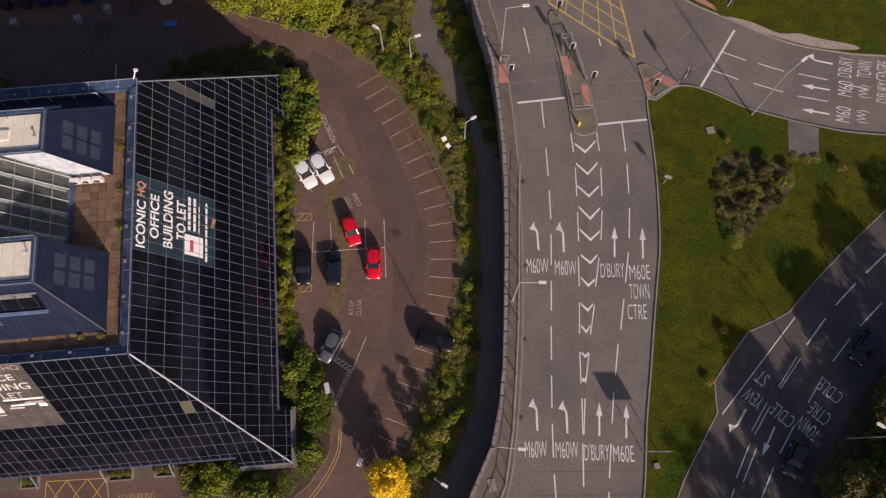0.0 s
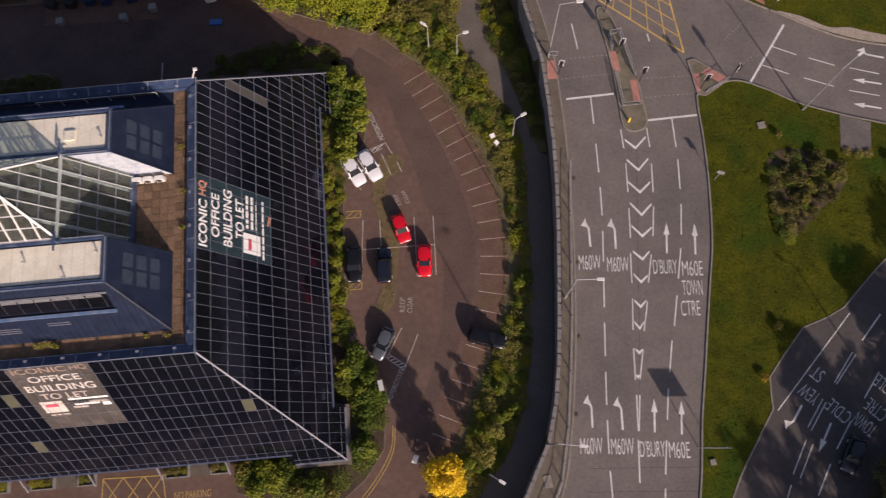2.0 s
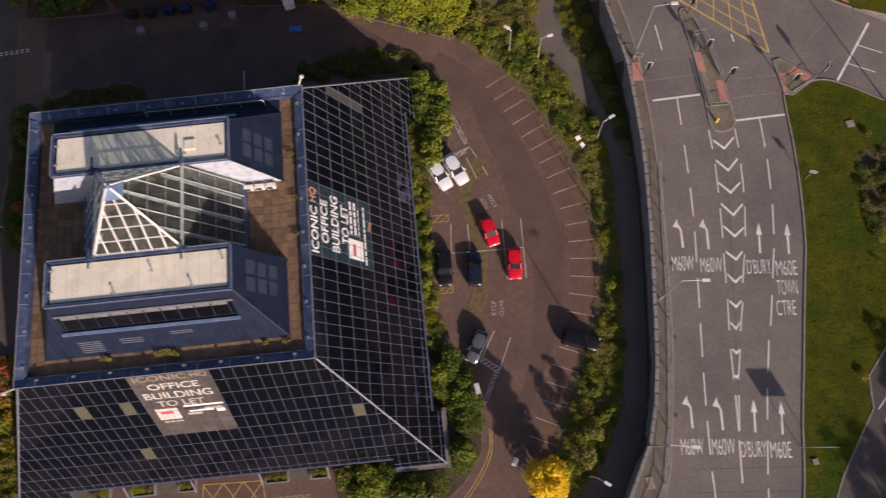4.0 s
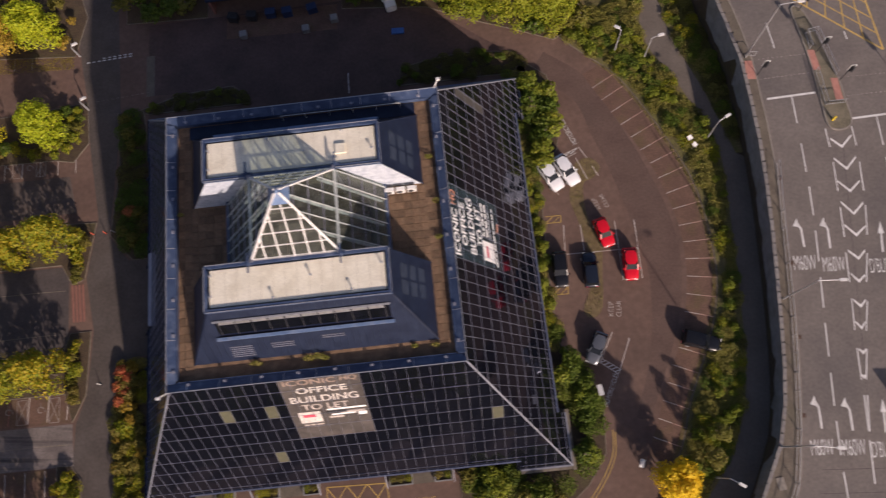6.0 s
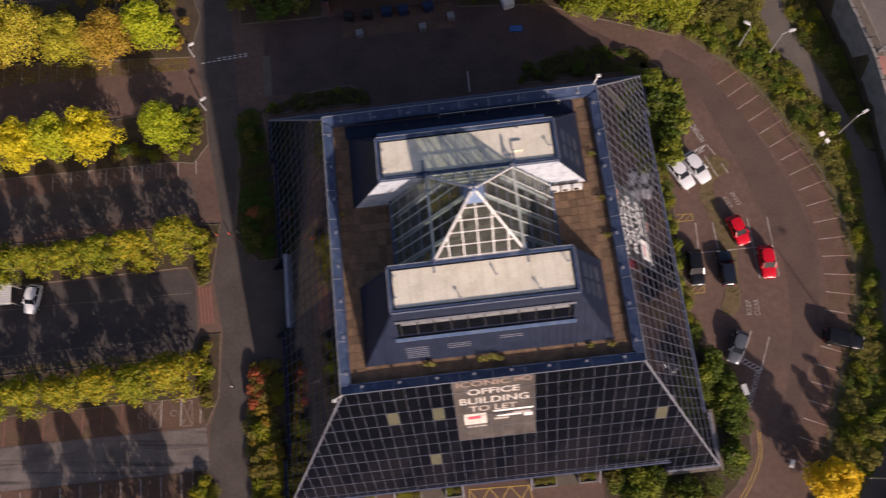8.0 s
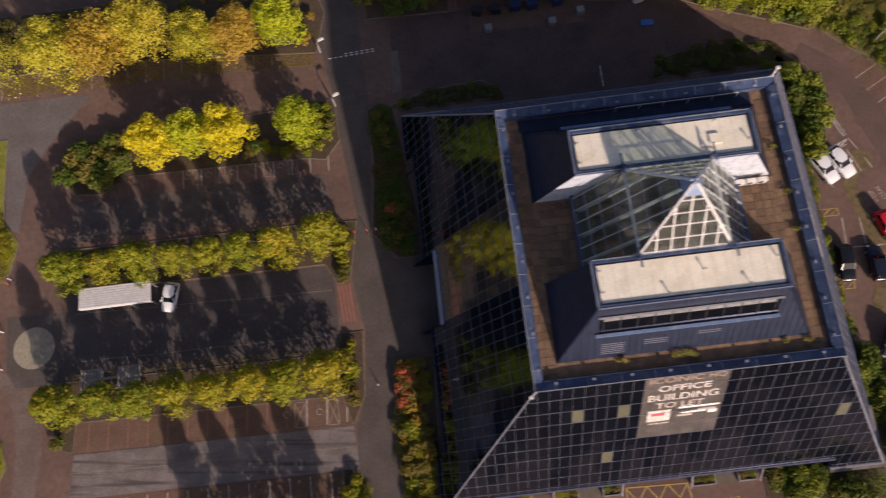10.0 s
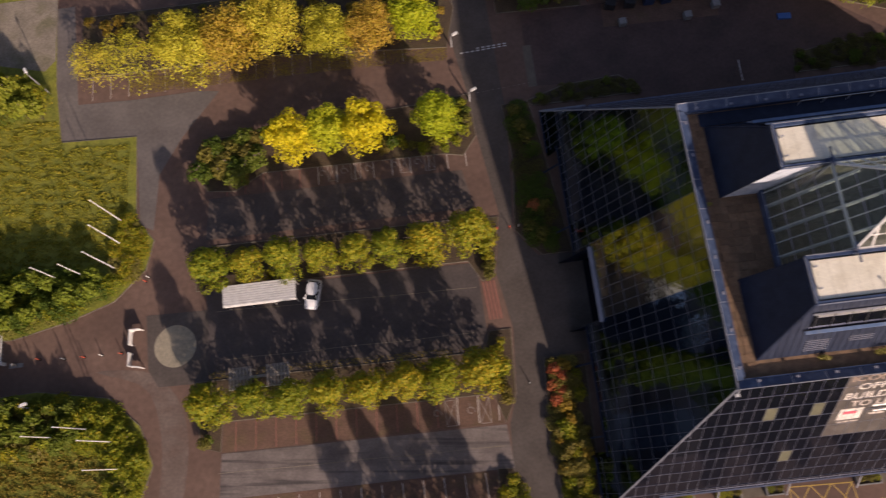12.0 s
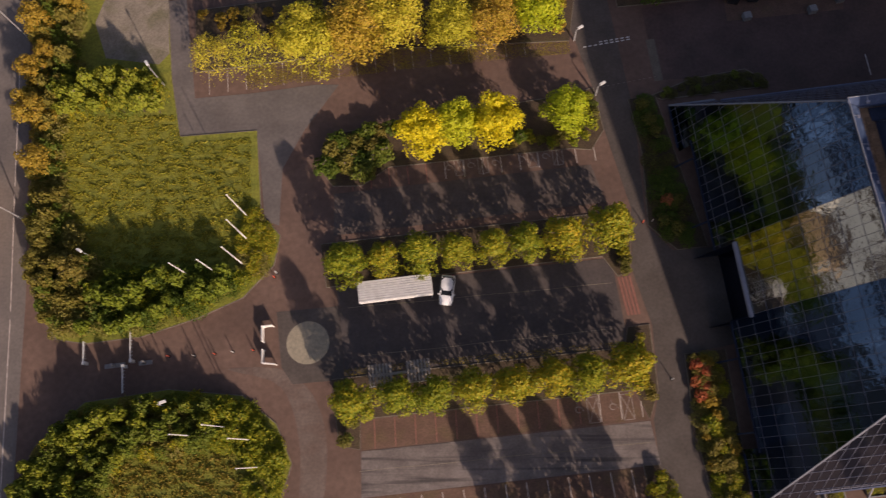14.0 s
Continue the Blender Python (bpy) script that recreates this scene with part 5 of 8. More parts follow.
def plant(proto, at, turn, size, label, category, group, z=0.1):
    """The first use moves the prototype itself, later ones copy it."""
    m = pose(at[0], at[1], z, 0, 0, turn) @ Matrix.Diagonal((size, size, size, 1))
    if proto.name not in used:
        used.add(proto.name)
        proto.matrix_world = m
        ob = proto
    else:
        keep = proto.scale.copy()
        proto.scale = (1, 1, 1)
        ob = copy_thing(proto, m)
        proto.scale = keep
    return tagged(ob, label, category, group)


def inside(p, poly):
    hit = False
    for a, b in zip(poly, poly[1:] + poly[:1]):
        if (a[1] > p[1]) != (b[1] > p[1]) and p[0] < (b[0] - a[0]) * (p[1] - a[1]) / (b[1] - a[1]) + a[0]:
            hit = not hit
    return hit


def scatter(poly, step, protos, label, group, seed, sizes=(0.8, 1.25), margin=0.0, site=True, z=0.1, hole=None):
    rng = random.Random(seed)
    xs, ys = [p[0] for p in poly], [p[1] for p in poly]
    y = min(ys)
    while y < max(ys):
        x = min(xs)
        while x < max(xs):
            p = (x + rng.uniform(-0.4, 0.4) * step, y + rng.uniform(-0.4, 0.4) * step)
            if inside(p, poly) and not (hole and inside(p, hole)):
                w = W(*p) if site else p
                plant(rng.choice(protos), w, rng.uniform(0, 360), rng.uniform(*sizes), label, "shrub", group, z=z)
            x += step
        y += step * 0.9


def thicket(name, poly, step, protos, label, seed, sizes=(0.8, 1.25), site=True, z=0.1, hole=None, tall=1.0):
    """Undergrowth that nobody could count: many shrubs joined into one mesh."""
    rng = random.Random(seed)
    xs, ys = [p[0] for p in poly], [p[1] for p in poly]
    cos, quads, mats, table, total = [], [], [], [], 0
    y = min(ys)
    while y < max(ys):
        x = min(xs)
        while x < max(xs):
            p = (x + rng.uniform(-0.4, 0.4) * step, y + rng.uniform(-0.4, 0.4) * step)
            x += step
            if not inside(p, poly) or (hole and inside(p, hole)):
                continue
            w = W(*p) if site else p
            me = rng.choice(protos).data
            k = rng.uniform(*sizes)
            m = np.array(pose(w[0], w[1], z, 0, 0, rng.uniform(0, 360)) @ Matrix.Diagonal((k, k, k * tall * rng.uniform(0.8, 1.2), 1)))
            co = np.empty(len(me.vertices) * 3)
            me.vertices.foreach_get("co", co)
            q = np.empty(len(me.loops), dtype=np.int32)
            me.loops.foreach_get("vertex_index", q)
            mi = np.empty(len(me.polygons), dtype=np.int32)
            me.polygons.foreach_get("material_index", mi)
            slots = []
            for one in me.materials:
                if one not in table:
                    table.append(one)
                slots.append(table.index(one))
            cos.append(co.reshape(-1, 3) @ m[:3, :3].T + m[:3, 3])
            quads.append(q.reshape(-1, 4) + total)
            mats.append(np.array(slots)[mi])
            total += len(me.vertices)
        y += step * 0.9
    me = bpy.data.meshes.new(name)
    me.from_pydata(np.concatenate(cos), [], np.concatenate(quads))
    for one in table:
        me.materials.append(one)
    me.polygons.foreach_set("material_index", np.concatenate(mats).astype(np.int32))
    return tagged(new(name, me), label, "undergrowth", kind="stuff")


row_trees = [tree(8.0, 6.2, L["lime"], s, clumps=40, size=0.15, low=0.16, point=0.6, per=120) for s in (1, 2, 3, 4)]
ROWS = {
    "north": (7.9, (-64.3, -60.0, -55.8, -51.5, -47.4, -43.6, -39.3, -34.0), (1.0, 0.84, 0.98, 0.82, 0.84, 0.88, 1.02, 1.06)),
    "south": (-7.7, (-64.8, -59.8, -55.8, -51.5, -47.2, -42.9, -39.1, -34.6), (1.02, 0.92, 0.86, 0.94, 0.92, 0.96, 0.9, 1.06)),
    "far south": (-25.6, (-47.5, -43.2, -38.9, -34.6), (0.95, 0.9, 1.0, 0.95)),
}
rng = random.Random(11)
for name, (v, us, sizes) in ROWS.items():
    for i, (u, size) in enumerate(zip(us, sizes)):
        plant(row_trees[(i * 3 + int(v > 0)) % 4], W(u, v + (0.5 if i == 7 else 0) + rng.uniform(-0.2, 0.2)), i * 97 + 40 * int(v), size, "small rounded tree turning yellow-green in a parking strip", "tree", "trees in the " + name + " parking strip")
big_pale = [tree(7.8, 10.0, L["pale"], s, clumps=66, size=0.15, per=120, low=0.2, point=0.35) for s in (5, 6)]
big_yellow = [tree(7.4, 7.6, L["yellow"], s, clumps=48, size=0.17, per=120, low=0.25, point=0.35) for s in (7, 8)]
big_bright = [tree(7.4, 7.8, L["bright"], s, clumps=52, size=0.16, per=115, low=0.2, point=0.35) for s in (9, 10)]
big_north = [tree(7.4, 8.2, L["north"], s, clumps=60, size=0.14, per=130, low=0.15, point=0.35) for s in (12, 13)]
big_gold = tree(7.6, 9.6, L["gold_brown"], 15, clumps=66, size=0.15, per=120, low=0.2, point=0.35)
for u, v, size, kind in ((-66.5, 37.2, 1.0, 0), (-60.8, 37.2, 1.0, 2), (-55.8, 39.0, 0.95, 0), (-48.8, 37.0, 0.8, 0), (-43.6, 37.0, 0.85, 2), (-37.8, 37.6, 0.95, 1)):
    plant((big_pale, big_bright, [big_gold] * 2)[kind][int(-u) % 2], W(u, v), -u * 31, size, "broad feathery tree with pale yellow autumn leaves" if kind == 0 else "broad tree with yellow-green leaves" if kind == 1 else "broad tree with golden-orange autumn leaves", "tree", "autumn trees by the north parking row")
sparse = tree(7.4, 8.6, L["pale"], 14, clumps=60, size=0.12, per=42, low=0.2, point=0.35)
for u, v, size in ((-79.0, 37.0, 0.8), (-73.8, 36.6, 0.95)):
    plant(sparse, W(u, v), -u * 31, size, "thin half-bare tree with pale yellow autumn leaves", "tree", "autumn trees by the north parking row")
for i, (u, v, size) in enumerate(((-54.0, 23.0, 0.96), (-44.9, 23.2, 0.98))):
    plant(big_yellow[i], W(u, v), -u * 53, size, "tree in bright yellow autumn leaf", "tree", "yellow trees on the planted island")
plant(big_bright[1], W(-49.5, 23.6), 130, 0.9, "tree with leaves turning from green to yellow", "tree", "yellow trees on the planted island")
plant(big_bright[0], W(-36.4, 23.6), 40, 0.86, "small tree with fresh yellow-green leaves", "tree", "yellow trees on the planted island")
gold = tree(6.4, 5.4, L["gold"], 21, clumps=54, size=0.15, per=120, low=0.15, point=0.35)
plant(gold, (-14.2, -1.6), 10, 1.0, "single golden-yellow tree at the car park exit", "tree", "")
orange = [tree(6.6, 5.6, L["orange"], s, clumps=30, size=0.16, per=100, low=0.15, point=0.4) for s in (31, 32)]
for i, (u, v, size) in enumerate(((-101.7, 45.5, 0.9), (-100.6, 41.0, 0.62), (-101.8, 38.0, 0.82), (-101.6, 32.2, 1.02), (-101.0, 25.9, 0.85), (-97.5, 48.5, 0.8))):
    plant(orange[i % 2], W(u, v), -v * 71, size, "tree with orange-brown autumn leaves along the road", "tree", "autumn trees along the west road")
olive = tree(4.8, 5.0, L["olive"], 35, clumps=32, size=0.13, per=110, low=0.12, point=0.35)
for u, v, size in ((-100.4, 17.0, 0.9), (-96.4, 11.6, 0.95), (-101.0, 13.0, 0.85), (-100.6, 21.0, 0.7)):
    plant(olive, W(u, v), -v * 47, size, "small olive-brown tree in the hedge", "tree", "olive trees along the west road")
for x, y, size in ((-41, 60.0, 1.1), (-35.5, 58.2, 1.0), (-30.0, 57.0, 1.0), (-25.5, 56.2, 0.95), (-46, 66, 1.1), (-36, 67, 1.2), (-28, 65.5, 1.2), (-21.5, 63.0, 0.9)):
    plant(big_north[int(-x) % 2], (x, y), x * 43, size, "dense tree with bright yellow-green leaves", "tree", "trees north of the car park")

S = {k: [shrub(1.9, 1.5, L[k], 50 + 3 * i + j) for j in range(2)] for i, k in enumerate(("green", "olive", "lime", "red", "orange", "fresh"))}
WILD = [weed(2.2, 0.9, L["wild"], 80 + j) for j in range(3)]
BRAMBLE = [weed(2.0, 0.95, L["bramble"], 84 + j, count=640, size=0.075) for j in range(2)]
GREENW = [weed(2.2, 1.2, L["green"], 88 + j) for j in range(2)]
LIMEW = [weed(2.2, 1.2, L["lime"], 92 + j) for j in range(2)]
S["thorn"] = [shrub(1.7, 1.5, L["bramble"], 96 + j, clumps=11, size=0.09, per=60) for j in range(2)]
S["wild"], S["bramble"], S["greenw"], S["limew"] = WILD, BRAMBLE, GREENW, LIMEW
mixed = S["green"] + S["olive"] + S["green"]
scatter([(27.2, 21.4), (27.6, 18.4), (26.9, 13.8), (24.8, 11.5), (24.5, 18), (24.6, 23.6)], 1.2, S["fresh"] + S["fresh"] + S["green"], "dense green shrub beside the glass pyramid", "shrubs east of the pyramid", 1, (1.05, 1.55))
thicket("undergrowth", [(22.3, 12.0), (24.4, 12.0), (24.1, -10.5), (22.3, -10.5)], 0.9, S["fresh"] + LIMEW + WILD + GREENW, "low yellow-green shrub along the car park edge", 2, (0.5, 0.85))
thicket("undergrowth", [(22.3, 12.0), (24.7, 12.0), (24.6, 25), (22.3, 25)], 1.0, GREENW + WILD, "low green shrub at the foot of the glass", 26, (0.6, 0.95))
young = tree(4.6, 2.8, L["wild"], 41, clumps=18, size=0.11, per=70, low=0.3, point=0.5)
for x, y, size in ((-9.9, 0.6, 1.0), (-8.9, 3.2, 0.9)):
    plant(young, (x, y), x * 40, size, "slender young tree on the overgrown verge", "tree", "young trees on the verge")
scatter([(24.0, -10.5), (25.8, -12.7), (27.4, -16.6), (27.0, -22), (24.6, -25), (21, -27.5), (12, -25.6), (12, -23.2), (17.6, -23.4), (18, -25.2), (24.9, -25.2), (24.9, -17.4), (23.2, -17.2)], 1.15, S["green"] + S["fresh"] + GREENW + S["olive"][:1], "dense green shrub beside the glass pyramid", "shrubs east of the pyramid", 3, (0.9, 1.4))
for i, (u0, u1) in enumerate(((-20.6, -18.2), (-16.0, -13.8), (-11.4, -8.8), (-6.2, -4.3), (3.4, 6.0), (8.4, 10.4))):
    planter = tagged(new("planter"), "low concrete planter box under the glass edge", "planter", "planters south of the pyramid")
    planter.matrix_world = SITE
    bm = bmesh.new()
    for sx, sy, cx, cy in ((u1 - u0, 0.14, (u0 + u1) / 2, -23.75), (u1 - u0, 0.14, (u0 + u1) / 2, -22.3), (0.14, 1.31, u0 + 0.07, -23.025), (0.14, 1.31, u1 - 0.07, -23.025)):
        box(bm, (sx, sy, 0.55), (cx, cy, 0.275))
    part("wall", bm, M["concrete"], planter)
    bm = bmesh.new()
    box(bm, (u1 - u0 - 0.28, 1.3, 0.4), ((u0 + u1) / 2, -23.025, 0.2))
    part("soil", bm, M["soil"], planter)
    n_ = max(2, int((u1 - u0) / 0.75))
    for j in range(n_):
        plant((S["olive"] + LIMEW)[(i + j) % 4], W(u0 + (j + 0.5) * (u1 - u0) / n_, -23.05), 50 * j + 31 * i, 0.42 + 0.06 * ((i + j) % 3), "yellow-green shrub in a concrete planter", "shrub", "shrubs south of the pyramid", z=0.38)
for u0, u1 in ((-18.2, -16.0), (-8.8, -6.2), (6.0, 8.4)):
    area("planter_paving", [(u0, -23.8), (u1, -23.8), (u1, -20.0), (u0, -20.0)], M["footway"], "worn concrete slab between planters", "paving", 0.07)
thicket("undergrowth", BEDS["bed_north_east"][0], 1.0, BRAMBLE + S["green"][:1] + BRAMBLE, "dark green shrub in the pyramid's shade", 27, (0.45, 0.8))
thicket("undergrowth", BEDS["bed_north"][0], 1.0, BRAMBLE + BRAMBLE + S["green"][:1], "dark green shrub in the pyramid's shade", 5, (0.4, 0.7))
thicket("undergrowth", [(-27.6, 25), (-25.0, 25), (-23.6, 6.2), (-25.8, 6.2), (-28.2, 9.0), (-27.2, 18)], 1.2, GREENW + GREENW + S["olive"][:1] + BRAMBLE, "shaded shrub along the pyramid's west side", 6, (0.7, 1.1))
thicket("undergrowth", [(-27.0, -7), (-24.0, -7), (-24.4, -28), (-26.8, -28), (-27.6, -14.8)], 0.85, WILD + S["olive"] + LIMEW + S["orange"][:1], "autumn-coloured shrubs along the pyramid's west side", 7, (0.6, 0.95))
scatter([(-26.6, -12.5), (-25.2, -12.5), (-25.0, -28), (-26.4, -28), (-27.2, -14.8)], 2.2, S["olive"] + S["lime"], "yellow-green shrub along the pyramid's west side", "shrubs west of the pyramid", 32, (0.8, 1.05))
for u, v in ((-26.6, -8.0), (-25.7, -8.8), (-26.8, -9.6), (-25.9, -10.4), (-26.7, -11.2), (-26.0, 11.6)):
    plant(S["red"][int(v) % 2], W(u, v), v * 77, 0.9, "shrub with red autumn leaves", "shrub", "shrubs west of the pyramid")
thicket("undergrowth", BEDS["bed_far_north"][0], 2.2, S["green"] + S["olive"], "dark shrub under the northern trees", 8, (1.1, 1.8), hole=[(-17, 38), (3, 38), (3, 46), (-17, 46)])
scatter([(-66.6, 21.3), (-65.3, 19.3), (-62.0, 19.0), (-58.5, 21.0), (-57.5, 25.5), (-64.2, 25.2)], 1.25, mixed, "dark green shrub on the planted island", "shrubs on the planted island", 9, (0.9, 1.6))
scatter([(-44.6, 21.0), (-43, 20.6), (-33.8, 20.2), (-32.2, 22), (-32.4, 27.0), (-36, 26.6), (-36, 22), (-43, 22.5)], 1.3, S["olive"] + S["lime"] + S["green"], "low mixed shrub on the planted island", "shrubs on the planted island", 10, (0.6, 1.0))
scatter([(-67.0, 11.2), (-66.9, 6.6), (-65, 6.6), (-65, 11)], 1.2, mixed, "low shrub at the end of a parking strip", "shrubs in parking strips", 12, (0.6, 0.9))
scatter([(-33.6, 5.6), (-33.0, 3.6), (-31.9, 4.0), (-30.8, 10.6), (-32.5, 10.6)], 1.1, S["olive"] + S["lime"], "low shrub at the end of a parking strip", "shrubs in parking strips", 13, (0.6, 0.95))
scatter([(-33.2, -9.4), (-32.5, -12.8), (-31.4, -10.1), (-31.0, -3.0), (-32.6, -3.0)], 1.1, S["olive"] + S["lime"], "low shrub at the end of a parking strip", "shrubs in parking strips", 14, (0.6, 0.95))
scatter([(-67.0, -4.9), (-66.8, -11.8), (-65.1, -12.2), (-65.4, -5)], 1.2, S["olive"] + S["green"], "low shrub at the end of a parking strip", "shrubs in parking strips", 15, (0.6, 0.9))
scatter([(-34.0, -18.5), (-32.8, -18.6), (-31.8, -19.8), (-31.6, -22.6), (-34, -22.6)], 1.1, S["lime"] + LIMEW, "yellow-green shrub at the end of a parking strip", "shrubs in parking strips", 25, (0.7, 0.95))
thicket("undergrowth", [(-81, 45), (-81.0, 38), (-60, 37), (-35.0, 35.6), (-33.2, 40), (-34, 45)], 2.3, S["olive"] + S["orange"], "low brownish shrub under the autumn trees", 16, (0.7, 1.1))
FIELD_N = [(-100.0, 33.0), (-85.0, 31.0), (-84.2, 27.0), (-75.4, 26.6), (-75.8, 17.2), (-77.4, 12.3), (-80.6, 9.4), (-94.3, 11.2), (-97.4, 16.5), (-99.4, 24.2)]
thicket("hedge", [(-102.6, 50), (-102.3, 26), (-101.4, 8.4), (-99.2, 4.6), (-95.5, 3.9), (-94.3, 11.2), (-97.4, 16.5), (-99.4, 24.2), (-99.8, 33), (-97.5, 36), (-97.0, 50)], 0.95, WILD + GREENW + S["olive"] + WILD, "rambling olive-green hedge along the west road", 17, (0.8, 1.25), tall=2.5)
thicket("hedge", [(-95.5, 3.9), (-89.5, 3.8), (-82.8, 5.2), (-77.3, 7.2), (-75.6, 8.6), (-80.6, 9.4), (-94.3, 11.2)], 0.92, S["fresh"] + GREENW + LIMEW + WILD[:1], "dense green and yellow hedge beside the access road", 28, (0.8, 1.25), tall=2.5)
thicket("hedge", [(-75.8, 8.4), (-74.2, 9.9), (-73.2, 13.3), (-75.0, 16.4), (-76.0, 17.2), (-77.4, 12.3)], 0.85, LIMEW + LIMEW + WILD[:1], "low yellow-green hedge behind the flagpoles", 29, (0.8, 1.2))
thicket("hedge", [(-99.8, 32.6), (-86.4, 31.3), (-86.4, 35.6), (-90, 37.2), (-99.0, 36.4)], 0.92, S["fresh"] + S["fresh"] + LIMEW + GREENW, "bright green hedge at the north end of the field", 30, (0.8, 1.25), tall=2.6)
FIELD_S = [(-95.0, -30), (-93.5, -13.5), (-90.9, -10.6), (-79.9, -10.4), (-77.0, -12.0), (-76.6, -17), (-80, -30)]
thicket("hedge", [(-103.4, -29), (-103.2, -13.4), (-101.0, -8.6), (-95.8, -4.6), (-86.3, -4.3), (-80.5, -5.3), (-81.4, -10.2), (-90.9, -10.4), (-93.7, -13.5), (-95.2, -29)], 0.95, WILD + GREENW + S["green"] + S["fresh"] + LIMEW[:1], "tall mixed green hedge round the south field", 18, (0.8, 1.25), tall=2.4)
thicket("hedge", [(-80.4, -5.4), (-78.2, -6.0), (-74.9, -9.2), (-73.4, -13.3), (-75.2, -18), (-77.0, -17), (-77.2, -12.0), (-79.9, -10.2), (-81.3, -10.2)], 0.85, LIMEW + LIMEW + S["lime"] + WILD[:1], "low yellow-green hedge along the road bend", 31, (0.9, 1.3))
verge = [(p.x + 0.9, p.y) for p in edge if p.y > -8] + [(p.x - 0.5, p.y) for p in PATH_L if -8 < p.y < 60][::-1]
thicket("undergrowth", verge, 0.8, WILD + WILD + WILD + GREENW + LIMEW + S["fresh"] + BRAMBLE[:1], "wild shrub on the verge by the footpath", 19, (0.45, 0.95), site=False)
verge_2 = [(p.x + 0.5, p.y) for p in PATH_R] + [(wall_x(y) - 0.8, y) for y in np.linspace(37, 66, 12)]
thicket("undergrowth", verge_2, 0.8, WILD + BRAMBLE + BRAMBLE + GREENW + LIMEW[:1], "wild shrub below the retaining wall", 20, (0.5, 1.0), site=False)
clump = [(22.9, 34.6), (22.7, 30.0), (23.0, 27.0), (23.9, 24.0), (25.4, 25.2), (28.2, 28.0), (31.3, 31.2), (30.8, 33.4), (27.0, 35.2)]
scatter(clump, 0.92, BRAMBLE + S["thorn"] + WILD[:1] + GREENW[:1], "brown bramble in a clump on the grass island", "shrub clump on the grass island", 22, (0.35, 0.85), site=False, z=3.6)
for x, y, size in ((25.0, 31.6, 0.95), (26.2, 29.0, 0.8), (28.2, 33.2, 1.0), (24.2, 28.0, 0.75), (29.8, 31.9, 0.8)):
    plant((S["thorn"] + S["olive"][:1])[int(x) % 3], (x, y), x * 61, size, "tall brown-green shrub among the brambles", "shrub", "shrub clump on the grass island", z=3.62)
for x, y in ((27.1, 31.1), (29.4, 32.1), (24.2, 24.4)):
    plant(LIMEW[int(x) % 2], (x, y), x * 77, 0.6, "yellow-green shrub among the brambles", "shrub", "shrub clump on the grass island", z=3.65)
tagged(sheet("shrub_bed", spline(clump, 3, True), M["soil"], deck, 0.135), "dark leaf-littered soil under a shrub clump", "planting bed", kind="structure")
east = [(28.5, -8.0), (33.0, -0.5), (36.5, 5.5), (48, 18.5), (62, 31), (80, 20), (50, -20), (28, -20)]
tagged(sheet("verge_south_east", [*east], M["soil"], deck, 0.12, 0.1), "shaded wooded bank beside the side road", "planting bed", kind="structure")
thicket("undergrowth", east, 2.0, S["green"], "dark shrub on the bank beside the side road", 23, (1.1, 1.8), site=False, z=2.8)
wood = [tree(12.5, 8.5, L["green"], s, clumps=46, size=0.19, per=95, low=0.2, point=0.3) for s in (61, 62)]
for x, y, size in ((36, -13, 0.85), (43, -8, 0.8), (50, -1, 0.85), (57, 7, 0.9), (30, -20, 0.9), (65, 15, 0.9), (33.0, -9.0, 0.76), (37.5, -3.5, 0.62), (42.5, 1.0, 0.92), (47.5, 6.0, 1.0), (53, 11, 1.0), (39, -10, 0.75), (46, -3, 0.95), (31, -15, 0.7), (60, 18, 0.9)):
    plant(wood[int(x) % 2], (x, y), x * 39, size, "dark broadleaf tree beside the side road", "tree", "trees on the south-east bank", z=2.7)
brown = tree(8.6, 6.6, L["bramble"], 63, clumps=44, size=0.17, per=100, low=0.25, point=0.3)
for x, y, size in ((31.9, -1.6, 1.0), (38.6, 6.6, 1.0)):
    plant(brown, (x, y), x * 39, size, "brownish tree leaning over the side road", "tree", "trees on the south-east bank", z=2.6)
tagged(sheet("utility_pad", [(31.5, 39.6), (35.0, 38.6), (34.6, 34.6), (31.2, 35.2)], M["grey_pale"], deck, 0.14), "small tarmac pad beside the kerb of the grass island", "paving", kind="structure")
for x, y in ((31.8, 35.0), (33.0, 34.6), (34.2, 34.8)):
    plant(WILD[int(x) % 3], (x, y), x * 55, 0.55, "dry weeds on the edge of a tarmac pad", "shrub", "young shrubs on the grass island", z=road_z(y) + 0.1)
for x, y, size, k in ((22.0, 14.6, 0.6, "olive"), (20.0, 9.0, 0.55, "orange"), (24.0, 36.9, 0.5, "olive"), (36.8, 33.5, 0.7, "olive"), (40.5, 31.5, 0.7, "green")):
    plant(S[k][0], (x, y), x * 91, size, "thin young shrub on the grass island", "shrub", "young shrubs on the grass island", z=road_z(y) + 0.12)


# trees out of view, added to darken and green the south glass's reflections
rng = random.Random(33)
for i in range(9):
    for j in range(4):
        p_ = W(-24 + i * 6 + rng.uniform(-1.2, 1.2), -42 - j * 7 + rng.uniform(-1.5, 1.5))
        plant((wood + row_trees)[(i * 3 + j) % 4], p_, i * 77 + j * 31, 0.52 + 0.06 * j if (i * 3 + j) % 4 < 2 else 0.75, "unseen leafy tree added for the south glass to mirror", "tree", "trees south of the pyramid")


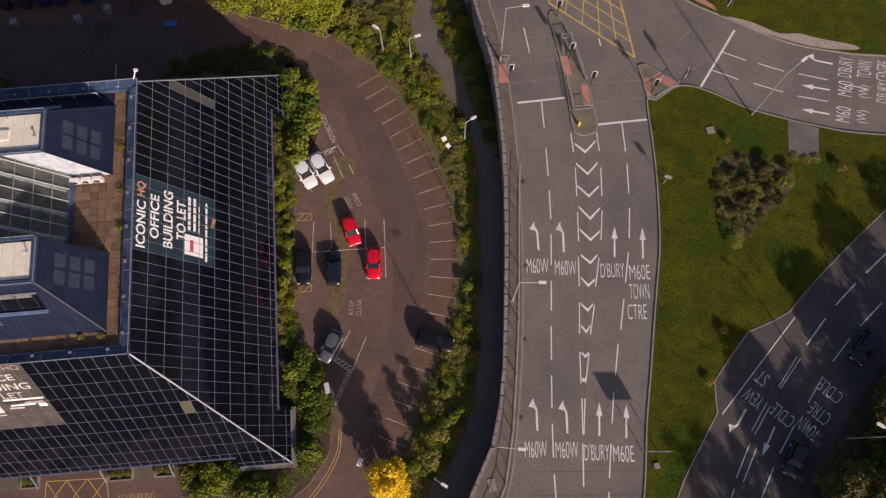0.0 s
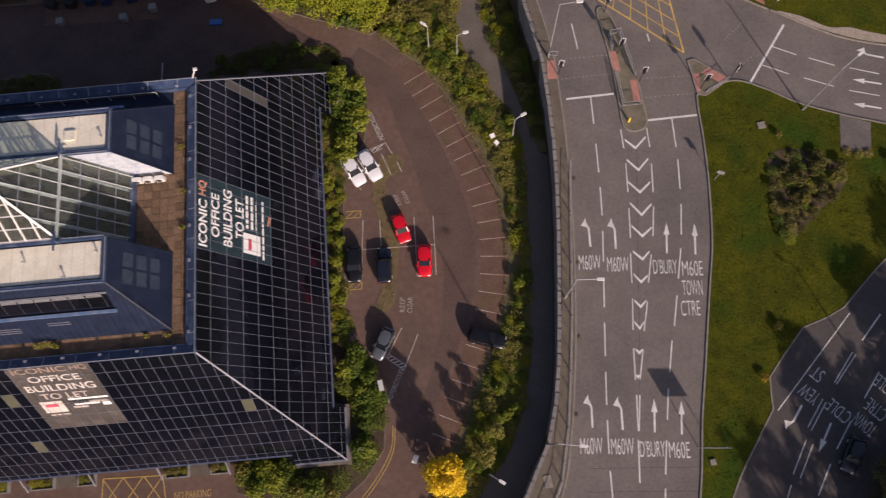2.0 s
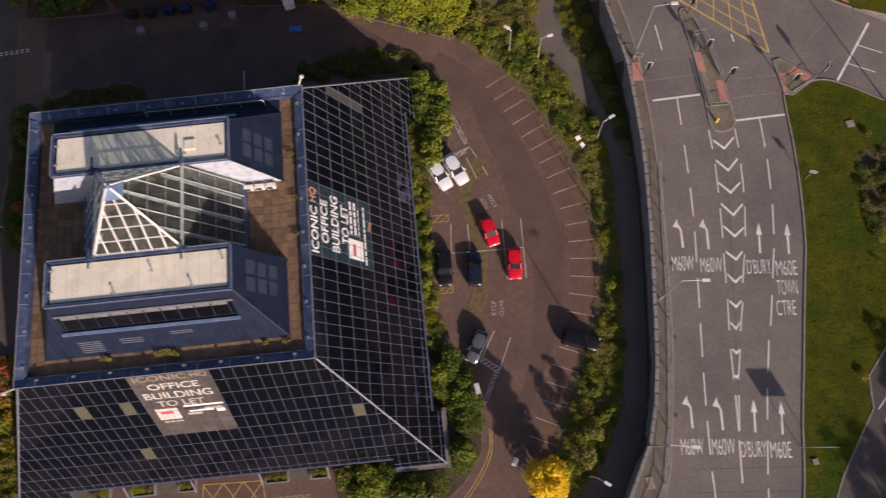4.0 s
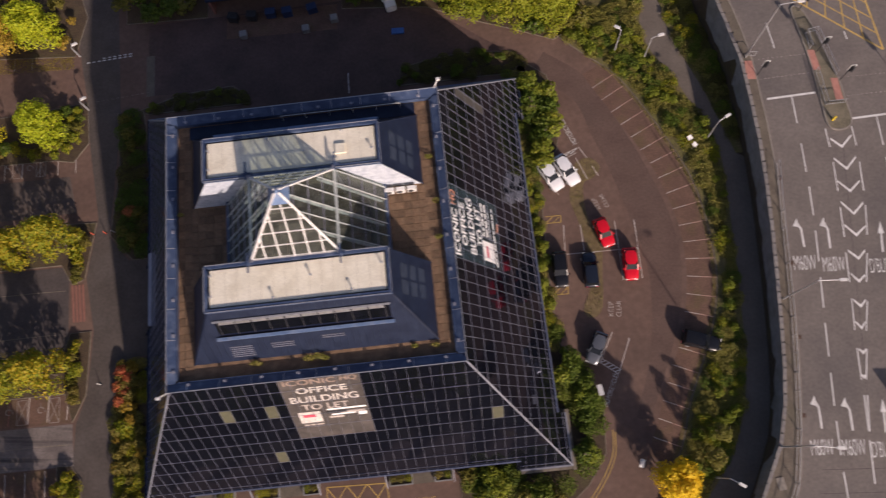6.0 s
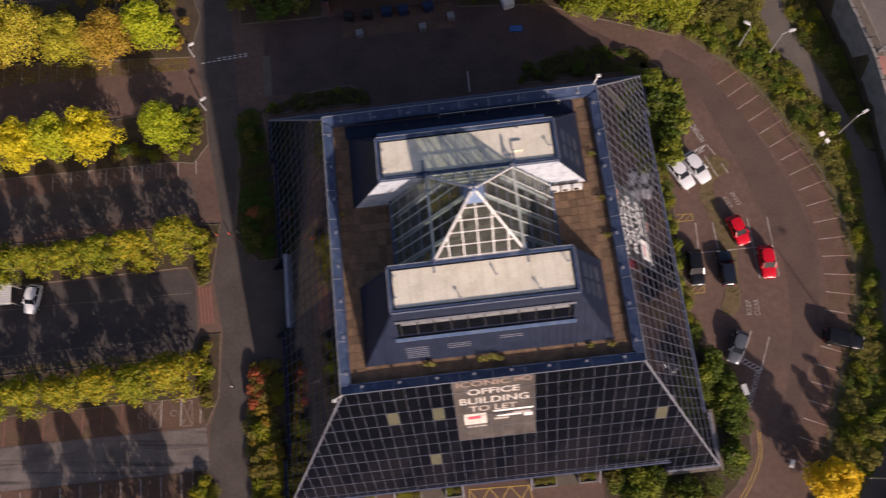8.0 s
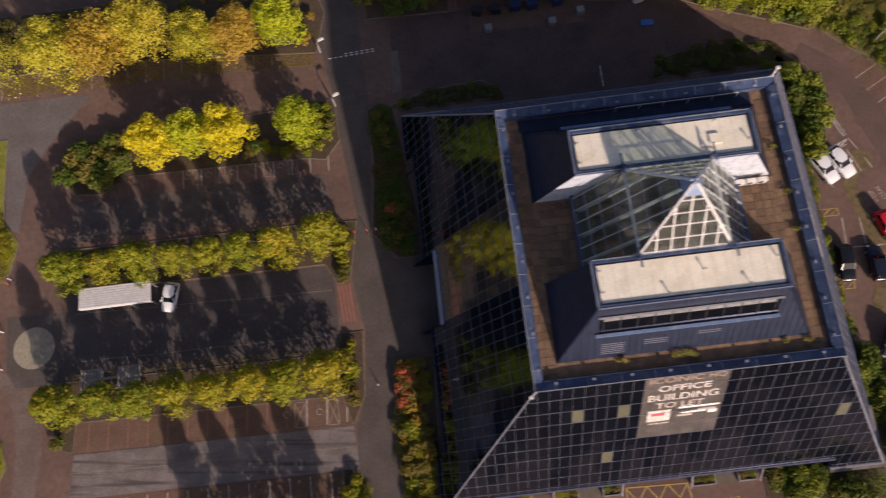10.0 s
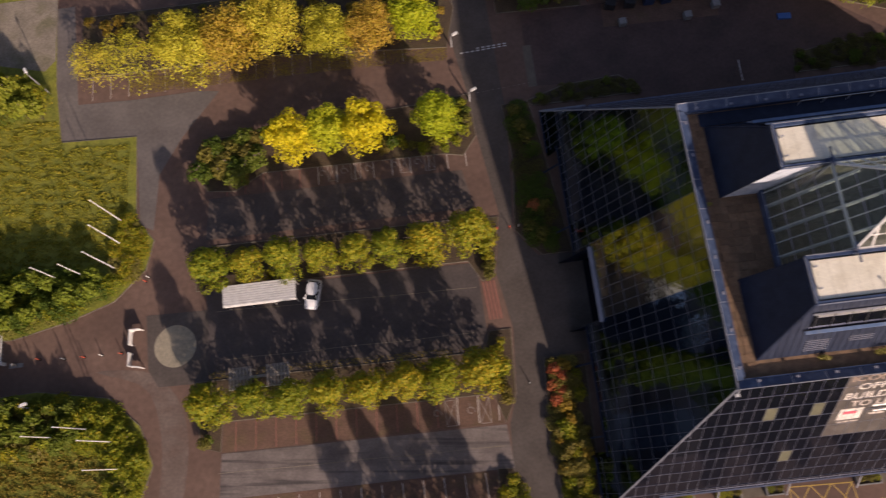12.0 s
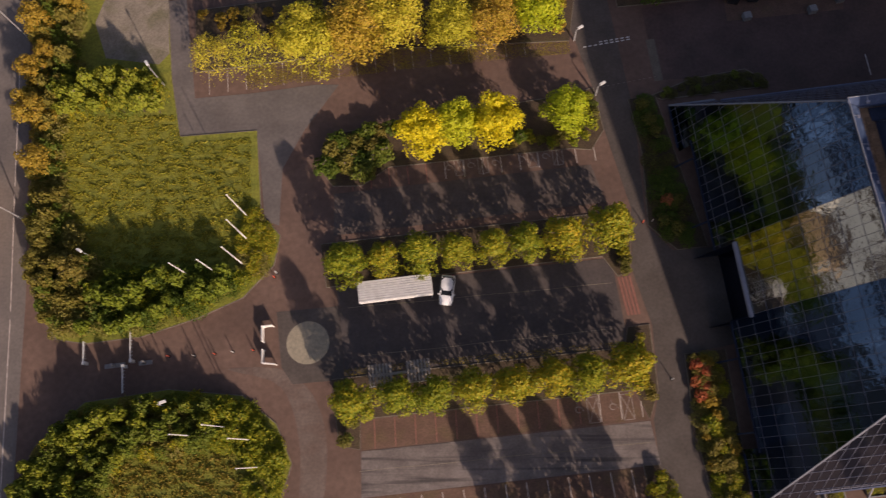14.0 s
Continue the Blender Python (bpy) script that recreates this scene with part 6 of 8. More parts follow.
def tufts(name, poly, count, label, seed, material=None, site=True, tall=0.45, height=level):
    """Rough grass: leaning blades in one mesh."""
    rng = random.Random(seed)
    xs, ys = [p[0] for p in poly], [p[1] for p in poly]
    bm = bmesh.new()
    made = 0
    while made < count:
        p = (rng.uniform(min(xs), max(xs)), rng.uniform(min(ys), max(ys)))
        if not inside(p, poly):
            continue
        made += 1
        w = W(*p) if site else Vector((*p, 0))
        w.z = height(w) + 0.1
        a = rng.uniform(0, 6.28)
        side, lean = Vector((math.cos(a), math.sin(a), 0)) * rng.uniform(0.05, 0.14), Vector((rng.gauss(0, 0.3), rng.gauss(0, 0.3), 0))
        h = tall * rng.uniform(0.4, 1.2) * max(0.25, 1.0 + 1.6 * noise.noise(Vector((w.x * 0.7, w.y * 1.5, 3.0))))
        bm.faces.new([bm.verts.new(w - side), bm.verts.new(w + side), bm.verts.new(w + side * 0.6 + lean * h + Vector((0, 0, h))), bm.verts.new(w - side * 0.6 + lean * h + Vector((0, 0, h)))])
    return tagged(part(name, bm, material or L["grass"]), label, "grass", kind="stuff")


def fallen(poly, count, seed, material, label):
    """Fallen leaves lying on the ground, in drifts, as one mesh."""
    rng = random.Random(seed)
    xs, ys = [p[0] for p in poly], [p[1] for p in poly]
    bm = bmesh.new()
    made = 0
    while made < count:
        p = (rng.uniform(min(xs), max(xs)), rng.uniform(min(ys), max(ys)))
        if not inside(p, poly) or noise.noise(Vector((p[0] * 0.5, p[1] * 0.5, seed))) + rng.uniform(-0.5, 0.5) < -0.1:
            continue
        made += 1
        w = W(*p)
        a = rng.uniform(0, 6.28)
        x, r = Vector((math.cos(a), math.sin(a), rng.gauss(0, 0.15))), rng.uniform(0.04, 0.09)
        y = Vector((-x.y, x.x, rng.gauss(0, 0.15))) * 0.6
        w.z = 0.085
        bm.faces.new([bm.verts.new(w - x * r), bm.verts.new(w - y * r), bm.verts.new(w + x * r), bm.verts.new(w + y * r)])
    return tagged(part("fallen_leaves", bm, material), label, "leaves", kind="stuff")


fallen([(-76.0, 36.8), (-75.5, 33.4), (-56.0, 33.5), (-44.0, 33.2), (-34.0, 32.8), (-34.0, 34.8), (-56.0, 36.6)], 9000, 81, L["dry"], "yellow-brown fallen leaves on the parking bays")
fallen([(-66.0, -4.4), (-66.0, -3.6), (-34.0, -4.2), (-34.0, -4.9)], 900, 82, L["dry"], "fallen leaves along the kerb of a tree strip")
tufts("rough_grass", FIELD_N, 26000, "rough uncut grass on the north field", 71, tall=0.13)
tufts("rough_grass", FIELD_S, 17000, "rough uncut grass on the south field", 72, tall=0.18, material=L["dry"])
weedy = [(-22.9, 35.3), (-21.6, 36.2), (-20.5, 36.0), (-19.7, 34.9), (-20.6, 33.6), (-21.9, 32.6), (-21.6, 28.7), (-20.1, 25.8), (-20.2, 21.7), (-20.4, 17.6), (-21.5, 16.3), (-22.6, 17.2), (-21.3, 21.6), (-22.6, 27.6), (-23.6, 30.8), (-23.3, 33.0)]
island = tagged(sheet("weedy_strip", spline(weedy, 4, True), M["straw"], lift=0.05), "strip of dry moss and weeds between parking bays", "ground", kind="structure")
tufts("weeds", weedy, 700, "dry weeds on the strip between parking bays", 73, site=False, tall=0.03, material=L["wild"])
edge_weed = [(p.x - 0.1, p.y) for p in edge if -3 < p.y < 50] + [(p.x - 0.55, p.y) for p in edge if -3 < p.y < 50][::-1]
tagged(sheet("moss_edge", [Vector(p) for p in edge_weed], M["straw"], lift=0.038), "mossy litter along the bay ends", "ground", kind="structure")
tufts("weeds", edge_weed, 1500, "dry weeds along the bay ends", 74, site=False, tall=0.04, material=L["wild"])
tri = [(16.2, 34), (16.4, 26), (14.9, 14), (14.2, 4), (13.4, -4), (16.5, -4), (19.3, 3.5), (20.8, 8), (21.8, 11.5), (28, 16), (36, 23.5), (42, 28.5), (48, 34), (46, 37), (35, 38.3), (27, 40.4), (22, 42.8), (17, 42)]
tufts("short_grass", tri, 14000, "short grass on the island between the roads", 75, site=False, tall=0.045, height=deck, material=L["lawn"])

for protos in S.values():
    for o in protos:
        if o.name not in used:
            bpy.data.objects.remove(o)

# ---- road markings ----


def mark_line(parent, p, q, width=0.12, material=None, height=deck, lift=0.042, name="line"):
    p, q = Vector(p[:2]), Vector(q[:2])
    d = (q - p).normalized()
    s = Vector((-d.y, d.x)) * width / 2
    bm = bmesh.new()
    n = max(1, int((q - p).length / 2.5))
    last = None
    for i in range(n + 1):
        c = p + (q - p) * i / n
        now = [bm.verts.new((*(c + s), height(c) + lift)), bm.verts.new((*(c - s), height(c) + lift))]
        if last:
            bm.faces.new((last[0], last[1], now[1], now[0]))
        last = now
    return part(name, bm, material or M["white_paint"], parent)


def dashes(parent, pts, width=0.12, **kw):
    for p, q in zip(pts[::2], pts[1::2]):
        mark_line(parent, p, q, width, name="dash", **kw)


def road_words(parent, words, at, w, h, up, height=deck, lift=0.042, material=None):
    up = Vector(up).normalized()
    right = Vector((up.y, -up.x))
    c = Vector(at[:2])

    def spot(a, b):
        p = c + right * (a - 0.5) * w + up * (b - 0.5) * h
        return (p.x, p.y, height(p) + lift)
    return place_words("road_lettering", words, spot, material or M["white_paint"], parent, bold=-0.012)


def arrow(parent, base, tip, bend=0, height=deck, lift=0.042):
    base, tip = Vector(base[:2]), Vector(tip[:2])
    up = (tip - base).normalized()
    right = Vector((up.y, -up.x))
    n = (tip - base).length
    if bend:
        shapes = [[(-0.11, 0), (0.11, 0), (0.11, 0.62 * n), (-0.11, 0.62 * n)], [(-0.11, 0.62 * n), (0.11, 0.62 * n), (-0.3 + 0.1, 0.84 * n), (-0.5, 0.8 * n)], [(-0.2, 0.68 * n), (-0.28, n), (-0.85, 0.74 * n)]]
        shapes = [[(x * -bend, y) for x, y in s] for s in shapes]
    else:
        shapes = [[(-0.1, 0), (0.1, 0), (0.1, 0.6 * n), (-0.1, 0.6 * n)], [(-0.34, 0.6 * n), (0.34, 0.6 * n), (0, n)]]
    bm = bmesh.new()
    for s in shapes:
        vs = []
        for x, y in s:
            p = base + right * x + up * y
            vs.append(bm.verts.new((p.x, p.y, height(p) + lift)))
        bm.faces.new(vs)
    bmesh.ops.recalc_face_normals(bm, faces=bm.faces)
    return part("lane_arrow", bm, M["white_paint"], parent)


dashes(road, [(0.6, 51.5), (1.25, 48.1), (2.57, 41.9), (2.85, 38.4), (3.0, 35.9), (3.2, 32.4), (3.3, 30.6), (3.4, 27.2), (3.4, 25.4), (3.35, 21.8), (3.3, 20.0), (3.25, 16.6), (3.2, 14.9), (3.15, 11.2), (3.12, 9.5), (3.1, 6.0), (3.1, 4.4), (3.15, 0.9), (3.2, -0.8), (3.4, -4.4), (3.5, -6), (3.4, -9.5)], 0.13)
HAT_L = [(5.96, 37.7), (6.23, 35.35), (6.37, 33.5), (6.47, 30.0), (6.48, 28.1), (6.5, 24.6), (6.42, 22.8), (6.42, 19.4), (6.4, 17.6), (6.3, 14.1), (6.27, 12.1), (6.3, 8.7), (6.35, 7.1), (6.35, 3.3)]
HAT_R = [(9.0, 37.9), (9.25, 35.5), (9.33, 33.5), (9.35, 30.0), (9.3, 28.3), (9.05, 24.8), (8.75, 22.7), (8.25, 19.4), (8.05, 17.3), (7.5, 14.0), (7.3, 12.0), (6.8, 8.75), (6.7, 7.1), (6.45, 3.3)]
dashes(road, HAT_L, 0.12)
dashes(road, HAT_R, 0.12)
for x0, y0, x1, y1, x2, y2 in ((6.4, 36.4, 7.6, 35.4, 8.85, 36.8), (6.5, 33.95, 7.8, 32.7, 9.0, 34.1), (6.57, 31.2, 7.85, 30.0, 9.05, 31.2), (6.63, 28.7, 7.9, 27.3, 9.1, 28.6), (6.68, 26.0, 7.85, 24.8, 8.95, 25.8), (6.7, 23.0, 7.75, 22.1, 8.55, 23.0), (6.64, 20.4, 7.45, 19.5, 8.2, 20.2), (6.6, 17.4, 7.28, 16.7, 7.9, 17.4), (6.48, 15.0, 7.05, 14.3, 7.55, 15.0), (6.45, 12.0, 6.88, 11.6, 7.25, 12.0), (6.4, 9.2, 6.6, 9.0, 6.8, 9.2)):
    bm = bmesh.new()
    w_ = 0.13
    vs = [bm.verts.new((x, y, road_z(y) + 0.044)) for x, y in ((x0, y0 + w_), (x0, y0 - w_), (x1, y1 - w_ * 1.4), (x2, y2 - w_), (x2, y2 + w_), (x1, y1 + w_ * 1.4))]
    bm.faces.new((vs[0], vs[1], vs[2], vs[5]))
    bm.faces.new((vs[5], vs[2], vs[3], vs[4]))
    part("chevron", bm, M["white_paint"], road)
dashes(road, [(12.0, 39.3), (12.3, 35.5), (12.4, 34.0), (12.45, 30.4), (12.45, 28.6), (12.25, 25.0), (12.1, 23.4), (11.6, 19.9), (11.35, 18.0), (10.85, 14.6), (10.5, 13.0), (10.05, 9.6), (9.8, 7.8), (9.5, 4.5), (9.3, 2.4), (9.0, -1.1), (8.9, -2.5), (8.7, -6), (8.5, -8), (8.0, -11.5)], 0.13)
dashes(road, [(6.3, 2.4), (6.27, -2.0), (6.25, -3.6), (6.0, -7.0)], 0.13)
for p, q in (((-0.3, 41.55), (5.35, 42.25)), ((9.05, 38.85), (15.0, 39.55)), ((21.5, 43.6), (26.2, 51.3))):
    mark_line(road, p, q, 0.26, name="stop_line")
dashes(road, [(24.5, 48.4), (27.3, 47.3), (28.7, 46.9), (31.7, 45.9), (23.05, 46.0), (26.2, 44.8), (27.9, 44.3), (31.3, 43.2), (33.4, 45.6), (36.8, 44.8), (33.0, 42.7), (36.5, 42.0), (38.5, 44.3), (41.5, 43.6), (14.6, 57.5), (17.4, 55.4)], 0.12)
for words, x, y, w in (("M60W", 1.8, 21.7, 2.45), ("M60W", 4.95, 21.5, 2.4), ("D'BURY", 10.2, 21.3, 2.65), ("M60E", 13.25, 21.1, 2.3), ("TOWN", 13.1, 18.9, 2.2), ("CTRE", 12.75, 16.6, 2.1), ("M60W", 1.3, 1.7, 2.35), ("M60W", 4.6, 1.7, 2.4), ("D'BURY", 7.75, 1.5, 2.65), ("M60E", 10.6, 1.4, 2.2)):
    road_words(road, words, (x, y), w, 1.68, (-0.02, 1))
for base, tip, bend in (((1.95, 23.5), (1.75, 26.9), -1), ((4.8, 23.3), (4.75, 26.9), -1), ((10.5, 22.8), (10.65, 26.4), 0), ((13.7, 22.7), (13.8, 26.3), 0), ((1.5, 3.6), (1.4, 7.1), -1), ((4.7, 3.4), (4.6, 6.9), -1), ((8.1, 3.2), (8.2, 6.7), 0), ((10.95, 3.0), (11.1, 6.5), 0)):
    arrow(road, base, tip, bend)
BR = (-1, 0.2)
for words, x, y, w, h in (("D'BURY", 39.0, 46.5, 2.6, 1.7), ("TOWN", 41.3, 46.2, 2.2, 1.7), ("M60", 38.7, 43.7, 1.9, 1.7), ("(W)", 41.0, 43.3, 1.6, 1.5), ("M60", 38.1, 40.4, 1.9, 1.7), ("(W)", 40.4, 40.1, 1.6, 1.5), ("D'BURY", 43.1, 43.2, 2.6, 1.5), ("CENTRE", 43.5, 46.0, 2.6, 1.6)):
    road_words(road, words, (x, y), w, h, BR)
arrow(road, (37.6, 46.9), (34.4, 47.6), 1)
arrow(road, (36.9, 43.5), (33.6, 44.1), 0)
arrow(road, (36.5, 40.4), (33.3, 41.0), 0)
# studs across the signal crossings
for p, q in (((-0.97, 46.7), (4.95, 47.3)), ((-1.0, 44.1), (5.6, 44.9)), ((8.1, 44.1), (14.5, 44.6)), ((8.9, 41.75), (14.8, 42.3)), ((18.75, 49.1), (21.3, 51.7)), ((19.6, 44.9), (22.1, 47.2))):
    p, q = Vector(p), Vector(q)
    n_ = int((q - p).length / 0.5)
    for i in range(n_):
        a = p.lerp(q, (i + 0.35) / n_)
        mark_line(road, a, a + (q - p).normalized() * 0.11, 0.08, M["worn_paint"], name="stud")
# yellow box junction
BOX = [(3.6, 55.0), (13.95, 47.6), (12.0, 58.0), (6.0, 62.0)]
for i in range(4):
    mark_line(road, BOX[i], BOX[(i + 1) % 4], 0.2, M["yellow_paint"], name="box_border")
for i in range(1, 5):
    f = i / 5
    a = [Vector(p) for p in BOX]
    mark_line(road, a[0].lerp(a[1], f), a[3].lerp(a[2], f), 0.14, M["yellow_paint"], name="box_hatch", lift=0.046)
    mark_line(road, a[0].lerp(a[3], f), a[1].lerp(a[2], f), 0.14, M["yellow_paint"], name="box_hatch", lift=0.05)
for x, y in ((9.7, 50.1), (8.2, 58.6)):
    mark_line(road, (x, y), (x + 0.2, y - 1.0), 0.15, name="dash")
for i in range(6):
    y0, y1 = 36.0 - 5.5 * i, 30.6 - 5.5 * i
    mark_line(road, (7.75 - 0.2 * i, y0), (7.55 - 0.2 * i, y1), 0.05, M["black_asphalt"], name="seam", lift=0.036)
# darker resurfaced patch lines across the road
for y, x0, x1 in ((-0.6, 1.0, 12.8), (-3.0, 0.6, 12.4)):
    mark_line(road, (x0, y), (x1, y + 0.3), 0.05, M["black_asphalt"], name="seam", lift=0.036)
# islands with kerbs, tactile paving and guard rails
ISLE = spline([(3.7, 53.2), (4.6, 53.5), (5.6, 51.9), (6.9, 48.1), (8.2, 44.0), (8.7, 41.1), (9.1, 38.8), (8.6, 37.8), (7.3, 37.5), (6.3, 38.2), (5.9, 41.1), (5.2, 46.2), (4.4, 50.0)], 3, True)
ISLE_2 = [Vector(p) for p in ((14.3, 46.5), (15.0, 46.7), (19.2, 44.2), (16.2, 42.0), (15.3, 42.1))]
for pts in (ISLE, ISLE_2):
    isle = tagged(sheet("traffic_island", pts, M["island_paving"], deck, 0.15, 0.14), "paved traffic island with pale kerb", "traffic island", kind="structure")
    tagged(strip("kerb", pts, 0.16, M["kerb"], deck, 0.17, 0.17, closed=True), "pale kerb of a traffic island", "kerb", kind="structure")
PADS = [[(-2.5, 46.5), (-1.5, 46.5), (-1.25, 44.1), (-2.5, 44.1)], [(4.95, 47.7), (5.8, 47.7), (6.3, 45.1), (5.35, 45.1)], [(7.3, 44.0), (8.1, 44.0), (8.45, 41.2), (7.6, 41.2)], [(14.6, 44.8), (15.5, 44.8), (15.6, 42.5), (15.1, 42.4)], [(16.7, 45.6), (18.9, 44.2), (18.1, 43.5), (15.8, 44.9)], [(21.6, 55.3), (24.3, 53.8), (24.0, 54.6), (21.9, 56.0)]]
for pts in PADS:
    tagged(sheet("tactile_paving", pts, M["red_paving"], deck, 0.165), "red tactile paving at a crossing", "paving", kind="structure")


def guard_rail(p, q, z=None, label="galvanised pedestrian guard rail", infill=True):
    p, q = Vector(p), Vector(q)
    root = tagged(new("guard_rail"), label, "railing", "guard rails at the junction")
    zz = lambda c: (deck(c) if z is None else z) + 0.15
    n = max(1, round((q - p).length / 2.0))
    for i in range(n + 1):
        c = p.lerp(q, i / n)
        bm = bmesh.new()
        tube(bm, (c.x, c.y, zz(c) - 0.05), (c.x, c.y, zz(c) + 1.05), 0.035, n=6)
        part("post", bm, M["galvanised"], root)
    for h in (0.15, 1.0):
        bm = bmesh.new()
        beam(bm, (p.x, p.y, zz(p) + h), (q.x, q.y, zz(q) + h), 0.05)
        part("rail", bm, M["galvanised"], root)
    if not infill:
        return
    bm = bmesh.new()
    m = int((q - p).length / 0.16)
    for i in range(1, m):
        c = p.lerp(q, i / m)
        tube(bm, (c.x, c.y, zz(c) + 0.15), (c.x, c.y, zz(c) + 1.0), 0.012, n=4)
    tagged(part("baluster", bm, M["galvanised"], root), kind="stuff")


KERB_RAIL = [(0.02, 33.5), (-0.15, 27.5), (-0.2, 21.5), (-0.3, 15.5), (-0.6, 9.5), (-1.0, 3.5), (-1.8, -2.0), (-3.9, -7.2)]
for p, q in zip(KERB_RAIL, KERB_RAIL[1:]):
    guard_rail((p[0] - 0.12, p[1]), (q[0] - 0.12, q[1] + 0.1), label="thin galvanised guard rail along the footway kerb", infill=False)
for x, y in ((0.25, 31.7), (0.4, 21.7), (0.25, 13.4), (-0.25, 5.0)):
    bm = bmesh.new()
    box(bm, (0.42, 0.46, 0.03), (0, 0, 0.015))
    for i in range(5):
        box(bm, (0.36, 0.03, 0.012), (0, -0.16 + 0.08 * i, 0.034))
    o = tagged(part("drain_cover", bm, M["grate"]), "rusty iron gully grate in the road channel", "drain cover", "gully grates in the road")
    o.matrix_world = pose(x, y, road_z(y) + 0.03, 2.3)
for p, q in (((5.0, 49.9), (5.3, 47.9)), ((5.0, 49.9), (6.3, 50.2)), ((6.35, 50.0), (7.9, 44.4)), ((5.6, 44.9), (6.3, 40.6)), ((6.3, 40.6), (8.4, 40.8)), ((-2.4, 47.2), (-1.3, 47.1)), ((16.2, 42.3), (19.0, 44.0))):
    guard_rail(p, q)


def signal(x, y, turn, label="black traffic signal on a post at the junction"):
    root = tagged(new("traffic_light"), label, "traffic light", "traffic lights at the junction")
    root.matrix_world = pose(x, y, road_z(y) + 0.15, 0, 0, turn)
    bm = bmesh.new()
    tube(bm, (0, 0, -0.05), (0, 0, 3.4), 0.057)
    part("post", bm, M["dark_metal"], root)
    bm = bmesh.new()
    box(bm, (0.3, 0.24, 0.95), (0, -0.2, 2.9))
    box(bm, (0.52, 0.03, 1.15), (0, -0.09, 2.9))
    head = part("signal_head", bm, M["dark_metal"], root, "black signal head with backing board")
    for i in range(3):
        bm = bmesh.new()
        tube(bm, (0, -0.33, 3.2 - 0.3 * i), (0, -0.47, 3.2 - 0.3 * i), 0.11, n=10)
        part("lens_hood", bm, M["dark_metal"], head)
    bm = bmesh.new()
    box(bm, (0.56, 0.05, 0.07), (0, -0.085, 3.5))
    box(bm, (0.07, 0.05, 1.2), (0.27, -0.085, 2.9))
    box(bm, (0.07, 0.05, 1.2), (-0.27, -0.085, 2.9))
    part("border", bm, M["white_paint"], head)


for x, y, turn in ((6.0, 47.4, 0), (8.4, 43.8, 0), (-1.2, 44.6, 0), (15.6, 42.9, 0), (19.0, 44.0, 75), (4.6, 53.0, 0), (24.6, 53.2, 75), (12.6, 59.0, 180)):
    signal(x, y, turn)
bm = bmesh.new()
tube(bm, (0, 0, 0), (0, 0, 0.75), 0.16, 0.13, 10)
tube(bm, (0, 0, 0.75), (0, 0, 0.9), 0.14, 0.06, 10)
bollard = tagged(part("bollard", bm, M["yellow_plastic"]), "short yellow plastic bollard on the island", "bollard")
bollard.matrix_world = pose(6.9, 38.7, road_z(38.7) + 0.15)


def street_lamp(x, y, z, height, arm, turn, label="tall grey steel street lamp", group="street lamps", bracket=0.25):
    root = tagged(new("street_lamp"), label, "street lamp", group)
    root.matrix_world = pose(x, y, z, 0, 0, turn)
    bm = bmesh.new()
    tube(bm, (0, 0, -0.1), (0, 0, 1.4), 0.12, 0.11)
    tube(bm, (0, 0, 1.4), (0, 0, height), 0.085, 0.055)
    part("column", bm, M["galvanised"], root)
    bm = bmesh.new()
    tube(bm, (0, 0, height - 0.03), (arm, 0, height + bracket), 0.045, 0.04, 6)
    part("arm", bm, M["galvanised"], root)
    bm = bmesh.new()
    box(bm, (0.75, 0.3, 0.16), (arm + 0.3, 0, height + bracket + 0.02))
    bmesh.ops.bevel(bm, geom=bm.edges[:], offset=0.06, segments=2)
    part("lantern", bm, M["white_metal"], root, "pale grey lantern head")


street_lamp(-2.35, 47.0, road_z(47) + 0.1, 10.8, 1.8, 5)
street_lamp(-1.1, 17.6, road_z(17.6) + 0.1, 9.0, 2.0, 0)
street_lamp(-3.3, 1.75, road_z(1.6) + 0.1, 9.0, 2.0, -5)
street_lamp(27.3, 40.2, road_z(40) + 0.1, 9.6, 2.2, 40)
street_lamp(34.4, 3.3, road_z(3.3) + 0.1, 9.2, 1.6, 150)
street_lamp(-13.4, 49.5, 0.05, 5.0, 0.8, 15, "slim grey footpath lamp", "footpath lamps")
street_lamp(-6.5, 38.4, 0.05, 5.0, 0.8, 30, "slim grey footpath lamp", "footpath lamps")
street_lamp(-9.4, -1.4, 0.05, 5.0, 0.9, -30, "slim grey footpath lamp", "footpath lamps")
street_lamp(-17.0, 50.7, 0.05, 5.0, 0.3, 150, "slim grey car park lamp", "footpath lamps")
for u, v, tall, arm, turn in ((-104.0, 44.5, 8.0, 1.6, 175), (-104.0, 19.4, 8.0, 2.0, 165), (-86.2, 35.3, 4.8, 0.3, 120), (-95.0, 13.2, 2.6, 0.4, 150), (-33.3, 34.6, 2.2, 0.3, 30), (-31.9, 26.6, 2.2, 0.3, 30), (-86.0, -5.5, 4.0, 0.4, 20)):
    p_ = W(u, v)
    street_lamp(p_.x, p_.y, 0.1, tall, arm, turn, "slim grey lamp beside the hedge", "car park lamps")


bm = bmesh.new()
bmesh.ops.create_grid(bm, x_segments=6, y_segments=8, size=0.5)
for vert in bm.verts:
    vert.co.x *= 0.62
    vert.co.z = 0.16 * noise.noise(vert.co * 3.1 + Vector((4, 2, 1)))
bmesh.ops.solidify(bm, geom=bm.faces[:], thickness=0.01)
o = tagged(part("plastic_sheet", bm, M["white_metal"]), "crumpled white plastic sheet caught on the hedge", "plastic sheet")
o.matrix_world = SITE @ pose(-89.3, 32.5, 2.35, 8, -12, 30)


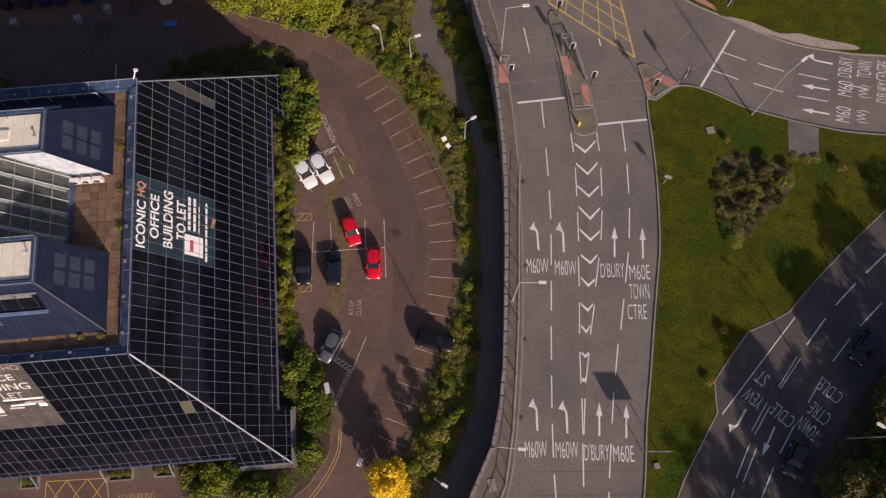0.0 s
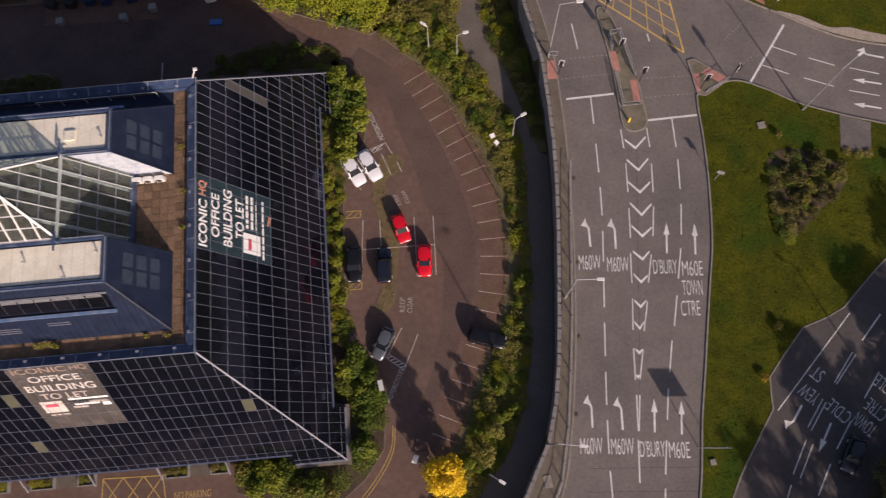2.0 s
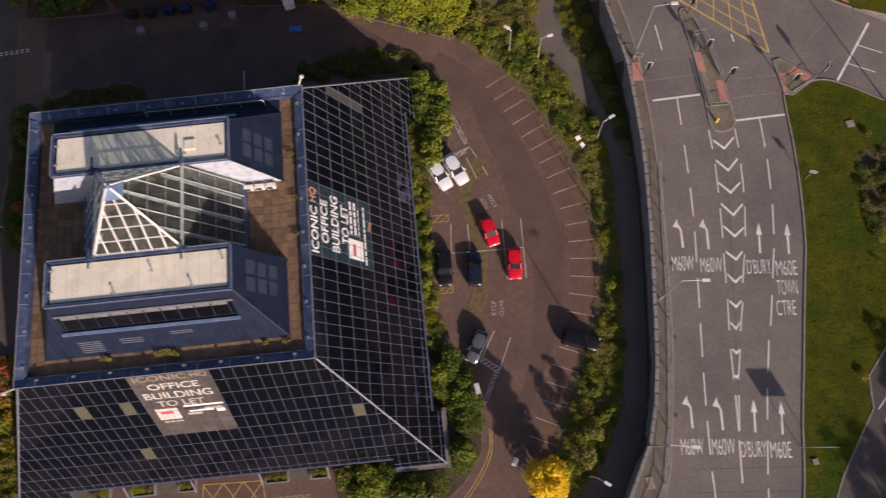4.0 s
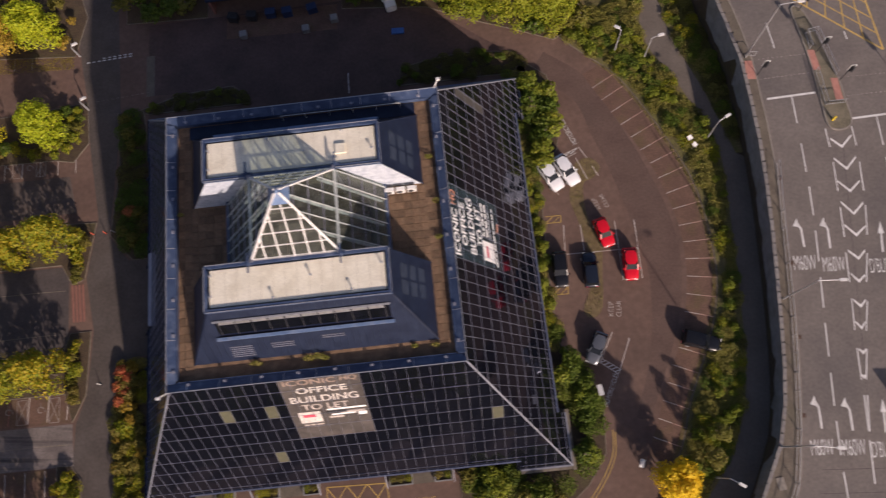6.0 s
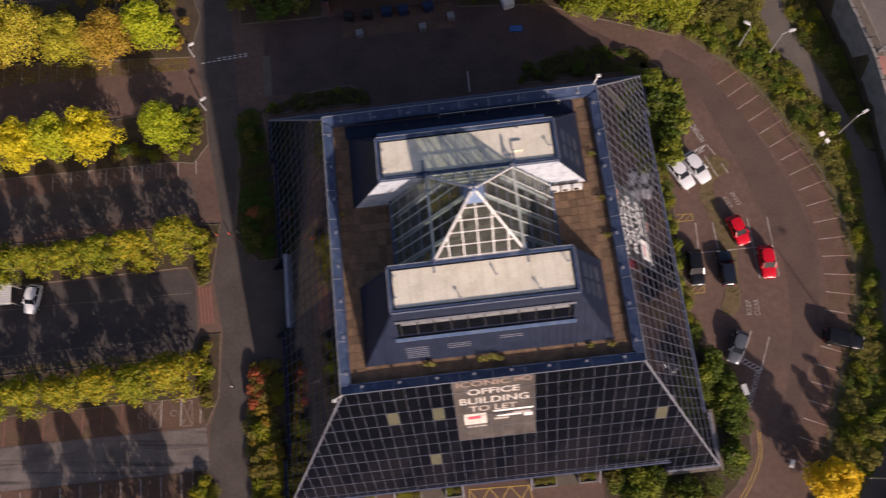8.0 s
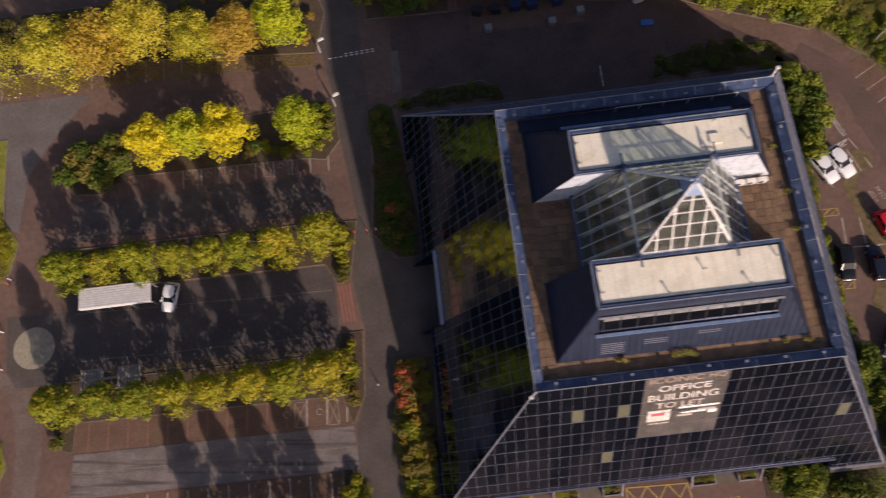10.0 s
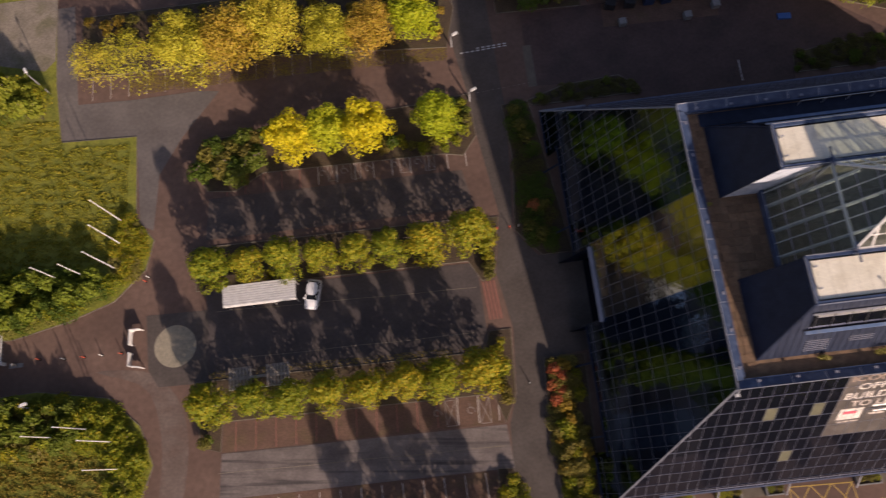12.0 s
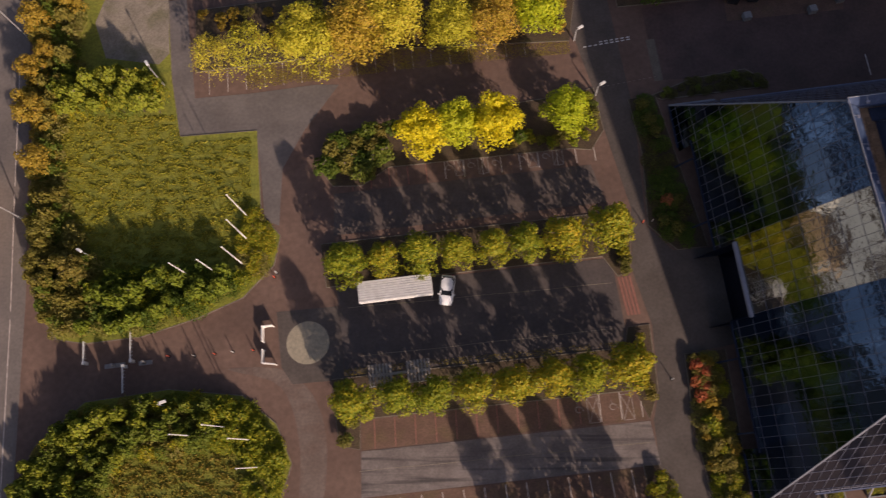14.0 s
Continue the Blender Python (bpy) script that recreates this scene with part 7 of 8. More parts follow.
def road_sign(x, y, wide, low, high, turn, posts=2, z=None):
    root = tagged(new("road_sign"), "grey-backed direction sign on steel posts in the grass", "road sign", "road signs")
    root.matrix_world = pose(x, y, road_z(y) + 0.1 if z is None else z, 0, 0, turn)
    for i in range(posts):
        bm = bmesh.new()
        px = 0 if posts == 1 else (i - 0.5) * wide * 0.6
        tube(bm, (px, 0.06, -0.1), (px, 0.06, high), 0.045)
        part("post", bm, M["galvanised"], root)
    bm = bmesh.new()
    box(bm, (wide, 0.04, high - low), (0, 0, (high + low) / 2))
    part("sign_plate", bm, M["galvanised"], root)


road_sign(13.4, 1.6, 2.6, 2.7, 4.2, 1)
road_sign(16.4, 31.5, 0.8, 1.9, 2.6, -20, 1)
# green cabinet on the grass
for x, y, sx, sy, sz in ((22.3, 38.2, 0.9, 0.8, 0.12), (-3.4, -2.0, 0.8, 1.3, 0.1), (14.0, 0.2, 0.6, 0.6, 0.15)):
    bm = bmesh.new()
    box(bm, (sx, sy, sz), (0, 0, sz / 2))
    bmesh.ops.bevel(bm, geom=bm.edges[:], offset=0.03, segments=1)
    o = tagged(part("utility_cover", bm, M["kerb"]), "pale concrete utility cover set in the verge", "utility cover")
    o.matrix_world = pose(x, y, road_z(y) + 0.14, 0, 0, 12)
# side road markings
SR = Vector((-0.66, -0.75)).normalized()
dashes(slip, [(41.0, 23.6), (38.5, 21.3), (37.2, 20.1), (34.7, 17.6), (33.4, 16.1), (31.1, 13.2), (44.8, 27.0), (42.3, 24.7)], 0.15)
for o in (0.0, 0.32):
    dashes(slip, [(29.9 + o, 11.9 - o * 0.8), (27.6 + o * 0.6, 8.6 - o * 0.5), (26.2 + o, 6.9 - o), (24.3 + o, 3.9 - o)], 0.1)
dashes(slip, [(39.8, 17.9), (37.1, 15.3), (35.9, 14.0), (33.7, 11.4), (32.5, 9.8), (30.6, 7.0), (28.9, 4.6), (27.1, 1.7), (26.3, 0.2), (24.7, -3.0)], 0.13)
mark_line(slip, (30.1, 16.2), (21.3, 5.6), 0.1, name="edge_line")
dashes(slip, [(24.0, 2.6), (22.3, -0.9), (24.7, 2.2), (23.0, -1.3), (22.0, -2.0), (20.6, -5.5)], 0.1)
for words, x, y, w in (("ST", 25.9, 9.5, 1.2), ("YEW", 24.8, 7.4, 2.1), ("C'DLE", 27.7, 5.6, 2.6), ("C'DLE", 33.07, 8.18, 2.6), ("CTRE", 31.68, 5.82, 2.3), ("TOWN", 30.3, 4.26, 2.4)):
    road_words(slip, words, (x, y), w, 1.5, SR)
arrow(slip, (23.9, 6.2), (22.2, 3.5), 1)
arrow(slip, (26.8, 4.4), (25.2, 1.4), 0)
arrow(slip, (29.3, 2.5), (27.7, -0.5), 0)
# coping stones on the retaining wall
stone = bmesh.new()
box(stone, (0.38, 1.26, 0.14), (0, 0, 0))
bmesh.ops.bevel(stone, geom=[e for e in stone.edges if all(v.co.z > 0 for v in e.verts)], offset=0.03, segments=1)
stone_mesh = bpy.data.meshes.new("coping_stone")
stone.to_mesh(stone_mesh)
stone.free()
stone_mesh.materials.append(M["coping"])
rng = random.Random(8)
y = -24.0
while y < 72:
    x0, x1 = wall_x(y - 0.5), wall_x(y + 0.5)
    a = math.degrees(math.atan2(x0 - x1, 1.0))
    o = new("coping_stone", stone_mesh)
    o.parent = retaining
    o.matrix_basis = pose(wall_x(y) + rng.uniform(-0.01, 0.01), y, road_z(y) + 0.98 + rng.uniform(-0.008, 0.008), 2.3, 0, a + rng.uniform(-0.5, 0.5))
    bm = bmesh.new()
    box(bm, (0.13, 0.14, 0.3), (wall_x(y) + 0.13, y + 0.69, road_z(y) + 0.95))
    part("post_socket", bm, M["dark_metal"], retaining)
    y += 1.38 * math.cos(radians(a))

# ---- car park markings ----
FLAT = dict(height=level)
for p, q in LINES:
    p, q = Vector(p), Vector(q)
    mark_line(car_park, p, p.lerp(q, 0.45), 0.075, M["worn_paint"], lift=0.048, name="bay_line", **FLAT)
    mark_line(car_park, p.lerp(q, 0.46), q, 0.075, M["pink_paint"], lift=0.048, name="bay_line", **FLAT)
for p, q in (((-18.4, 28.0), (-17.8, 20.7)), ((-16.1, 28.2), (-15.6, 20.9)), ((-24.8, 23.9), (-15.9, 24.6)), ((-24.5, 27.6), (-24.4, 20.4)), ((-22.5, 27.6), (-22.2, 24.4)), ((-19.5, 14.6), (-21.1, 11.1)), ((-17.6, 13.9), (-19.1, 9.8)), ((-21.1, 11.1), (-19.1, 9.8)), ((-20.9, 11.6), (-18.8, 10.3)), ((-25.84, 35.86), (-22.35, 37.55)), ((-25.5, 35.3), (-22.5, 36.9)), ((-22.22, 37.69), (-21.25, 36.19)), ((-20.64, 35.11), (-19.99, 33.82)), ((-22.6, 36.2), (-21.3, 33.4)), ((-24.8, 36.1), (-22.9, 32.6)), ((-26.9, 35.4), (-24.9, 31.4))):
    mark_line(car_park, p, q, 0.1, M["worn_paint"], lift=0.052, name="bay_line", **FLAT)
for i in range(4):
    a, b = Vector((-25.6, 35.5)).lerp(Vector((-22.4, 37.1)), i / 4), Vector((-25.8, 35.8)).lerp(Vector((-22.4, 37.5)), (i + 1) / 4)
    mark_line(car_park, a, b, 0.1, M["white_paint"], lift=0.064, name="hatch", **FLAT)
for i in range(5):
    a, b = Vector((-21.1, 11.1)).lerp(Vector((-19.1, 9.8)), i / 5), Vector((-20.9, 11.6)).lerp(Vector((-18.8, 10.3)), (i + 1) / 5)
    mark_line(car_park, a, b, 0.08, M["white_paint"], lift=0.056, name="hatch", **FLAT)
for words, at, w, h, up in (("KEEP", (-20.45, 30.2), 1.5, 0.5, (-0.9, -0.43)), ("CLEAR", (-19.5, 30.6), 1.8, 0.5, (-0.9, -0.43)), ("KEEP", (-19.5, 17.3), 1.7, 0.55, (-1, 0.02)), ("CLEAR", (-18.6, 17.3), 1.85, 0.55, (-1, 0.02)), ("MOTORCYCLES", (-23.45, 39.9), 4.1, 0.6, (-0.9, -0.44)), ("MOTORCYCLES", (-20.05, 8.05), 3.9, 0.5, (-0.93, 0.35))):
    road_words(car_park, words, at, w, h, up, level, 0.06, M["white_paint"] if w > 3 else M["worn_paint"])
for cx, cy in ((-25.7, 28.3), (-25.2, 19.5)):
    for p, q in (((-0.9, -0.5), (0.9, -0.35)), ((-0.9, 0.35), (0.9, 0.5)), ((0.9, -0.35), (0.9, 0.5)), ((-0.9, -0.5), (0.0, 0.4)), ((0.0, -0.4), (0.9, 0.5))):
        mark_line(car_park, (cx + p[0], cy + p[1]), (cx + q[0], cy + q[1]), 0.08, M["yellow_paint"], lift=0.055, name="hatch", **FLAT)
# yellow lines round the south-east bend and box by the south entrance
bend = spline([W(28.4, -20), W(27.9, -22.8), W(25.6, -26.2), W(22, -29.5), W(16, -33)], 6)
for o in (0.25, 0.5):
    tagged(strip("edge_line", [Vector((p.x + o, p.y - o)) for p in bend], 0.08, M["yellow_paint"], lift=0.05, thick=0.01, parent=car_park))
for p, q in (((-3.6, -23.2), (3.0, -23.4)), ((-3.7, -26.2), (3.4, -26.5)), ((-3.6, -23.2), (-3.7, -26.2)), ((3.0, -23.4), (3.4, -26.5))):
    mark_line(car_park, W(*p), W(*q), 0.1, M["yellow_paint"], lift=0.05, name="box_border", **FLAT)
for u0 in (-3.6, -1.35, 0.9):
    for p, q in (((u0, -26.2), (u0 + 2.2, -23.3)), ((u0, -23.3), (u0 + 2.25, -26.3))):
        mark_line(car_park, W(*p), W(*q), 0.1, M["yellow_paint"], lift=0.054, name="hatch", **FLAT)
road_words(car_park, "NO PARKING", W(6.3, -25.65), 4.0, 0.75, (-0.1, 1), level, 0.05, M["yellow_paint"])
# edge line of the west road
for p, q in (((-105.5, 40.0), (-105.45, 24.0)), ((-105.45, 23.0), (-105.3, 8.0)), ((-105.3, 7.0), (-105.6, -20.0))):
    mark_line(car_park, W(*p), W(*q), 0.12, M["worn_paint"], lift=0.06, name="edge_line", **FLAT)
# bays west of the pyramid
for i in range(14):
    u = -63.2 + i * 2.3
    mark_line(car_park, W(u, -18.2), W(u + 0.1, -22.0), 0.09, M["worn_paint"], lift=0.062, name="bay_line", **FLAT)
    mark_line(car_park, W(u, -12.8), W(u + 0.15, -9.6), 0.1, M["brick_red"] if i < 11 else M["worn_paint"], lift=0.05, name="bay_line", **FLAT)
    mark_line(car_park, W(u, 17.9), W(u, 20.6), 0.09, M["worn_paint"] if i > 4 else M["brick_red"], lift=0.06, name="bay_line", **FLAT)
for i in range(18):
    u = -80.5 + i * 2.4
    mark_line(car_park, W(u, 33.4), W(u, 36.6), 0.07, M["worn_paint"], lift=0.06, name="bay_line", **FLAT)


def wheelchair_mark(u, v, parent):
    """A painted disabled-bay symbol: a ring with a bent stroke."""
    pts = [W(u + 0.34 * math.cos(a), v + 0.34 * math.sin(a)) for a in np.linspace(0.3, 5.2, 14)]
    strip("bay_symbol", pts, 0.1, M["faint_paint"], lift=0.058, thick=0.006, parent=parent)
    strip("bay_symbol", [W(u - 0.1, v + 0.8), W(u - 0.05, v + 0.25), W(u + 0.35, v + 0.2), W(u + 0.55, v - 0.25)], 0.08, M["faint_paint"], lift=0.062, thick=0.006, parent=parent)


for u, v in ((-40.2, -11.2), (-36.4, -11.3), (-51.2, 19.4), (-48.5, 19.35), (-45.5, 19.3), (-42.25, 19.35), (-39.3, 19.35)):
    wheelchair_mark(u, v, car_park)
for u0, v0 in ((-39.2, -12.8), (-35.4, -12.9), (-50.5, 18.2), (-47.6, 18.1), (-41.5, 18.1), (-38.4, 18.0)):
    c = [W(u0, v0), W(u0 + 1.2, v0), W(u0 + 1.2, v0 + 2.8), W(u0, v0 + 2.8)]
    for p, q in ((0, 1), (1, 2), (2, 3), (3, 0), (0, 2), (1, 3)):
        mark_line(car_park, c[p], c[q], 0.08, M["faint_paint"], lift=0.06, name="hatch", **FLAT)
for p, q in (((-65.0, 3.45), (-34.0, 2.6)), ((-64.0, -2.35), (-35.0, -2.7)), ((-65.2, -15.0), (-33.0, -15.6))):
    n_ = 9
    for i in range(n_):
        a, b = Vector(p).lerp(Vector(q), i / n_), Vector(p).lerp(Vector(q), (i + 1) / n_)
        a.y, b.y = a.y + 0.05 * math.sin(i * 1.7), b.y + 0.05 * math.sin(i * 1.7 + 1.7)
        mark_line(car_park, W(*a), W(*b), 0.06, M["dirt"], lift=0.058, name="joint", **FLAT)
# dotted studs across the walkway, the pale crossing strip and the red steps
for i in range(11):
    p = W(-30.9 + i * 0.66, 27.6 + 0.05 * i)
    mark_line(car_park, p, (p.x + 0.3, p.y + 0.04), 0.05, M["faint_paint"], lift=0.06, name="stud", **FLAT)
for i in range(9):
    u = -32.3 + i * 0.7
    for gap in (0.0, 0.34):
        if gap and i < 3:
            continue
        mark_line(car_park, W(u, 33.46 + 0.035 * i + gap), W(u + 0.42, 33.48 + 0.035 * i + gap), 0.14, M["white_paint"], lift=0.06, name="dash", **FLAT)
area("crossing_strip", [(-24.3, 27.5), (-23.2, 27.5), (-23.2, 33.4), (-24.3, 33.4)], M["footway"], "pale paved strip across the service road", "paving", 0.05)
for i in range(4):
    area("paving_band", [(-33.3 + 0.42 * i, 3.2), (-33.05 + 0.42 * i, 3.2), (-32.7 + 0.42 * i, -1.4), (-32.95 + 0.42 * i, -1.4)], M["brick_red"], "red brick paving band beside the walkway", "paving", 0.06)

# ---- vehicles ----


def car(paint, at, heading, z=0.03, length=4.1, width=1.74, tall=1.46, estate=0.0, label="", group="parked cars"):
    root = tagged(new("car"), label, "car", group)
    root.matrix_world = pose(at[0], at[1], z, 0, 0, heading)
    n2, w2 = length / 2, width / 2
    bm = bmesh.new()
    rings = []
    for f, belt, wd, bot in ((-1.0, 0.66, 0.80, 0.42), (-0.97, 0.84, 0.92, 0.30), (-0.82, 0.95, 0.98, 0.22), (-0.4, 0.95, 1.0, 0.2), (0.1, 0.93, 1.0, 0.2), (0.42, 0.92, 0.99, 0.2), (0.7, 0.83, 0.96, 0.22), (0.9, 0.72, 0.88, 0.26), (0.985, 0.6, 0.76, 0.32), (1.0, 0.5, 0.66, 0.38)):
        x, w = f * n2, wd * w2
        prof = [(w * 0.9, bot), (w, bot + 0.22), (w * 0.98, belt - 0.1), (w * 0.9, belt), (w * 0.45, belt + 0.045)]
        rings.append([bm.verts.new((x, y, zz)) for y, zz in prof] + [bm.verts.new((x, -y, zz)) for y, zz in prof[::-1]])
    for a, b in zip(rings, rings[1:]):
        for i in range(len(a)):
            j = (i + 1) % len(a)
            bm.faces.new((a[i], b[i], b[j], a[j]))
    bm.faces.new(rings[0])
    bm.faces.new(rings[-1][::-1])
    bmesh.ops.recalc_face_normals(bm, faces=bm.faces)
    body = part("body", bm, paint, root, flat=False)
    # cabin: glass all round with a painted roof
    back = -0.93 if estate else -0.86
    base_x, roof_x = (back * n2, 0.4 * n2), ((back + (0.1 if estate else 0.15)) * n2, 0.13 * n2)
    bw, rw, zb, zt = w2 * 0.91, w2 * 0.77, 0.94, tall
    bm = bmesh.new()
    lo = [bm.verts.new((x, y, zb)) for x, y in ((base_x[0], -bw), (base_x[1], -bw * 0.94), (base_x[1], bw * 0.94), (base_x[0], bw))]
    hi = [bm.verts.new((x, y, zt - 0.03)) for x, y in ((roof_x[0], -rw), (roof_x[1], -rw), (roof_x[1], rw), (roof_x[0], rw))]
    for i in range(4):
        bm.faces.new((lo[i], lo[(i + 1) % 4], hi[(i + 1) % 4], hi[i]))
    bm.faces.new(hi)
    bmesh.ops.recalc_face_normals(bm, faces=bm.faces)
    part("windows", bm, M["car_glass"], root, "dark tinted car windows").name = "window_glass"
    bm = bmesh.new()
    grid = []
    for i in range(5):
        x = roof_x[0] + (roof_x[1] - roof_x[0]) * i / 4
        row = []
        for j in range(5):
            y = -rw * 1.03 + 2.06 * rw * j / 4
            drop = 0.05 * (abs(j - 2) / 2) ** 2 + 0.04 * (abs(i - 2) / 2) ** 2
            row.append(bm.verts.new((x * 1.01, y, zt + 0.03 - drop)))
        grid.append(row)
    for a, b in zip(grid, grid[1:]):
        for j in range(4):
            bm.faces.new((a[j], b[j], b[j + 1], a[j + 1]))
    part("roof", bm, paint, root, flat=False)
    for sy in (-1, 1):
        for a, b in (((base_x[0], sy * bw, zb), (roof_x[0], sy * rw, zt - 0.02)), ((base_x[1], sy * bw * 0.94, zb), (roof_x[1], sy * rw, zt - 0.02)), ((-0.22 * n2, sy * bw, zb), (-0.24 * n2, sy * rw, zt - 0.02))):
            bm = bmesh.new()
            beam(bm, a, b, 0.08, 0.07)
            part("pillar", bm, paint, root)
    for fx in (-0.62, 0.62):
        for sy in (-1, 1):
            bm = bmesh.new()
            tube(bm, (fx * n2, sy * (w2 - 0.2), 0.31), (fx * n2, sy * (w2 + 0.01), 0.31), 0.31, n=18)
            wheel = part("wheel", bm, M["black_rubber"], root)
            bm = bmesh.new()
            tube(bm, (fx * n2, sy * (w2 - 0.02), 0.31), (fx * n2, sy * (w2 + 0.025), 0.31), 0.2, n=12)
            part("rim", bm, M["galvanised"], wheel)
    for sy in (-1, 1):
        bm = bmesh.new()
        box(bm, (0.28, 0.34, 0.13), (0.9 * n2, sy * w2 * 0.62, 0.63))
        bmesh.ops.bevel(bm, geom=bm.edges[:], offset=0.04, segments=1)
        part("headlight", bm, M["white_metal"], root)
        bm = bmesh.new()
        box(bm, (0.12, 0.3, 0.16), (-0.965 * n2, sy * w2 * 0.66, 0.74))
        part("tail_light", bm, M["banner_red"], root)
        bm = bmesh.new()
        box(bm, (0.16, 0.2, 0.13), (0.33 * n2, sy * (w2 + 0.06), 0.98))
        bmesh.ops.bevel(bm, geom=bm.edges[:], offset=0.03, segments=1)
        part("mirror", bm, paint, root)
    bm = bmesh.new()
    box(bm, (0.05, width * 0.5, 0.12), (0.995 * n2, 0, 0.45))
    part("grille", bm, M["dark_metal"], root)
    return root


def paint(name, c, metal=0.0, rough=0.25):
    return surface(name, c, tuple(min(1.0, k * 1.08) for k in c), 3.0, rough, 0.03, spec=0.6, metal=metal)


WHITE, RED, BLACK, NAVY, SILVER, GREY = paint("paint_white", (0.76, 0.77, 0.79)), paint("paint_red", (0.62, 0.008, 0.02)), paint("paint_black", (0.008, 0.008, 0.01)), paint("paint_navy", (0.012, 0.016, 0.028)), paint("paint_grey", (0.16, 0.17, 0.19), 0.5), paint("paint_dark_grey", (0.05, 0.053, 0.06), 0.5)
car(WHITE, (-25.85, 33.7), -58, length=4.2, label="white hatchback parked at the car park's edge")
car(WHITE, (-23.9, 34.4), -58, length=4.3, label="white saloon car parked beside another white car")
car(RED, (-19.85, 26.4), -70, length=3.7, width=1.64, label="small red hatchback parked on the weedy strip")
car(RED, (-17.0, 22.5), -88, length=3.95, width=1.7, label="bright red hatchback parked in a marked bay")
car(BLACK, (-25.2, 22.0), -87, length=4.4, label="black saloon car parked by the shrubs")
car(NAVY, (-21.7, 21.9), 93, length=4.3, estate=1.0, label="dark navy estate car parked by the weedy strip")
car(SILVER, (-21.5, 12.7), -113, length=3.9, width=1.6, label="grey hatchback parked by the hatched bay")
car(BLACK, (-9.7, 13.4), -14, length=4.4, width=1.8, tall=1.55, estate=1.0, label="black off-roader parked in an outer bay")
p_ = W(-53.2, 4.0)
car(WHITE, (p_.x, p_.y), -97, z=0.06, length=3.6, width=1.66, label="white hatchback parked beside a white shelter")
car(NAVY, (37.0, 12.9), -127, z=road_z(12.9) + 0.04, length=4.1, label="dark blue car on the side road", group="cars on the side road")
car(GREY, (28.4, 1.1), -117, z=road_z(1.1) + 0.04, length=3.9, width=1.66, label="dark grey car on the side road", group="cars on the side road")

# ---- flagpoles, shelters, gate ----
for x, y, tall in ((-128.1, 29.5, 8.1), (-127.95, 26.6, 8.0), (-128.3, 23.5, 8.0), (-131.0, 22.2, 7.8), (-134.1, 21.9, 7.8), (-126.2, 3.2, 8.3), (-125.1, 0.25, 8.5), (-129.0, 4.6, 8.2), (-132.5, 3.7, 7.8), (-124.7, -3.2, 8.3)):
    root = tagged(new("flagpole"), "bare white flagpole in the rough grass", "flagpole", "flagpoles by the entrance")
    root.matrix_world = pose(x, y, 0.1)
    bm = bmesh.new()
    tube(bm, (0, 0, -0.1), (0, 0, tall), 0.075, 0.05)
    part("pole", bm, M["white_metal"], root)
    bm = bmesh.new()
    bmesh.ops.create_uvsphere(bm, u_segments=8, v_segments=6, radius=0.1, matrix=Matrix.Translation((0, 0, tall + 0.05)))
    part("finial", bm, M["white_metal"], root)
    bm = bmesh.new()
    tube(bm, (0, 0, -0.02), (0, 0, 0.12), 0.2, n=10)
    part("base", bm, M["concrete"], root)


def shelter(u0, u1, v0, v1, tall, roof_mat, label, slats, across=False):
    root = tagged(new("shelter"), label, "shelter")
    root.matrix_world = SITE
    for u in np.linspace(u0 + 0.2, u1 - 0.2, 4):
        for v in (v0 + 0.2, v1 - 0.2):
            bm = bmesh.new()
            box(bm, (0.1, 0.1, tall), (u, v, tall / 2))
            part("post", bm, M["galvanised"], root)
    bm = bmesh.new()
    box(bm, (u1 - u0, v1 - v0, 0.08), ((u0 + u1) / 2, (v0 + v1) / 2, tall))
    roof = part("roof", bm, roof_mat, root)
    if across:
        for v in roof.data.vertices:
            v.co.y = (v0 + v1) / 2 + (v.co.y - (v0 + v1) / 2) * 0.12
    for i in range(slats):
        v = v0 + (v1 - v0) * (i + 0.5) / slats
        bm = bmesh.new()
        if across:
            u = u0 + (u1 - u0) * (i + 0.5) / slats
            if 7 <= i <= 10:
                continue
            beam(bm, (u, v0, tall + 0.08), (u, v1, tall + 0.08), (u1 - u0) / slats * 0.6, 0.08)
        else:
            beam(bm, (u0, v, tall + 0.09), (u1, v, tall + 0.09), (v1 - v0) / slats * 0.55, 0.12)
        part("corrugation", bm, roof_mat, roof)
    bm = bmesh.new()
    box(bm, (u1 - u0, 0.06, 0.4), ((u0 + u1) / 2, v0, tall - 0.15))
    part("fascia", bm, M["white_metal"], root)


shelter(-63.3, -54.8, 3.3, 5.8, 2.5, M["white_metal"], "white corrugated trolley shelter under the trees", 9)
shelter(-63.0, -56.0, -6.2, -3.8, 2.3, surface("grey_sheet", (0.26, 0.22, 0.18), (0.42, 0.37, 0.31), 0.35, 0.8, 0.35), "weathered grey slatted shelter under the trees", 18, True)
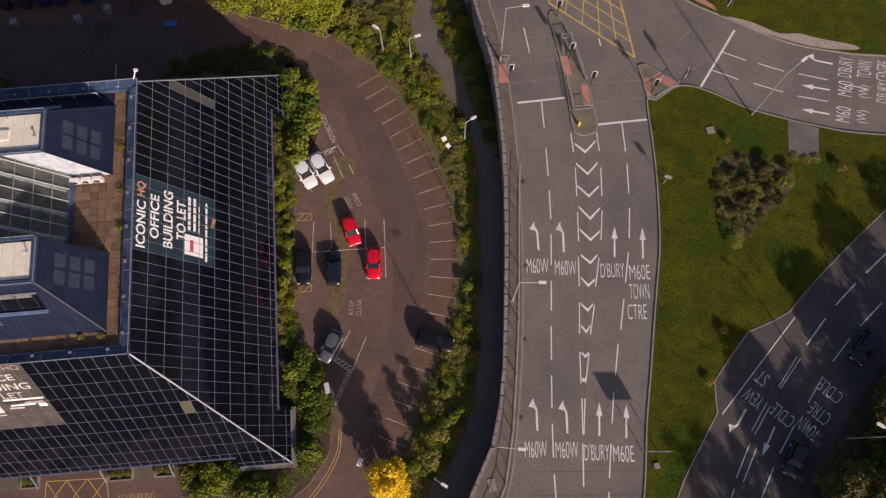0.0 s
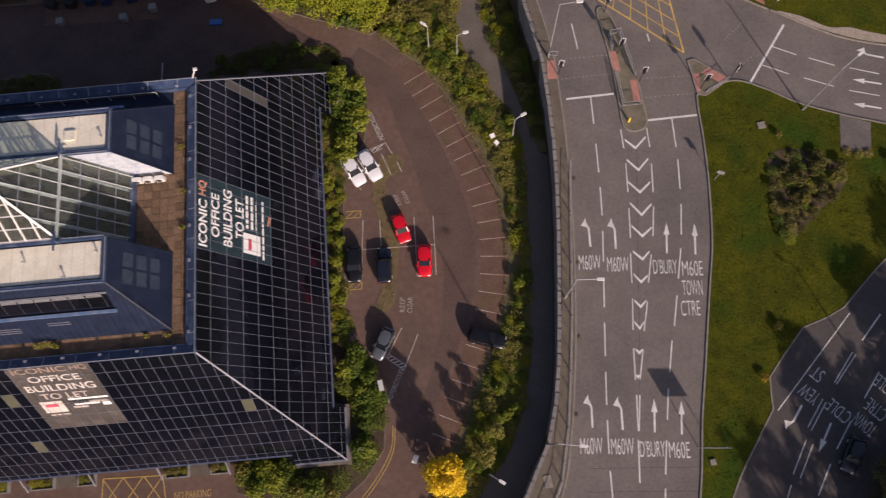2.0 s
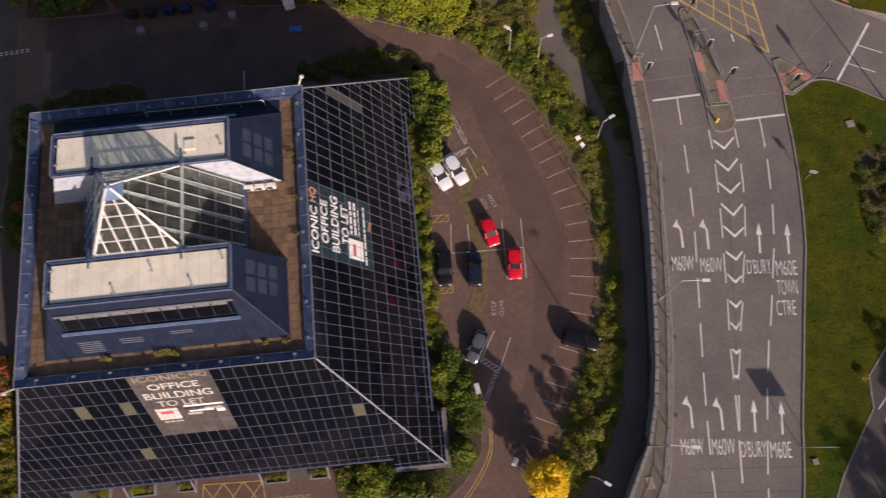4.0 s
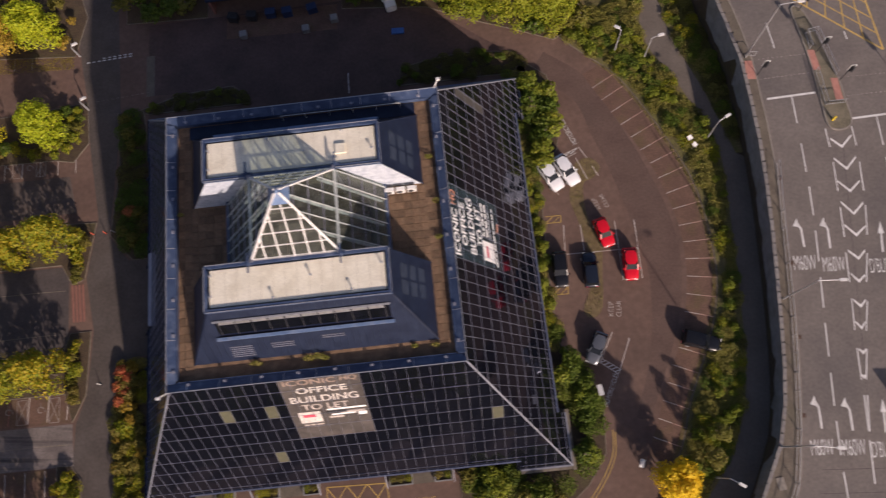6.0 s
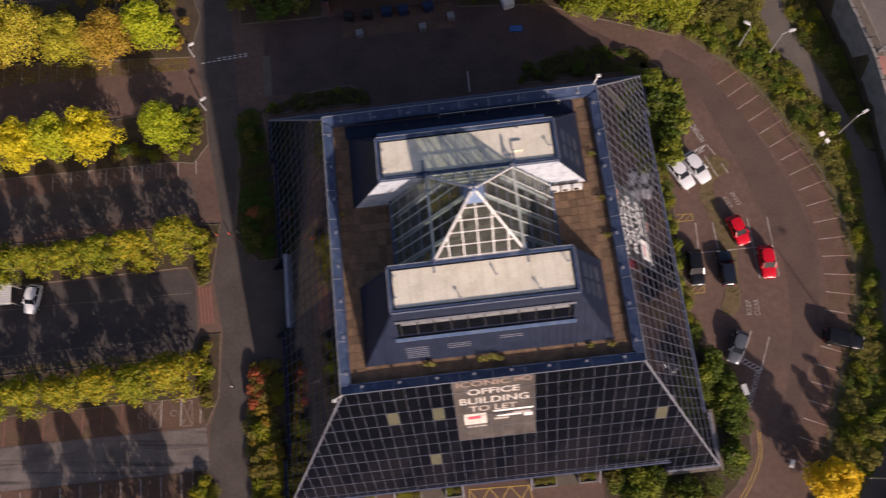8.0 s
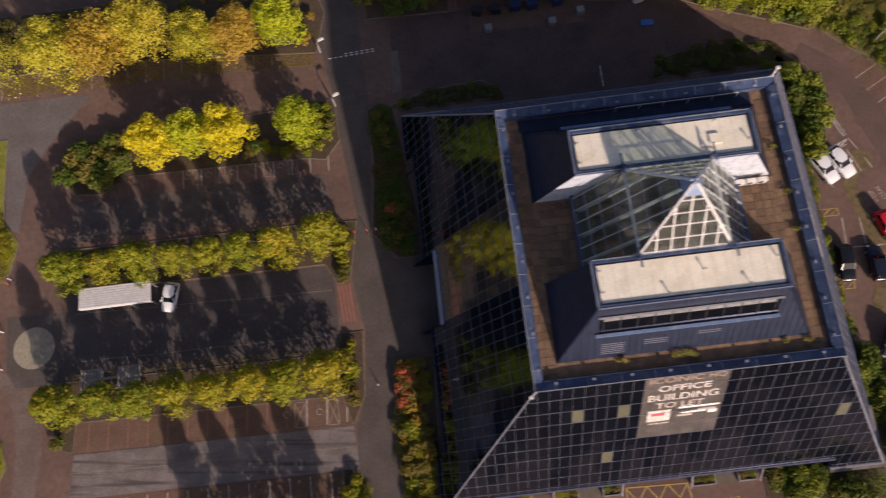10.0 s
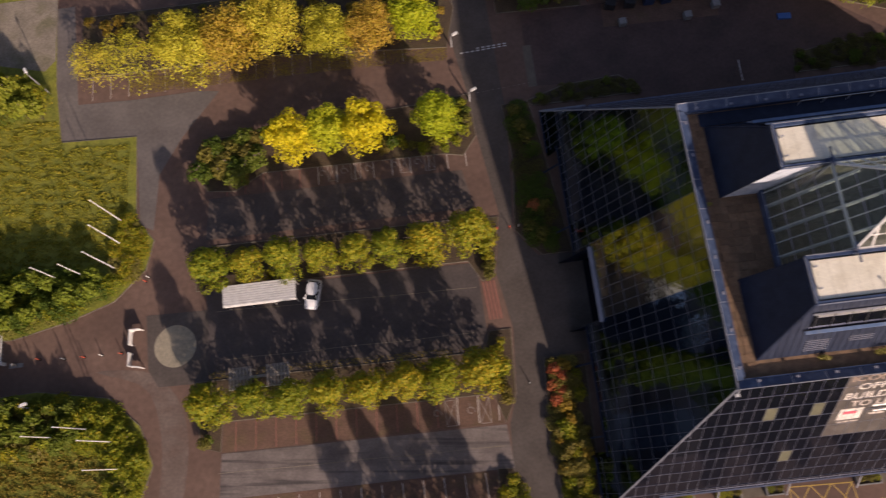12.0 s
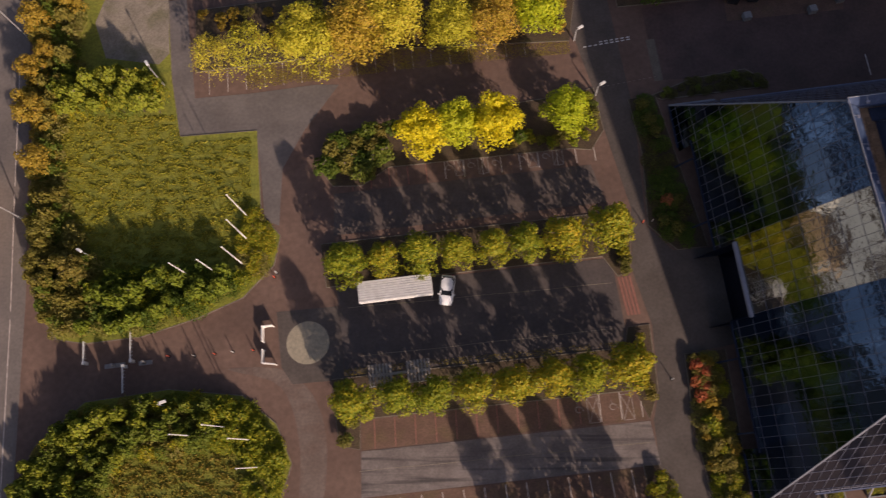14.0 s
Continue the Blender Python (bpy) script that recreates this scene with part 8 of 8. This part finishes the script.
# barrier gate
for u, v0, v1 in ((-90.4, 0.2, 3.6), (-91.3, -0.3, -3.4), (-95.9, 0.6, 3.1)):
    root = tagged(new("barrier"), "white barrier arm across the access road", "barrier", "barriers at the gate")
    root.matrix_world = SITE
    bm = bmesh.new()
    box(bm, (0.3, 0.34, 1.05), (u, v0, 0.52))
    bmesh.ops.bevel(bm, geom=bm.edges[:], offset=0.04, segments=1)
    part("cabinet", bm, M["white_metal"], root)
    bm = bmesh.new()
    beam(bm, (u, v0, 1.0), (u, v1, 1.0), 0.1, 0.12)
    arm = part("arm", bm, M["white_metal"], root)
    for i in range(8):
        v = v0 + (v1 - v0) * (i + 0.5) / 8
        bm = bmesh.new()
        box(bm, (0.3, 0.05, 0.05), (u + 0.12, v, 1.0))
        part("skirt_rod", bm, M["galvanised"], arm)
for u, v, wide in ((-92.6, 0.0, 2.4), (-89.0, -0.1, 1.6)):
    bm = bmesh.new()
    box(bm, (wide, 0.5, 0.12), (u, v, 0.09))
    box(bm, (0.28, 0.26, 1.05), (u, v, 0.62))
    bmesh.ops.bevel(bm, geom=bm.edges[:], offset=0.03, segments=1)
    o = tagged(part("ticket_machine", bm, M["concrete"]), "grey ticket machine on a concrete island", "ticket machine", "barriers at the gate")
    o.matrix_world = SITE
for i, (u, v) in enumerate(((-86.2, 0.3), (-83.2, 0.0), (-80.8, -0.1), (-78.7, -0.1), (-76.3, -0.2), (-73.4, 8.2), (-73.1, 8.7), (-30.7, 9.4), (-28.1, 9.4), (-29.2, 9.4), (-29.4, -9.1))):
    root = tagged(new("post_marker"), "short red traffic post in the tarmac" if i in (0, 2, 4, 5, 7, 9) else "short white traffic post in the tarmac", "bollard", "lane marker posts")
    root.matrix_world = SITE @ pose(u, v, 0.04)
    bm = bmesh.new()
    tube(bm, (0, 0, 0), (0, 0, 0.95), 0.06, 0.05)
    part("post", bm, M["cone_red"] if i in (0, 2, 4, 5, 7, 9) else M["white_metal"], root)
    bm = bmesh.new()
    tube(bm, (0, 0, 0), (0, 0, 0.06), 0.18, 0.15, 10)
    part("base", bm, M["black_rubber"], root)
for pts in (((-73.8, 2.3), (-74.9, 2.3), (-75.0, 0.6)), ((-75.0, -0.4), (-75.1, -1.9), (-73.7, -2.2))):
    root = tagged(new("height_barrier"), "white steel hoarding frame beside the paved disc", "barrier", "frames by the paved disc")
    root.matrix_world = SITE
    for a, b in zip(pts, pts[1:]):
        bm = bmesh.new()
        beam(bm, (*a, 0.85), (*b, 0.85), 0.12, 0.8)
        part("panel", bm, M["white_metal"], root)
    for a in pts:
        bm = bmesh.new()
        tube(bm, (*a, 0), (*a, 1.35), 0.07)
        part("post", bm, M["white_metal"], root)

# ---- service yard north of the pyramid ----
yard = tagged(new("bin_store"), "dark flat-roofed brick bin store in shade", "outbuilding")
yard.matrix_world = SITE
bm = bmesh.new()
box(bm, (16.4, 6.5, 0.25), (-7.0, 41.8, 3.1))
part("roof", bm, M["dark_roof"], yard, "dark felt flat roof")
bm = bmesh.new()
box(bm, (16.6, 0.2, 0.35), (-7.0, 38.5, 3.15))
part("fascia", bm, M["slate_cladding"], yard)
for cx, cy, sx, sy in ((-15.0, 41.6, 0.25, 6.0), (1.0, 41.6, 0.25, 6.0), (-7.0, 44.8, 16.2, 0.25)):
    bm = bmesh.new()
    box(bm, (sx, sy, 3.0), (cx, cy, 1.5))
    part("wall", bm, M["brick_red"], yard)
for i, (u, v, mat) in enumerate(((-12.4, 37.3, "dark_metal"), (-9.9, 37.2, "dark_metal"), (-7.4, 37.3, "bin_blue"), (-5.2, 37.2, "bin_blue"), (-1.9, 37.3, "bin_blue"))):
    root = tagged(new("wheeled_bin"), "large wheeled waste bin outside the bin store", "bin", "bins at the bin store")
    root.matrix_world = SITE @ pose(u, v, 0.04, 0, 0, i * 7 - 15)
    bm = bmesh.new()
    box(bm, (1.25, 0.9, 1.05), (0, 0, 0.65))
    bmesh.ops.bevel(bm, geom=bm.edges[:], offset=0.06, segments=1)
    part("body", bm, M[mat], root)
    bm = bmesh.new()
    box(bm, (1.3, 0.96, 0.1), (0, 0, 1.22))
    part("lid", bm, M[mat], root)
    for sx in (-0.5, 0.5):
        bm = bmesh.new()
        tube(bm, (sx, -0.3, 0.08), (sx, 0.3, 0.08), 0.08, n=8)
        part("wheel", bm, M["black_rubber"], root)
for u, v in ((-11.2, 34.7), (-2.9, 34.5), (0.9, 35.6)):
    bm = bmesh.new()
    box(bm, (0.9, 0.9, 0.8), (0, 0, 0.4))
    bmesh.ops.bevel(bm, geom=bm.edges[:], offset=0.05, segments=1)
    o = tagged(part("concrete_block", bm, M["concrete"]), "pale concrete block at the yard's edge", "concrete block", "blocks by the bin store")
    o.matrix_world = SITE @ pose(u, v, 0.04, 0, 0, 4)
tank = tagged(new("water_tank"), "white plastic tank standing beside the trees", "tank")
tank.matrix_world = SITE @ pose(8.4, 36.8, 0.1, 0, 0, 12)
bm = bmesh.new()
box(bm, (1.4, 2.0, 1.1), (0, 0, 0.6))
bmesh.ops.bevel(bm, geom=bm.edges[:], offset=0.15, segments=2)
part("body", bm, M["white_metal"], tank)
bm = bmesh.new()
box(bm, (1.9, 0.5, 0.4), (0, 0.3, 1.3))
part("lid", bm, M["white_metal"], tank)
bm = bmesh.new()
box(bm, (1.6, 0.8, 0.25), (0, 0, 0.12))
o = tagged(part("pallet", bm, M["blue_plastic"]), "blue plastic pallet lying on the service road", "pallet")
o.matrix_world = SITE @ pose(9.1, 32.8, 0.04, 0, 0, -4)
# service-road bay lines north of the pyramid
mark_line(car_park, W(2.1, 24.7), W(2.15, 27.6), 0.14, M["worn_paint"], lift=0.05, name="bay_line", **FLAT)
# low planters and sign boxes round the car park
for x, y, w_ in ((-21.5, 7.9, 1.2), (-17.5, 0.1, 0.9), (-9.0, 37.9, 0.6), (-8.5, 37.0, 0.5), (-143.2, 44.9, 0.8)):
    root = tagged(new("sign_box"), "small white sign board on a short post", "sign", "small signs round the car park")
    root.matrix_world = pose(x, y, 0.1, 0, 0, x * 37)
    bm = bmesh.new()
    tube(bm, (0, 0, 0), (0, 0, 1.5), 0.04)
    part("post", bm, M["galvanised"], root)
    bm = bmesh.new()
    box(bm, (w_, 0.55, 0.06), (0, 0, 1.55), Euler((0.3, 0, 0)).to_matrix())
    part("plate", bm, M["white_metal"], root)

# unseen pale houses beyond the west road, added for the west glass to mirror
for cx, cy, sx, sy, tall, mat in ((-262, 50, 14, 110, 14.0, "wall_pale"), (-205, 52, 12, 16, 9.0, "wall_white"), (-215, 18, 14, 22, 10.0, "wall_pale"), (-235, 82, 14, 20, 9.5, "wall_pale"), (-165, 30, 9, 10, 6.5, "wall_tan")):
    house = tagged(new("house"), "pale rendered house with a grey pitched roof, added out of view", "house", "houses beyond the west road")
    house.matrix_world = pose(cx, cy, 0, 0, 0, 5)
    bm = bmesh.new()
    box(bm, (sx, sy, tall), (0, 0, tall / 2))
    wall_ = part("wall", bm, M[mat], house)
    bm = bmesh.new()
    e = [bm.verts.new(p) for p in ((-sx / 2 - 0.4, -sy / 2 - 0.3, tall), (sx / 2 + 0.4, -sy / 2 - 0.3, tall), (sx / 2 + 0.4, sy / 2 + 0.3, tall), (-sx / 2 - 0.4, sy / 2 + 0.3, tall), (0, -sy / 2 - 0.3, tall + 3), (0, sy / 2 + 0.3, tall + 3))]
    for q in ((0, 1, 4), (2, 3, 5), (1, 2, 5, 4), (3, 0, 4, 5), (3, 2, 1, 0)):
        bm.faces.new([e[i] for i in q])
    part("roof", bm, M["dark_roof"], house, "grey slate pitched roof")
    for z in (1.6,):
        for i in range(int(sy // 4)):
            bm = bmesh.new()
            box(bm, (0.12, 1.3, 1.4), (sx / 2, -sy / 2 + 2.2 + 4 * i, z))
            part("window", bm, M["car_glass"], wall_)

# weeds rooted along the roof terrace
for i, (u, v, k) in enumerate(((-5.6, -11.5, 0.35), (-5.2, -11.6, 0.3), (-0.6, -11.6, 0.5), (0.2, -11.5, 0.55), (0.8, -11.7, 0.35), (8.9, -11.5, 0.3), (10.8, -11.6, 0.35), (11.9, 6.5, 0.35), (12.2, 2.0, 0.4), (12.1, -1.6, 0.35), (-12.3, 3.4, 0.3))):
    bm = bmesh.new()
    rng = random.Random(200 + i)
    for _ in range(80):
        a, d = rng.random() * 6.28, k * math.sqrt(rng.random()) * 0.7
        p = Vector((math.cos(a) * d * 1.5, math.sin(a) * d * 0.8, k * rng.random() * 1.4))
        n_ = Vector((rng.gauss(0, 0.5), rng.gauss(0, 0.5), 1)).normalized()
        a_ = (Matrix.Rotation(rng.random() * 6.28, 3, n_) @ n_.orthogonal().normalized()) * 0.1
        b_ = n_.cross(a_) * 0.6
        bm.faces.new([bm.verts.new(p - a_), bm.verts.new(p - b_), bm.verts.new(p + a_), bm.verts.new(p + b_)])
    o = tagged(part("weed", bm, L["wild"]), "yellow-green weed rooted on the roof terrace", "weed", "weeds on the roof terrace")
    o.matrix_world = SITE @ pose(u, v, 19.22)
